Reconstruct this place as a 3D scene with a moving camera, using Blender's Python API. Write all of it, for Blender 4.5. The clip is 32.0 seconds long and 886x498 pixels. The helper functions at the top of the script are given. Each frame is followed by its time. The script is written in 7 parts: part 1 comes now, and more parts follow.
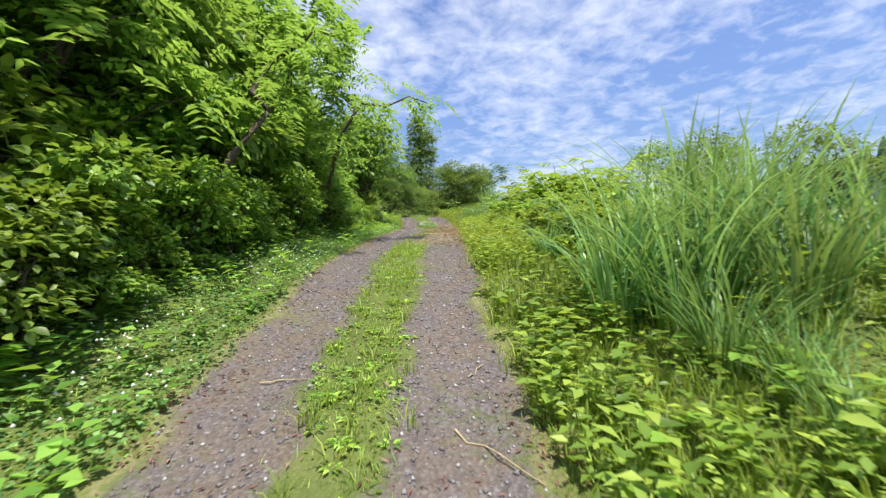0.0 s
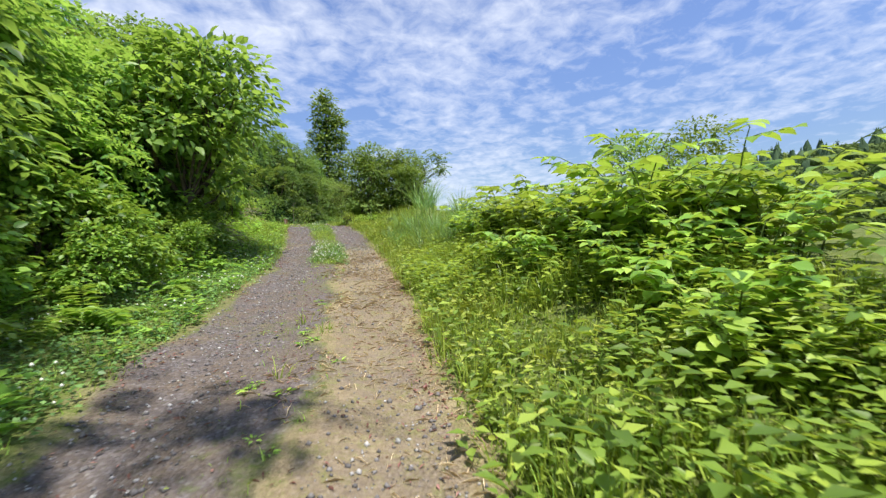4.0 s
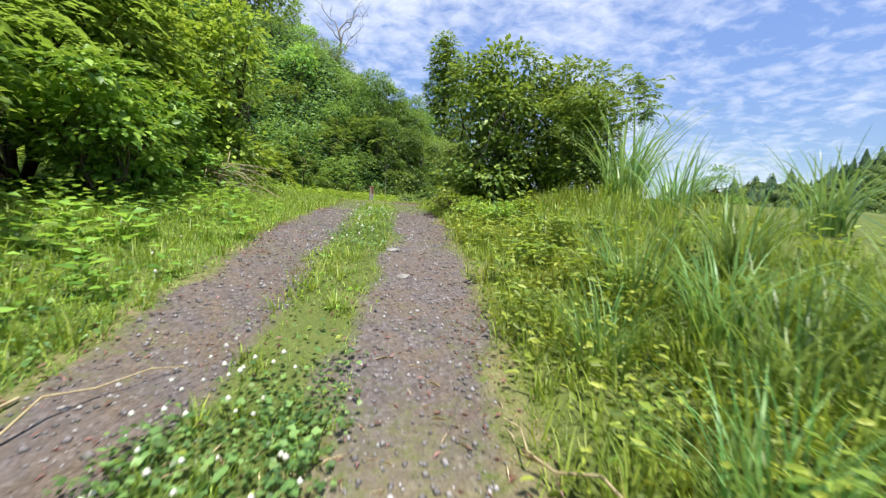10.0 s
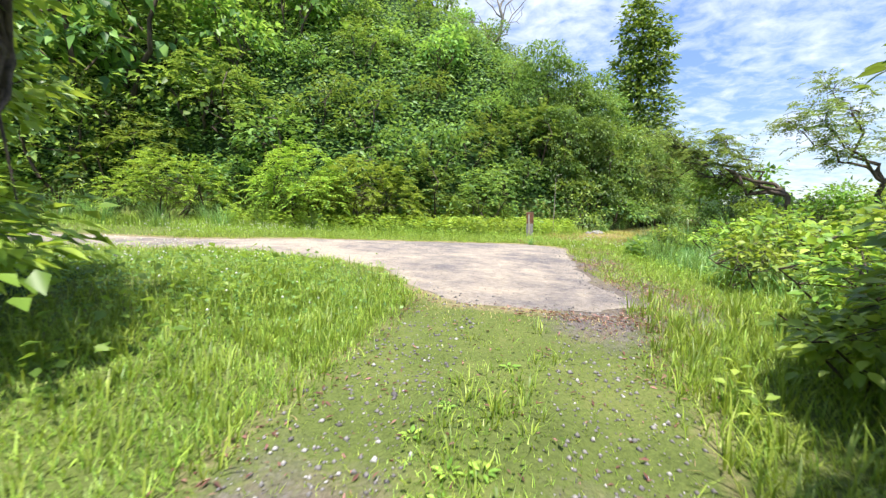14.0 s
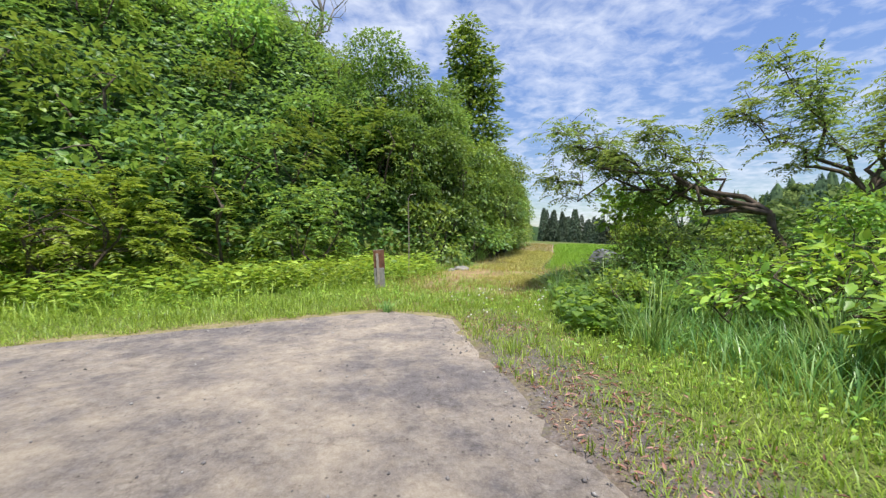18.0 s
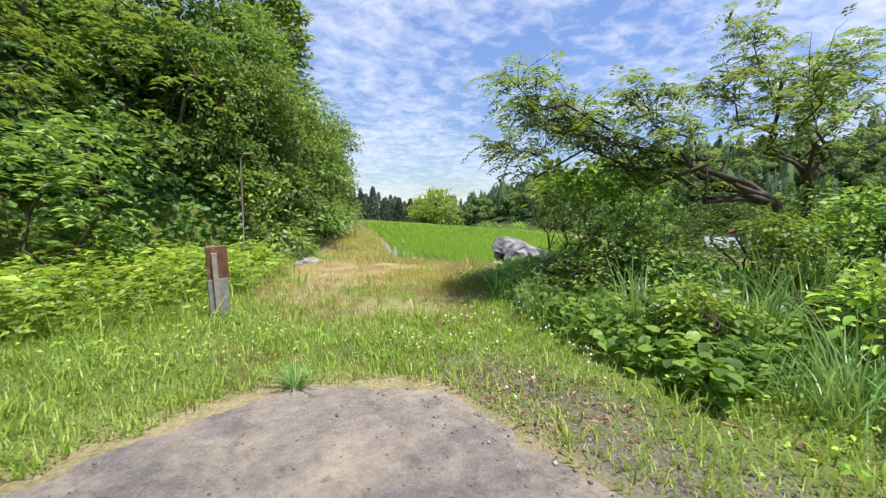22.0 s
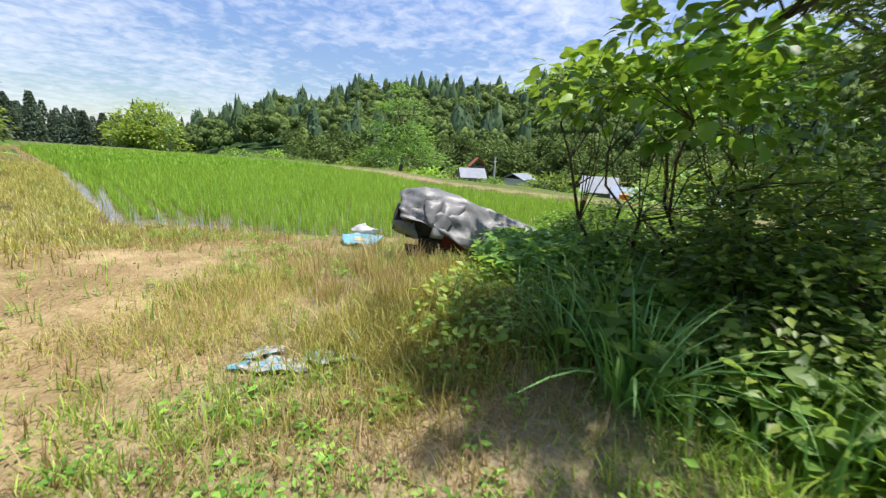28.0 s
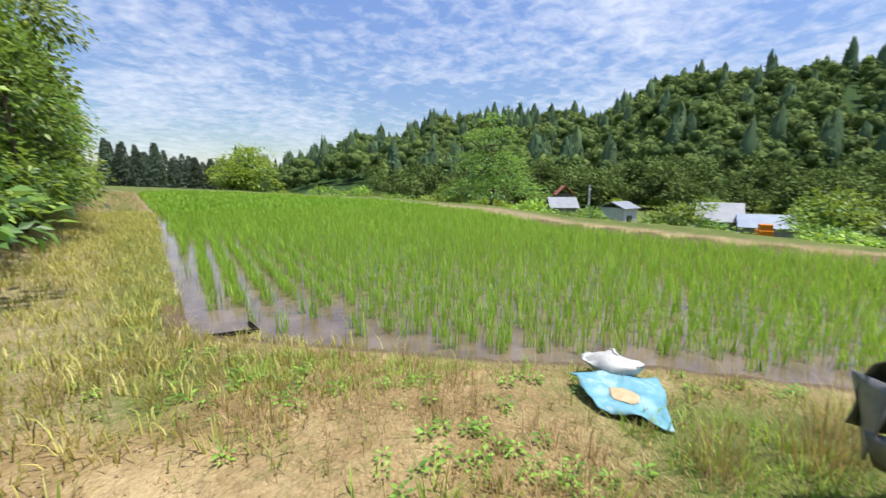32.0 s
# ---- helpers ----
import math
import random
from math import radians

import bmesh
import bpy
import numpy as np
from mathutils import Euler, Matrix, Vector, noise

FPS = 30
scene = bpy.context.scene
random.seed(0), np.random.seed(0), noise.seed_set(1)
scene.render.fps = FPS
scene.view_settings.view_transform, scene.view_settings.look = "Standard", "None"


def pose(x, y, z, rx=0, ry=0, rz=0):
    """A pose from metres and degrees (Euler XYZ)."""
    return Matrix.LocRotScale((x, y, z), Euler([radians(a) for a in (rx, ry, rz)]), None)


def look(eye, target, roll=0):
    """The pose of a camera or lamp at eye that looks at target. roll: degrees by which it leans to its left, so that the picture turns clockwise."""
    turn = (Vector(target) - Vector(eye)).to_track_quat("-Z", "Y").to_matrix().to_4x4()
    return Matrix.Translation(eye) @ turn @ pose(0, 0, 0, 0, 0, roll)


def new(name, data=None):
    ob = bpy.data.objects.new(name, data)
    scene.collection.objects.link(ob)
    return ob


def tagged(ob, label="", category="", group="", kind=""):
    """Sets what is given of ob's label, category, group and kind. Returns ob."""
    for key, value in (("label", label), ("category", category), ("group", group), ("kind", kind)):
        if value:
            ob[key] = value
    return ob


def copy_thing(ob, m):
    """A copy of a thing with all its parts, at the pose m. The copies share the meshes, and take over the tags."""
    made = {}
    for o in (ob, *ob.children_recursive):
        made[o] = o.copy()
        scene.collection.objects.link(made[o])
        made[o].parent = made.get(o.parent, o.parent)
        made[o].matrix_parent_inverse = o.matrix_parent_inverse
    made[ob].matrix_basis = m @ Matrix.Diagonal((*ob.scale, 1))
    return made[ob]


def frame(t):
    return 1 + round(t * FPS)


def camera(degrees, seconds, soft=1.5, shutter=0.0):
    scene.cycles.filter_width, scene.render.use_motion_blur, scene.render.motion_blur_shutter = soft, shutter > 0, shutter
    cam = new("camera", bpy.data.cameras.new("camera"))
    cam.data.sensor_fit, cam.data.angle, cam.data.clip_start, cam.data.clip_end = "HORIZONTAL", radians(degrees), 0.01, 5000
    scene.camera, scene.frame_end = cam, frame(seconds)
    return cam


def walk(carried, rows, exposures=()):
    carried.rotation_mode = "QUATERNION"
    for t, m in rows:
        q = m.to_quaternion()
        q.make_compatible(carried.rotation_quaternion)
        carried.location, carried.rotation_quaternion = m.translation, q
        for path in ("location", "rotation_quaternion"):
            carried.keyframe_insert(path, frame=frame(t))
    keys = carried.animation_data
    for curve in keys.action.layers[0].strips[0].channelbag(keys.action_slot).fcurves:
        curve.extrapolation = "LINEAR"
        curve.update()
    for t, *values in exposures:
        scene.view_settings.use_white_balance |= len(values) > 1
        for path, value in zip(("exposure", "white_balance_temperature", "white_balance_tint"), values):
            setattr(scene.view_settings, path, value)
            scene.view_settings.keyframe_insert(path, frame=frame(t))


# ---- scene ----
# ---------------------------------------------------------------- camera and walk
cam = camera(93.9, 32.0, soft=1.35, shutter=0.25)
PATH = [
    (0, (-0.000, 0.000, -0.000), (0.287, 1.979, 0.018), -1.9),
    (0.5, (0.172, 0.879, 0.054), (0.387, 2.868, 0.027), -0.7),
    (1, (0.348, 1.941, 0.074), (0.635, 3.917, -0.039), -0.4),
    (1.5, (0.445, 3.284, 0.317), (0.759, 5.251, 0.133), 2.1),
    (2, (0.520, 4.436, 0.664), (0.785, 6.417, 0.597), 1.6),
    (2.5, (0.656, 5.418, 0.965), (1.130, 7.360, 1.024), -3.1),
    (4.5, (1.248, 8.732, 1.427), (1.973, 10.595, 1.373), -0.9),
    (5, (1.423, 9.479, 1.461), (2.119, 11.353, 1.407), 0.9),
    (5.5, (1.554, 10.231, 1.569), (1.906, 12.200, 1.549), -2.3),
    (6, (1.682, 10.996, 1.717), (1.906, 12.984, 1.710), -1.3),
    (6.5, (1.830, 11.817, 1.825), (2.043, 13.804, 1.754), -2.3),
    (7, (1.932, 12.451, 1.874), (2.278, 14.380, 1.476), -5.2),
    (7.5, (2.068, 13.168, 1.919), (2.458, 15.111, 1.650), -3.0),
    (8, (2.162, 13.960, 2.032), (2.403, 15.929, 1.782), -0.6),
    (8.5, (2.355, 14.730, 2.090), (2.398, 16.719, 1.890), 4.3),
    (9, (2.538, 15.634, 2.161), (2.757, 17.591, 1.810), 4.4),
    (9.5, (2.623, 16.645, 2.235), (2.938, 18.594, 1.916), 1.1),
    (10, (2.668, 17.666, 2.343), (2.858, 19.650, 2.167), 3.5),
    (10.5, (2.719, 18.687, 2.519), (2.843, 20.645, 2.131), -0.3),
    (11, (2.851, 19.739, 2.656), (2.692, 21.717, 2.408), 2.6),
    (11.5, (2.886, 20.774, 2.848), (2.756, 22.756, 2.613), -0.3),
    (12, (2.833, 21.792, 3.070), (2.625, 23.778, 2.946), -0.2),
    (12.5, (2.829, 22.859, 3.201), (2.743, 24.856, 3.124), -1.9),
    (13, (2.700, 23.832, 3.353), (2.684, 25.815, 3.094), 1.3),
    (13.5, (2.557, 24.764, 3.501), (1.956, 26.663, 3.321), 2.6),
    (15.5, (2.285, 27.986, 3.593), (1.633, 29.840, 3.218), 0.9),
    (16, (2.199, 28.656, 3.664), (1.065, 30.295, 3.490), 2.1),
    (16.5, (2.139, 29.278, 3.731), (1.240, 31.064, 3.787), -1.4),
    (17, (2.034, 29.795, 3.729), (1.525, 31.726, 3.852), -2.4),
    (17.5, (1.856, 30.245, 3.718), (1.756, 32.242, 3.762), -0.7),
    (18, (1.656, 30.635, 3.719), (1.785, 32.630, 3.655), -0.2),
    (18.5, (1.432, 31.046, 3.765), (1.730, 33.023, 3.716), 0.7),
    (19, (1.249, 31.375, 3.806), (1.711, 33.320, 3.764), 1.0),
    (19.5, (1.091, 31.778, 3.815), (1.586, 33.715, 3.775), -0.2),
    (20, (0.901, 32.160, 3.816), (1.465, 34.078, 3.746), -1.3),
    (20.5, (0.781, 32.519, 3.837), (1.483, 34.389, 3.742), -1.2),
    (21, (0.651, 32.978, 3.865), (1.470, 34.799, 3.749), -0.6),
    (21.5, (0.562, 33.411, 3.876), (1.508, 35.166, 3.724), 0.0),
    (22, (0.584, 33.864, 3.847), (1.640, 35.554, 3.674), 0.8),
    (22.5, (0.585, 34.295, 3.832), (1.731, 35.924, 3.653), 1.6),
    (23, (0.637, 34.733, 3.821), (1.832, 36.328, 3.653), 1.3),
    (23.5, (0.740, 35.312, 3.902), (2.009, 36.850, 3.743), 0.3),
    (24, (0.871, 35.790, 3.928), (2.229, 37.247, 3.743), -0.4),
    (24.5, (1.029, 36.168, 3.852), (2.480, 37.522, 3.605), -0.9),
    (26.5, (1.410, 37.301, 3.896), (3.131, 38.211, 3.436), -0.1),
    (27, (1.736, 37.651, 3.876), (3.487, 38.495, 3.407), 0.7),
    (27.5, (2.061, 38.075, 3.834), (3.836, 38.869, 3.366), 1.8),
    (28, (2.412, 38.441, 3.769), (4.194, 39.216, 3.298), 2.6),
    (28.5, (2.711, 38.836, 3.751), (4.477, 39.639, 3.266), 2.6),
    (29, (2.968, 39.194, 3.728), (4.688, 40.080, 3.220), 1.5),
    (29.5, (3.219, 39.647, 3.735), (4.831, 40.711, 3.215), 0.2),
    (30, (3.404, 40.105, 3.787), (4.995, 41.186, 3.239), -0.7),
    (30.5, (3.691, 40.502, 3.785), (5.359, 41.444, 3.210), 1.3),
    (31, (3.933, 40.813, 3.830), (5.665, 41.654, 3.289), 1.9),
    (31.5, (4.062, 41.032, 3.892), (5.807, 41.891, 3.427), 0.5),
    (32, (4.161, 41.118, 3.914), (5.800, 42.210, 3.568), 0.1),
]
walk(cam, [(t, look(eye, target, roll)) for t, eye, target, roll in PATH],
     [(0.0, 0.58), (6.0, 0.45), (8.0, 0.6), (10.0, 0.6), (12.0, 0.95), (13.5, 0.95), (15.5, 0.7), (17.0, 0.52), (19.0, 0.42), (23.0, 0.58), (26.5, 0.52), (29.0, 0.52), (32.0, 0.42)])

# ---------------------------------------------------------------- sky and sun
SUN_AZ, SUN_EL = 163.0, 74.0          # degrees clockwise from +y, and above the horizon
world = bpy.data.worlds.new("sky")
scene.world = world
world.use_nodes = True


def node(tree, kind, **values):
    n = tree.nodes.new(kind)
    for key, value in values.items():
        n.inputs[key].default_value = value
    return n


def wire(tree, a, b):
    tree.links.new(a, b)


def build_sky():
    t = world.node_tree
    t.nodes.clear()
    sky = t.nodes.new("ShaderNodeTexSky")
    sky.sky_type = "NISHITA"
    sky.sun_disc = False
    sky.sun_elevation = radians(SUN_EL)
    sky.sun_rotation = radians(SUN_AZ)
    sky.air_density, sky.dust_density, sky.ozone_density = 1.0, 0.35, 2.6
    co = t.nodes.new("ShaderNodeTexCoord")
    sep = t.nodes.new("ShaderNodeSeparateXYZ")
    wire(t, co.outputs["Generated"], sep.inputs[0])
    up = t.nodes.new("ShaderNodeMath")
    up.operation = "MAXIMUM"
    up.inputs[1].default_value = 0.0
    wire(t, sep.outputs["Z"], up.inputs[0])
    lift = t.nodes.new("ShaderNodeMath")
    lift.operation = "ADD"
    lift.inputs[1].default_value = 0.16
    wire(t, up.outputs[0], lift.inputs[0])
    flat = t.nodes.new("ShaderNodeVectorMath")
    flat.operation = "DIVIDE"
    join = t.nodes.new("ShaderNodeCombineXYZ")
    for i in range(3):
        wire(t, lift.outputs[0], join.inputs[i])
    wire(t, co.outputs["Generated"], flat.inputs[0])
    wire(t, join.outputs[0], flat.inputs[1])
    big = node(t, "ShaderNodeTexNoise", Scale=1.1, Detail=5.0, Roughness=0.55, Distortion=0.4)
    small = node(t, "ShaderNodeTexNoise", Scale=9.5, Detail=5.0, Roughness=0.6, Distortion=0.35)
    wire(t, flat.outputs[0], big.inputs["Vector"])
    wire(t, flat.outputs[0], small.inputs["Vector"])
    mixn = t.nodes.new("ShaderNodeMix")
    mixn.inputs["Factor"].default_value = 0.50
    wire(t, big.outputs["Fac"], mixn.inputs["A"])
    wire(t, small.outputs["Fac"], mixn.inputs["B"])
    ramp = t.nodes.new("ShaderNodeValToRGB")
    ramp.color_ramp.elements[0].position, ramp.color_ramp.elements[1].position = 0.44, 0.68
    ramp.color_ramp.elements[0].color = (0.02, 0.02, 0.02, 1)
    ramp.color_ramp.elements[1].color = (0.80, 0.80, 0.80, 1)
    wire(t, mixn.outputs["Result"], ramp.inputs[0])
    mix = t.nodes.new("ShaderNodeMix")
    mix.data_type = "RGBA"
    mix.inputs["B"].default_value = (4.7, 5.0, 5.7, 1)
    wire(t, ramp.outputs["Color"], mix.inputs["Factor"])
    deep = node(t, "ShaderNodeHueSaturation", Hue=0.512, Saturation=1.10, Value=0.98)
    wire(t, sky.outputs["Color"], deep.inputs["Color"])
    fall = t.nodes.new("ShaderNodeMapRange")
    fall.interpolation_type = "SMOOTHSTEP"
    fall.inputs["From Max"].default_value = 0.45
    fall.inputs["To Min"].default_value = 0.60
    wire(t, up.outputs[0], fall.inputs["Value"])
    tone = t.nodes.new("ShaderNodeVectorMath")
    tone.operation = "SCALE"
    wire(t, deep.outputs[0], tone.inputs[0])
    wire(t, fall.outputs[0], tone.inputs["Scale"])
    wire(t, tone.outputs[0], mix.inputs["A"])
    bg = t.nodes.new("ShaderNodeBackground")
    bg.inputs["Strength"].default_value = 0.145
    wire(t, mix.outputs["Result"], bg.inputs["Color"])
    out = t.nodes.new("ShaderNodeOutputWorld")
    wire(t, bg.outputs[0], out.inputs["Surface"])


build_sky()
sun = new("sun", bpy.data.lights.new("sun", "SUN"))
sun.data.energy, sun.data.angle, sun.data.color = 4.6, radians(2.0), (1.0, 0.95, 0.87)
sun_way = Vector((math.sin(radians(SUN_AZ)) * math.cos(radians(SUN_EL)), math.cos(radians(SUN_AZ)) * math.cos(radians(SUN_EL)), math.sin(radians(SUN_EL))))
sun.matrix_world = look(sun_way * 60, (0, 0, 0))

# ---------------------------------------------------------------- materials


def material(name, rough=0.8, spec=0.3):
    m = bpy.data.materials.new(name)
    m.use_nodes = True
    b = m.node_tree.nodes["Principled BSDF"]
    b.inputs["Roughness"].default_value = rough
    b.inputs["Specular IOR Level"].default_value = spec
    return m, m.node_tree, b


def ramp_of(t, source, stops):
    r = t.nodes.new("ShaderNodeValToRGB")
    while len(r.color_ramp.elements) < len(stops):
        r.color_ramp.elements.new(0.5)
    for e, (p, c) in zip(r.color_ramp.elements, stops):
        e.position, e.color = p, (*c, 1)
    wire(t, source, r.inputs[0])
    return r.outputs["Color"]


def blend(t, factor, a, b, mode="MIX"):
    m = t.nodes.new("ShaderNodeMix")
    m.data_type, m.blend_type = "RGBA", mode
    for key, value in (("Factor", factor), ("A", a), ("B", b)):
        if isinstance(value, (int, float)):
            m.inputs[key].default_value = value
        elif isinstance(value, tuple):
            m.inputs[key].default_value = (*value, 1)
        else:
            wire(t, value, m.inputs[key])
    return m.outputs["Result"]


def calc(t, op, a, b=0.0):
    m = t.nodes.new("ShaderNodeMath")
    m.operation = op
    m.use_clamp = op in ("MULTIPLY", "ADD", "SUBTRACT")
    for i, value in enumerate((a, b)):
        if isinstance(value, (int, float)):
            m.inputs[i].default_value = value
        else:
            wire(t, value, m.inputs[i])
    return m.outputs[0]


def place_co(t):
    return t.nodes.new("ShaderNodeTexCoord").outputs["Object"]


def noise_of(t, scale, detail=4.0, rough=0.6, co=None):
    n = node(t, "ShaderNodeTexNoise", Scale=scale, Detail=detail, Roughness=rough)
    wire(t, co or place_co(t), n.inputs["Vector"])
    return n.outputs["Fac"]


def relief(t, b, height, strength=0.4, far=0.02):
    n = node(t, "ShaderNodeBump", Strength=strength, Distance=far)
    wire(t, height, n.inputs["Height"])
    wire(t, n.outputs[0], b.inputs["Normal"])


def leaf_material(name, dark, mid, light, through_light=0.35, rough=0.5, spec=0.25):
    """Leaves: each leaf its own tone, each plant slightly its own, and some light shines through."""
    dark, mid, light = (tuple(v * k for v in c) for c, k in ((dark, 0.74), (mid, 0.95), (light, 1.15)))
    dark, mid, light = ((c[0] * 1.18, c[1] * 0.95, c[2] * 1.22) for c in (dark, mid, light))
    through_light = through_light * 0.8
    m, t, b = material(name, rough * 0.85, spec * 1.4)
    geo = t.nodes.new("ShaderNodeNewGeometry")
    col = ramp_of(t, geo.outputs["Random Per Island"], [(0.0, dark), (0.55, mid), (1.0, light)])
    info = t.nodes.new("ShaderNodeObjectInfo")
    hsv = node(t, "ShaderNodeHueSaturation")
    wire(t, calc(t, "ADD", calc(t, "MULTIPLY", info.outputs["Random"], 0.035), 0.482), hsv.inputs["Hue"])
    value = t.nodes.new("ShaderNodeMapRange")
    value.inputs["To Min"].default_value, value.inputs["To Max"].default_value = 0.68, 1.30
    wire(t, info.outputs["Random"], value.inputs["Value"])
    wire(t, value.outputs[0], hsv.inputs["Value"])
    wire(t, col, hsv.inputs["Color"])
    col = hsv.outputs[0]
    wire(t, col, b.inputs["Base Color"])
    tr = t.nodes.new("ShaderNodeBsdfTranslucent")
    wire(t, blend(t, 0.5, col, (light[0] * 1.5, light[1] * 1.4, light[2] * 0.7)), tr.inputs["Color"])
    mx = node(t, "ShaderNodeMixShader", Fac=through_light)
    wire(t, b.outputs[0], mx.inputs[1])
    wire(t, tr.outputs[0], mx.inputs[2])
    wire(t, mx.outputs[0], t.nodes["Material Output"].inputs["Surface"])
    return m


def stone_material(name, dark, mid, light):
    """Small stones or clods, each of its own tone, few of them pale."""
    m, t, b = material(name, 0.9, 0.2)
    geo = t.nodes.new("ShaderNodeNewGeometry")
    tone = ramp_of(t, geo.outputs["Random Per Island"], [(0.0, dark), (0.75, mid), (1.0, light)])
    wire(t, blend(t, 0.6, tone, ramp_of(t, noise_of(t, 60, 4), [(0.35, (0.6, 0.6, 0.6)), (0.65, (1.3, 1.3, 1.3))]), "MULTIPLY"), b.inputs["Base Color"])
    return m


def plain(name, stops, scale=6.0, rough=0.8, metal=0.0, bump=0.0, spec=0.3, detail=6.0):
    m, t, b = material(name, rough, spec)
    n = noise_of(t, scale, detail)
    wire(t, ramp_of(t, n, stops), b.inputs["Base Color"])
    b.inputs["Metallic"].default_value = metal
    if bump:
        relief(t, b, noise_of(t, scale * 6, 5), bump, 0.01)
    return m


LEAF_HEDGE = leaf_material("hedge_leaf", (0.078, 0.205, 0.042), (0.145, 0.345, 0.060), (0.265, 0.49, 0.080), 0.62)
LEAF_DARK = leaf_material("dark_leaf", (0.044, 0.128, 0.035), (0.095, 0.238, 0.050), (0.215, 0.41, 0.072), 0.48)
LEAF_HILL = leaf_material("hill_leaf", (0.052, 0.142, 0.030), (0.122, 0.275, 0.046), (0.275, 0.46, 0.070), 0.38)
LEAF_LIGHT = leaf_material("light_leaf", (0.098, 0.235, 0.029), (0.195, 0.395, 0.046), (0.345, 0.56, 0.070), 0.44)
LEAF_BIG = leaf_material("big_leaf", (0.0743, 0.2, 0.0247), (0.1485, 0.3375, 0.0383), (0.27, 0.4875, 0.0619), 0.42, 0.5)
LEAF_FERN = leaf_material("fern_leaf", (0.088, 0.235, 0.034), (0.165, 0.375, 0.050), (0.275, 0.52, 0.072), 0.55)
LEAF_TWIG = leaf_material("twig_leaf", (0.045, 0.112, 0.038), (0.085, 0.195, 0.050), (0.22, 0.36, 0.08), 0.62)
LEAF_CONIFER = leaf_material("conifer_needles", (0.060, 0.110, 0.062), (0.090, 0.160, 0.080), (0.125, 0.205, 0.095), 0.15, 0.9, 0.05)
GRASS = leaf_material("grass", (0.115, 0.255, 0.034), (0.21, 0.405, 0.046), (0.35, 0.55, 0.078), 0.38, 0.5)
GRASS_TALL = leaf_material("tall_grass", (0.068, 0.205, 0.046), (0.128, 0.325, 0.066), (0.28, 0.494, 0.150), 0.40, 0.4)
GRASS_DRY = leaf_material("dry_grass", (0.21, 0.195, 0.068), (0.34, 0.32, 0.12), (0.47, 0.45, 0.19), 0.42, 0.7)
GRASS_OLIVE = leaf_material("olive_weed", (0.098, 0.18, 0.0205), (0.195, 0.305, 0.0319), (0.33, 0.432, 0.0569), 0.38, 0.55)
CLOVER = leaf_material("clover_leaf", (0.066, 0.185, 0.045), (0.122, 0.30, 0.066), (0.215, 0.44, 0.10), 0.36, 0.5)
GRASS_YELLOW = leaf_material("yellow_grass", (0.17, 0.21, 0.045), (0.29, 0.34, 0.07), (0.42, 0.45, 0.12), 0.42, 0.55)
RICE = leaf_material("rice_blade", (0.13, 0.33, 0.030), (0.205, 0.45, 0.038), (0.30, 0.55, 0.058), 0.50, 0.6)
PETAL = plain("clover_flower_petal", [(0.3, (0.62, 0.62, 0.50)), (0.7, (0.82, 0.82, 0.74))], 40)
BARK = plain("bark", [(0.3, (0.045, 0.034, 0.024)), (0.7, (0.13, 0.10, 0.075))], 14, 0.9, 0, 0.6)
BARK_PALE = plain("pale_dead_wood", [(0.3, (0.20, 0.17, 0.14)), (0.7, (0.40, 0.36, 0.31))], 14, 0.9, 0, 0.4)
STEM = plain("green_stem", [(0.3, (0.09, 0.15, 0.03)), (0.7, (0.17, 0.21, 0.06))], 10, 0.6)
STRAW = plain("straw", [(0.3, (0.30, 0.23, 0.12)), (0.7, (0.52, 0.43, 0.26))], 20, 0.8)


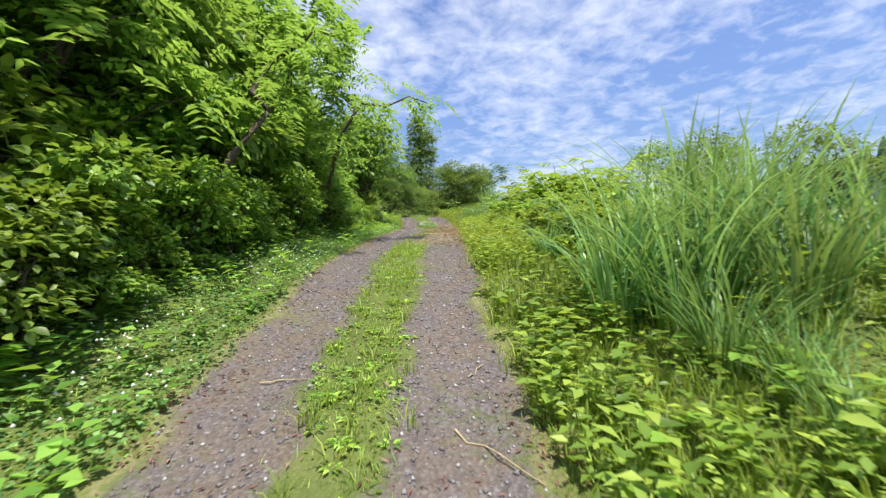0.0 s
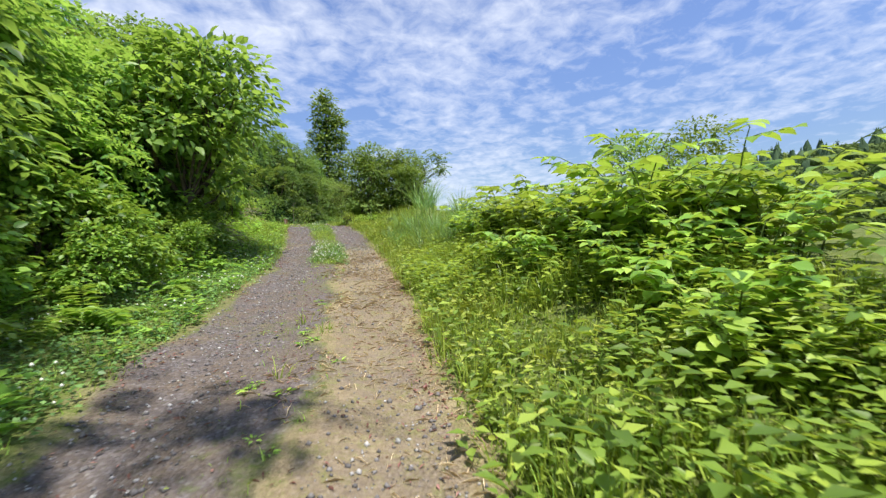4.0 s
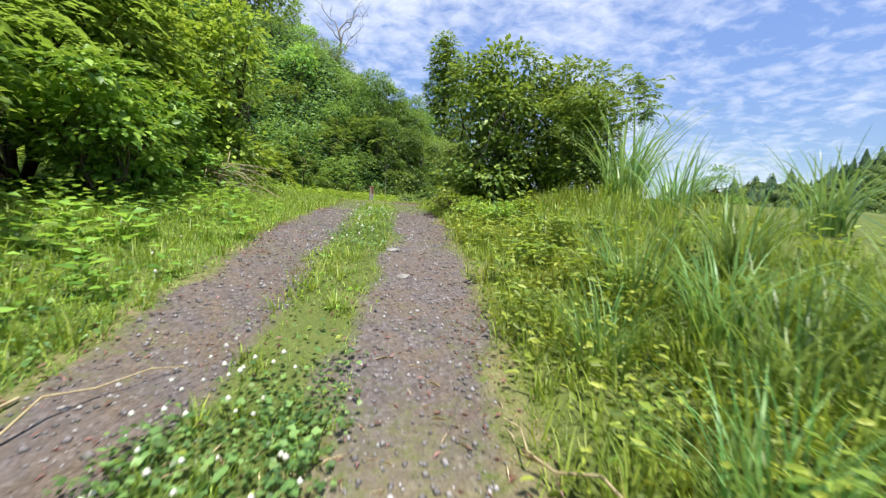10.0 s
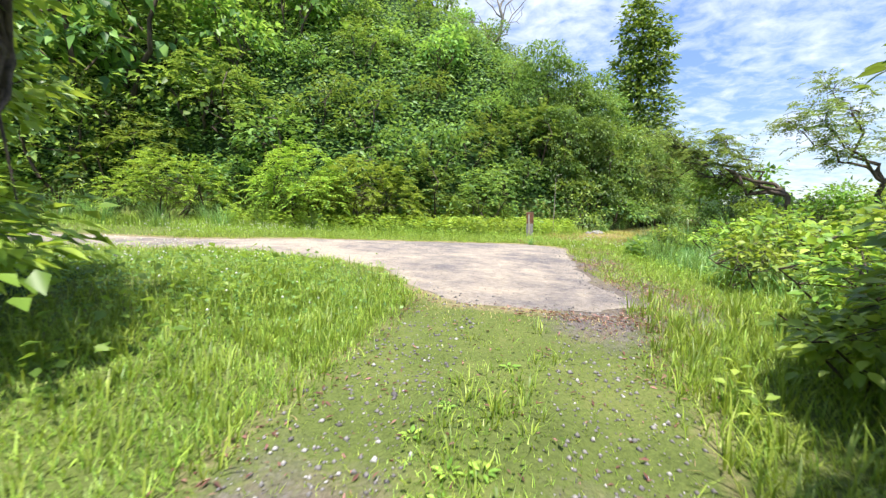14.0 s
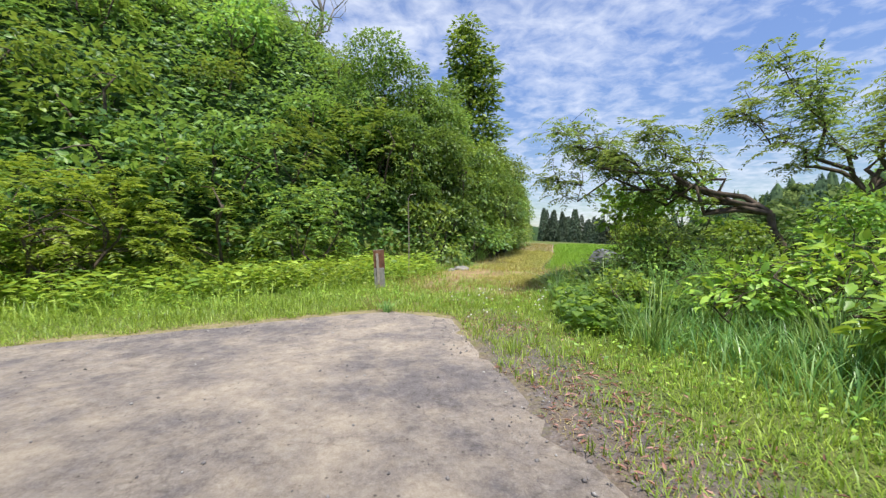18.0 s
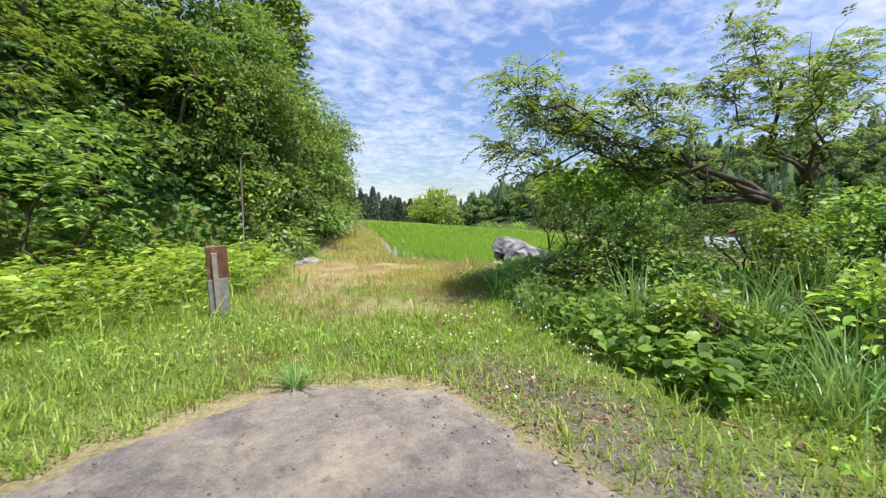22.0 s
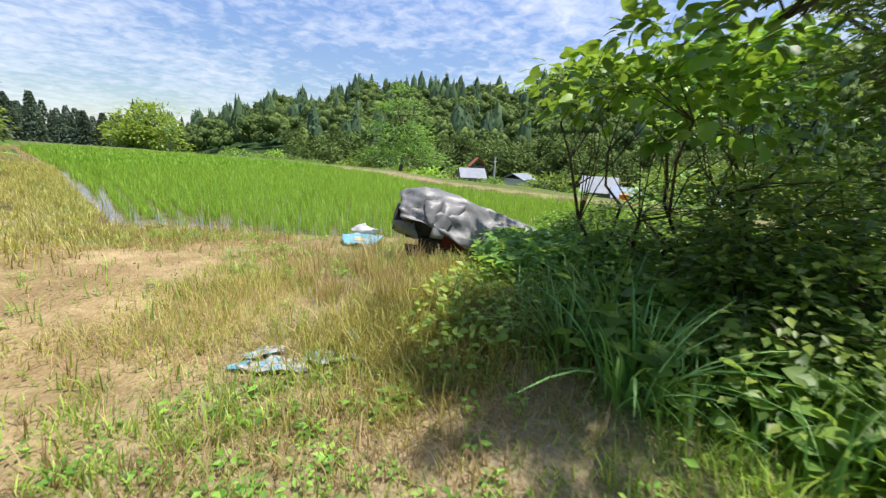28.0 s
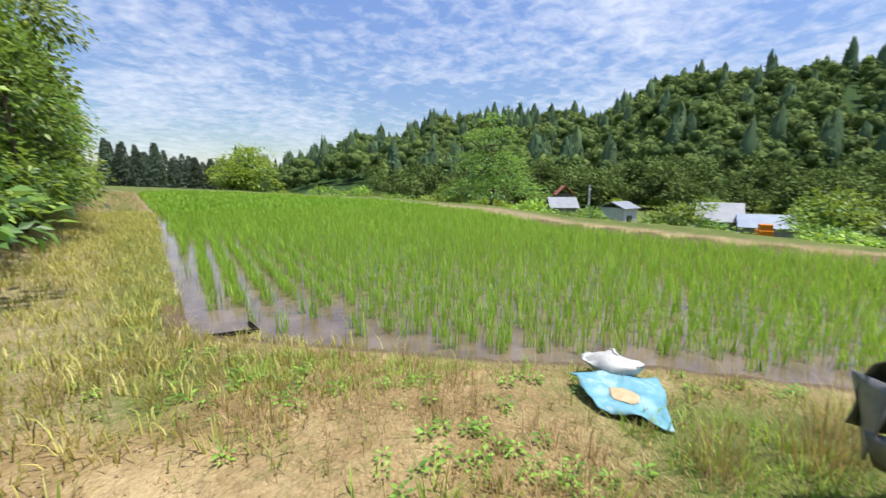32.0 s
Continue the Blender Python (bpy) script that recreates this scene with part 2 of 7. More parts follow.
def ground_material():
    m, t, b = material("earth_and_turf", 0.95, 0.15)
    co = place_co(t)
    fine, wide = noise_of(t, 30, 7, 0.8, co), noise_of(t, 1.6, 6, 0.7, co)

    def zone(name, hard=2.0, wob=1.9):
        a = t.nodes.new("ShaderNodeAttribute")
        a.attribute_name = name
        rag = calc(t, "MULTIPLY", noise_of(t, 9.0, 8, 0.8, co), wob)
        r = t.nodes.new("ShaderNodeMath")
        r.operation = "ADD"
        wire(t, a.outputs["Fac"], r.inputs[0])
        wire(t, rag, r.inputs[1])
        s = t.nodes.new("ShaderNodeMapRange")
        s.inputs["From Min"].default_value, s.inputs["From Max"].default_value = 0.5 + wob / 2 - 0.5 / hard, 0.5 + wob / 2 + 0.5 / hard
        wire(t, r.outputs[0], s.inputs["Value"])
        return s.outputs[0]

    turf = ramp_of(t, blend(t, 0.5, fine, wide), [(0.30, (0.065, 0.085, 0.026)), (0.5, (0.125, 0.16, 0.042)), (0.7, (0.22, 0.225, 0.08))])
    vor = node(t, "ShaderNodeTexVoronoi", Scale=42.0)
    wire(t, co, vor.inputs["Vector"])
    pebble = ramp_of(t, vor.outputs["Color"], [(0.1, (0.078, 0.068, 0.074)), (0.5, (0.155, 0.138, 0.145)), (0.85, (0.27, 0.248, 0.252)), (1.0, (0.50, 0.47, 0.46))])
    pebble = blend(t, calc(t, "MULTIPLY", vor.outputs["Distance"], 0.8), pebble, (0.12, 0.10, 0.09))
    pebble = blend(t, calc(t, "MULTIPLY", wide, 0.45), pebble, (0.17, 0.135, 0.11))
    patch = ramp_of(t, noise_of(t, 3.2, 5, 0.65, co), [(0.42, (0, 0, 0)), (0.62, (0.75, 0.75, 0.75))])
    pebble = blend(t, patch, pebble, ramp_of(t, fine, [(0.35, (0.075, 0.055, 0.040)), (0.55, (0.20, 0.155, 0.115)), (0.72, (0.36, 0.31, 0.25))]))
    straw = ramp_of(t, blend(t, 0.35, fine, wide), [(0.30, (0.18, 0.130, 0.075)), (0.5, (0.33, 0.258, 0.155)), (0.7, (0.50, 0.41, 0.265))])
    soil = ramp_of(t, blend(t, 0.6, fine, wide), [(0.3, (0.17, 0.115, 0.052)), (0.48, (0.30, 0.215, 0.105)), (0.66, (0.54, 0.415, 0.225))])
    crack = node(t, "ShaderNodeTexVoronoi", Scale=5.5)
    crack.feature = "DISTANCE_TO_EDGE"
    wire(t, co, crack.inputs["Vector"])
    line = t.nodes.new("ShaderNodeMapRange")
    line.inputs["From Max"].default_value = 0.035
    line.inputs["To Min"].default_value, line.inputs["To Max"].default_value = 0.55, 0.0
    wire(t, crack.outputs["Distance"], line.inputs["Value"])
    soil = blend(t, calc(t, "MULTIPLY", line.outputs[0], wide), soil, (0.11, 0.08, 0.05))
    mud = ramp_of(t, blend(t, 0.5, fine, wide), [(0.3, (0.10, 0.070, 0.045)), (0.7, (0.21, 0.155, 0.10))])
    # floor under hedge and woods: shade between the plants is put into this colour
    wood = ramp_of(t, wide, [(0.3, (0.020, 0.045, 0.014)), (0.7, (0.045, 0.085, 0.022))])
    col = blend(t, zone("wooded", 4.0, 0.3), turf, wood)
    col = blend(t, zone("straw"), col, straw)
    col = blend(t, zone("soil"), col, soil)
    col = blend(t, zone("gravel"), col, pebble)
    col = blend(t, zone("mud", 3.0, 0.5), col, mud)
    wire(t, col, b.inputs["Base Color"])
    relief(t, b, blend(t, 0.5, blend(t, 0.5, fine, noise_of(t, 9, 6, 0.75, co)), vor.outputs["Distance"]), 0.8, 0.04)
    return m


def asphalt_material():
    m, t, b = material("worn_asphalt", 0.9, 0.25)
    co = place_co(t)
    grit, wide, dust, mottle = noise_of(t, 70, 6, 0.85, co), noise_of(t, 0.38, 6, 0.62, co), noise_of(t, 2.3, 8, 0.72, co), noise_of(t, 13, 6, 0.75, co)
    speck = blend(t, 0.45, grit, mottle)
    base = ramp_of(t, speck, [(0.34, (0.085, 0.074, 0.073)), (0.5, (0.185, 0.165, 0.163)), (0.66, (0.33, 0.30, 0.29))])
    pale = ramp_of(t, speck, [(0.34, (0.28, 0.225, 0.17)), (0.5, (0.44, 0.37, 0.295)), (0.66, (0.57, 0.50, 0.41))])
    f = t.nodes.new("ShaderNodeMapRange")
    f.inputs["From Min"].default_value, f.inputs["From Max"].default_value = 0.43, 0.57
    wire(t, blend(t, 0.4, wide, dust), f.inputs["Value"])
    col = blend(t, f.outputs[0], base, pale)
    # brown dirt lying in the hollows, pits and thin cracks
    hollow = ramp_of(t, noise_of(t, 5.5, 8, 0.78, co), [(0.60, (0, 0, 0)), (0.70, (0.7, 0.7, 0.7))])
    col = blend(t, hollow, col, (0.125, 0.092, 0.066))
    pit = node(t, "ShaderNodeTexVoronoi", Scale=11.0)
    wire(t, co, pit.inputs["Vector"])
    col = blend(t, ramp_of(t, pit.outputs["Distance"], [(0.06, (0.7, 0.7, 0.7)), (0.13, (0, 0, 0))]), col, (0.06, 0.05, 0.045))
    bent_co = t.nodes.new("ShaderNodeVectorMath")
    wire(t, co, bent_co.inputs[0])
    wob = node(t, "ShaderNodeTexNoise", Scale=2.0, Detail=5.0)
    wire(t, co, wob.inputs["Vector"])
    wire(t, wob.outputs["Color"], bent_co.inputs[1])
    crack = node(t, "ShaderNodeTexVoronoi", Scale=0.7)
    crack.feature = "DISTANCE_TO_EDGE"
    wire(t, bent_co.outputs[0], crack.inputs["Vector"])
    col = blend(t, ramp_of(t, crack.outputs["Distance"], [(0.0, (0.28, 0.28, 0.28)), (0.008, (0, 0, 0))]), col, (0.05, 0.042, 0.036))
    wire(t, col, b.inputs["Base Color"])
    relief(t, b, speck, 1.0, 0.03)
    return m


def water_material():
    m, t, b = material("paddy_water", 0.03, 0.9)
    n = noise_of(t, 3.0, 4)
    wire(t, ramp_of(t, n, [(0.35, (0.12, 0.085, 0.055)), (0.65, (0.20, 0.15, 0.10))]), b.inputs["Base Color"])
    b.inputs["IOR"].default_value = 1.5
    relief(t, b, noise_of(t, 14, 3), 0.03, 0.01)
    return m


EARTH, ASPHALT, WATER = ground_material(), asphalt_material(), water_material()
CONCRETE = plain("old_concrete", [(0.3, (0.20, 0.19, 0.175)), (0.7, (0.36, 0.34, 0.31))], 9, 0.9, 0, 0.4)
BOARD_WOOD = plain("weathered_brown_board", [(0.3, (0.10, 0.045, 0.028)), (0.55, (0.22, 0.105, 0.06)), (0.75, (0.36, 0.24, 0.15))], 9, 0.7, 0, 0.3)
POST_WOOD = plain("grey_wood", [(0.3, (0.26, 0.21, 0.17)), (0.7, (0.46, 0.40, 0.34))], 12, 0.85, 0, 0.4)


def tarp_material():
    m, t, b = material("silver_grey_tarp", 0.45, 0.5)
    co = place_co(t)
    n, k = noise_of(t, 4.5, 6, 0.62, co), noise_of(t, 15, 4, 0.6, co)
    wire(t, ramp_of(t, blend(t, 0.3, n, k), [(0.36, (0.10, 0.10, 0.108)), (0.50, (0.17, 0.17, 0.18)), (0.66, (0.25, 0.25, 0.265))]), b.inputs["Base Color"])
    b.inputs["Metallic"].default_value = 0.0
    relief(t, b, blend(t, 0.4, n, k), 0.35, 0.03)
    return m


TARP = tarp_material()
BLACK_STEEL = plain("black_greasy_steel", [(0.3, (0.012, 0.012, 0.014)), (0.7, (0.045, 0.04, 0.04))], 12, 0.55, 0.4)
MAROON = plain("dark_red_paint", [(0.3, (0.07, 0.008, 0.014)), (0.7, (0.16, 0.02, 0.03))], 10, 0.5)
LITTER = leaf_material("dead_leaf", (0.13, 0.075, 0.040), (0.24, 0.145, 0.080), (0.42, 0.30, 0.19), 0.15, 0.8)
STRAW_LITTER = leaf_material("trodden_straw", (0.32, 0.29, 0.15), (0.44, 0.42, 0.23), (0.54, 0.56, 0.33), 0.1, 0.8)
RUST = plain("orange_brown_wood", [(0.3, (0.30, 0.15, 0.06)), (0.7, (0.48, 0.29, 0.14))], 10, 0.7)
BLUE_SHEET = plain("pale_blue_plastic_sheet", [(0.3, (0.09, 0.27, 0.37)), (0.55, (0.17, 0.39, 0.48)), (0.72, (0.42, 0.56, 0.60))], 9, 0.45, 0, 0.3, 0.5)
WHITE_BAG = plain("white_woven_plastic", [(0.3, (0.38, 0.39, 0.40)), (0.6, (0.60, 0.60, 0.60))], 9, 0.5, 0, 0.3, 0.5)
TORN_FILM = plain("torn_white_and_blue_film", [(0.40, (0.26, 0.20, 0.12)), (0.47, (0.36, 0.36, 0.35)), (0.56, (0.42, 0.43, 0.44)), (0.62, (0.18, 0.34, 0.44))], 16, 0.5, 0, 0.4, 0.5)
TAN_STAIN = plain("tan_dried_mud", [(0.3, (0.46, 0.33, 0.19)), (0.7, (0.60, 0.48, 0.32))], 14, 0.9)
ROOF_WHITE = plain("white_metal_roof", [(0.3, (0.22, 0.24, 0.27)), (0.7, (0.31, 0.33, 0.36))], 1.5, 0.4)
ROOF_BLUE = plain("pale_blue_metal_roof", [(0.3, (0.20, 0.25, 0.34)), (0.7, (0.28, 0.33, 0.42))], 1.5, 0.4)
WALL_GREY = plain("grey_boards", [(0.3, (0.16, 0.16, 0.165)), (0.7, (0.25, 0.25, 0.255))], 3, 0.85)
WALL_PALE = plain("pale_metal_wall", [(0.3, (0.46, 0.47, 0.48)), (0.7, (0.60, 0.61, 0.62))], 3, 0.7)
WALL_DARK = plain("dark_board_wall", [(0.3, (0.08, 0.07, 0.06)), (0.7, (0.17, 0.15, 0.13))], 3, 0.85)
ROOF_RED = plain("red_brown_roof", [(0.3, (0.24, 0.07, 0.045)), (0.7, (0.36, 0.13, 0.085))], 2, 0.7)
ORANGE = plain("orange_paint", [(0.3, (0.75, 0.22, 0.02)), (0.7, (0.85, 0.30, 0.04))], 2, 0.45)
POLE_GREY = plain("concrete_pole", [(0.3, (0.40, 0.40, 0.40)), (0.7, (0.55, 0.55, 0.54))], 6, 0.8)
WINDOW_DARK = plain("dark_window_glass", [(0.3, (0.02, 0.025, 0.03)), (0.7, (0.04, 0.05, 0.055))], 2, 0.12, 0, 0, 0.6)


def far_wood_material(name, dark, light):
    """Leaf masses of far trees: a tone for each mass, and a slower change from tree to tree."""
    m, t, b = material(name, 0.8, 0.1)
    geo = t.nodes.new("ShaderNodeNewGeometry")
    tone = ramp_of(t, blend(t, 0.55, geo.outputs["Random Per Island"], noise_of(t, 0.11, 3, 0.6)), [(0.25, dark), (0.75, light)])
    wire(t, tone, b.inputs["Base Color"])
    tr = t.nodes.new("ShaderNodeBsdfTranslucent")
    wire(t, tone, tr.inputs["Color"])
    mx = node(t, "ShaderNodeMixShader", Fac=0.22)
    wire(t, b.outputs[0], mx.inputs[1])
    wire(t, tr.outputs[0], mx.inputs[2])
    wire(t, mx.outputs[0], t.nodes["Material Output"].inputs["Surface"])
    return m


WOOD_BROAD = far_wood_material("far_broadleaf", (0.062, 0.108, 0.034), (0.195, 0.262, 0.070))
WOOD_NEEDLE = far_wood_material("far_conifer", (0.062, 0.112, 0.060), (0.125, 0.195, 0.088))

# ---------------------------------------------------------------- mesh helpers
rng = np.random.default_rng(7)


def raw_mesh(name, verts, faces, material=None, smooth=False):
    """A mesh from an array of vertices and a list of index arrays, one array for each number of corners."""
    me = bpy.data.meshes.new(name)
    verts = np.asarray(verts, np.float32)
    faces = [np.asarray(f, np.int32) for f in faces if len(f)]
    me.vertices.add(len(verts))
    me.vertices.foreach_set("co", verts.ravel())
    corners = np.concatenate([f.ravel() for f in faces])
    sizes = np.concatenate([np.full(len(f), f.shape[1], np.int32) for f in faces])
    me.loops.add(len(corners))
    me.loops.foreach_set("vertex_index", corners)
    me.polygons.add(len(sizes))
    me.polygons.foreach_set("loop_start", np.r_[0, np.cumsum(sizes)[:-1]].astype(np.int32))
    if smooth:
        me.polygons.foreach_set("use_smooth", np.ones(len(sizes), bool))
    me.update(calc_edges=True)
    if material:
        me.materials.append(material)
    return me


def piece(name, mesh, parent=None, label=""):
    ob = new(name, mesh)
    if parent is not None:
        ob.parent = parent
    return tagged(ob, label)


def part(name, bm, material, parent, label="", smooth=False):
    """Links a bmesh as one mesh object under a thing or a part."""
    me = bpy.data.meshes.new(name)
    bm.to_mesh(me)
    bm.free()
    me.materials.append(material)
    if smooth:
        me.polygons.foreach_set("use_smooth", np.ones(len(me.polygons), bool))
    return piece(name, me, parent, label)


def base(name, x, y, z, rz=0.0):
    ob = new(name)
    ob.empty_display_size = 0.2
    ob.matrix_basis = pose(x, y, z, 0, 0, rz)
    return ob


def box(bm, size, at=(0, 0, 0), turn=None, bevel=0.0):
    m = Matrix.Translation(at) @ (turn.to_4x4() if turn else Matrix()) @ Matrix.Diagonal((*size, 1))
    made = bmesh.ops.create_cube(bm, size=1.0, matrix=m)["verts"]
    if bevel:
        edges = list({e for v in made for e in v.link_edges})
        bmesh.ops.bevel(bm, geom=edges, offset=bevel, segments=2, affect="EDGES", profile=0.6)
    return made


def unit(v):
    return v / np.maximum(np.linalg.norm(v, axis=-1, keepdims=True), 1e-9)


LEAF_FINE = (np.array([(0, 0, 0), (.20, -.36, .05), (.46, -.49, .06), (.76, -.30, .0), (1, 0, -.14), (.76, .30, .0), (.46, .49, .06), (.20, .36, .05), (.48, 0, .0)]),
             [(0, 1, 2, 8), (8, 2, 3, 4), (8, 4, 5, 6), (0, 8, 6, 7)])
LEAF_ROUND = (np.array([(0, 0, 0), (.34, 0, -.02), (.68, 0, -.05), (1, 0, -.17), (.08, -.32, .02), (.36, -.5, .05), (.70, -.33, .01), (.90, -.13, -.08), (.08, .32, .02), (.36, .5, .05), (.70, .33, .01), (.90, .13, -.08)]),
              [(0, 4, 5, 1), (1, 5, 6, 2), (2, 6, 7, 3), (1, 9, 8, 0), (2, 10, 9, 1), (3, 11, 10, 2)])
LEAF_OVAL = (np.array([(0, 0, 0), (.26, -.42, .05), (.68, -.38, .02), (1, 0, -.14), (.68, .38, .02), (.26, .42, .05)]), [(0, 1, 2, 3), (0, 3, 4, 5)])
LEAF_PLAIN = (np.array([(0, 0, 0), (.42, -.5, .07), (1, 0, -.12), (.42, .5, .07)]), [(0, 1, 2), (0, 2, 3)])


def leaves(P, A, N, L, W, shape=LEAF_PLAIN):
    """Leaves at P that point along A and face N, of length L and width W: vertices and faces."""
    T, F = shape
    A = unit(A)
    S = unit(np.cross(N, A))
    N = np.cross(A, S)
    L, W = np.broadcast_to(L, len(P))[:, None, None], np.broadcast_to(W, len(P))[:, None, None]
    V = P[:, None] + A[:, None] * L * T[None, :, :1] + S[:, None] * W * T[None, :, 1:2] + N[:, None] * L * T[None, :, 2:]
    F = np.array(F)
    return V.reshape(-1, 3), (F[None] + (np.arange(len(P)) * len(T))[:, None, None]).reshape(-1, F.shape[1])


def tube(points, radii, sides=6):
    """A tapered tube along points."""
    points, n = np.asarray(points, float), len(points)
    way = unit(np.gradient(points, axis=0))
    side = unit(np.cross(way, (0.31, 0.17, 0.93)) + 1e-6)
    up = np.cross(way, side)
    a = np.arange(sides) * 2 * np.pi / sides
    ring = side[:, None] * np.cos(a)[None, :, None] + up[:, None] * np.sin(a)[None, :, None]
    V = points[:, None] + ring * np.asarray(radii, float)[:, None, None]
    i, j = np.meshgrid(np.arange(n - 1), np.arange(sides), indexing="ij")
    k = (j + 1) % sides
    F = np.stack([i * sides + j, i * sides + k, (i + 1) * sides + k, (i + 1) * sides + j], -1).reshape(-1, 4)
    return V.reshape(-1, 3), F


def merge(parts_):
    V, F, n = [], [], 0
    for v, f in parts_:
        V.append(v)
        F.append(f + n)
        n += len(v)
    return np.concatenate(V), np.concatenate(F)


def bent(a, b, sag=0.1, n=5, seed=None):
    """Points from a to b along a wavering bow."""
    r = seed or rng
    a, b = np.asarray(a, float), np.asarray(b, float)
    s = np.linspace(0, 1, n)[:, None]
    far = np.linalg.norm(b - a)
    off = r.normal(0, 0.06 * far, (n, 3)) * (s * (1 - s) * 4)
    return a + (b - a) * s + np.array((0, 0, 1)) * sag * far * (4 * s * (1 - s)) + off


# ---------------------------------------------------------------- the lie of the land
LANE_Y = (-12, 0, 2.2, 4, 7.5, 11, 13, 17, 20, 24, 27, 30)
LANE_X = (-1.6, -0.42, -0.30, -0.10, 0.40, 1.00, 1.35, 1.90, 2.12, 2.15, 2.10, 1.9)
RISE_Y = (-40, -8, 0, 1.9, 3.3, 4.4, 5.4, 7, 8.7, 11, 12.5, 14, 15.6, 17.7, 19.7, 21.8, 23.8, 25, 28, 29.3, 32, 36, 40, 60, 200)
RISE_Z = (-2.2, -1.5, -1.25, -1.15, -0.90, -0.62, -0.36, -0.04, 0.17, 0.47, 0.62, 0.78, 0.91, 1.10, 1.42, 1.82, 2.10, 2.22, 2.38, 2.47, 2.56, 2.62, 2.62, 2.62, 2.62)
FOOT = np.array([(-60, 25), (-32, 30.5), (-19, 33.6), (-13, 36.0), (-7, 38.2), (-4, 39.4), (-1.2, 42.2), (2.0, 44.6), (3.8, 47), (5.3, 51), (7.6, 60), (11.5, 75), (19, 100), (30, 140)], float)
PADDY_Z, WATER_Z = 2.28, 2.385
PADDY = np.array([(6.0, 45.2), (6.55, 43.95), (7.1, 42.6), (7.7, 41.5), (8.3, 39.6), (9.4, 36.5), (11.5, 33.8), (14.2, 37.8), (15.3, 41.8), (16.6, 45.2), (20, 49.5), (22.4, 57), (24.2, 69), (23.5, 86), (19.8, 84), (11.6, 59.8)], float)
ROAD = np.array([(-26, 25.6), (-14.5, 30.2), (-9, 32.2), (-6.1, 33.0), (-4.1, 34.7), (-1.45, 35.75), (0.3, 36.6), (1.25, 36.9), (2.15, 36.3), (2.25, 35.0), (2.4, 34.0), (2.5, 33.0),
                 (2.75, 31.7), (3.15, 30.5), (2.6, 29.9), (1.3, 29.8), (0.75, 30.1), (-0.45, 31.4), (-1.4, 31.75), (-3.8, 31.9), (-7.5, 30.5), (-14, 28.3), (-26, 23.6)], float)


def smooth(x, a, b):
    s = np.clip((np.asarray(x, float) - a) / (b - a), 0, 1)
    return s * s * (3 - 2 * s)


def edge_distance(poly, x, y, closed=True):
    """The distance to a run of edges, and whether the place lies inside it, or to the left of an open run."""
    x, y = np.asarray(x, float), np.asarray(y, float)
    best, inside, left = np.full(x.shape, 1e9), np.zeros(x.shape, bool), np.zeros(x.shape)
    n = len(poly)
    for i in range(n if closed else n - 1):
        (ax, ay), (bx, by) = poly[i], poly[(i + 1) % n]
        ux, uy = bx - ax, by - ay
        s = np.clip(((x - ax) * ux + (y - ay) * uy) / (ux * ux + uy * uy), 0, 1)
        d = np.hypot(x - ax - s * ux, y - ay - s * uy)
        left = np.where(d < best, np.sign(ux * (y - ay) - uy * (x - ax)), left)
        best = np.minimum(best, d)
        if closed and uy:
            inside ^= ((ay > y) != (by > y)) & (x < ux * (y - ay) / uy + ax)
    return best, inside if closed else left > 0


def signed(poly, x, y):
    d, inside = edge_distance(poly, x, y)
    return np.where(inside, d, -d)


def waver(x, y, size, seed=0.0):
    a, b = np.asarray(x) / size + seed, np.asarray(y) / size - seed * 0.7
    return (np.sin(a * 1.7 + 1.3 * np.sin(b * 1.1)) + np.sin(b * 1.9 + 1.1 * np.sin(a * 1.3 + 2)) + 0.6 * np.sin(a * 3.7 + b * 2.9)) / 2.6


RIDGE_AZ = (-180, 8, 18, 21, 26, 35, 40, 46, 50, 56, 63, 72, 76, 84, 91, 98, 104, 120, 150, 180)
RIDGE_EL = (2.0, 1.0, 1.6, 1.8, 0.6, 0.4, 2.6, 4.9, 4.6, 7.0, 6.8, 8.0, 6.8, 10.9, 10.6, 10.9, 10.0, 10.2, 8, 2.0)


def lane_u(x, y):
    return np.asarray(x) - np.interp(y, LANE_Y, LANE_X)


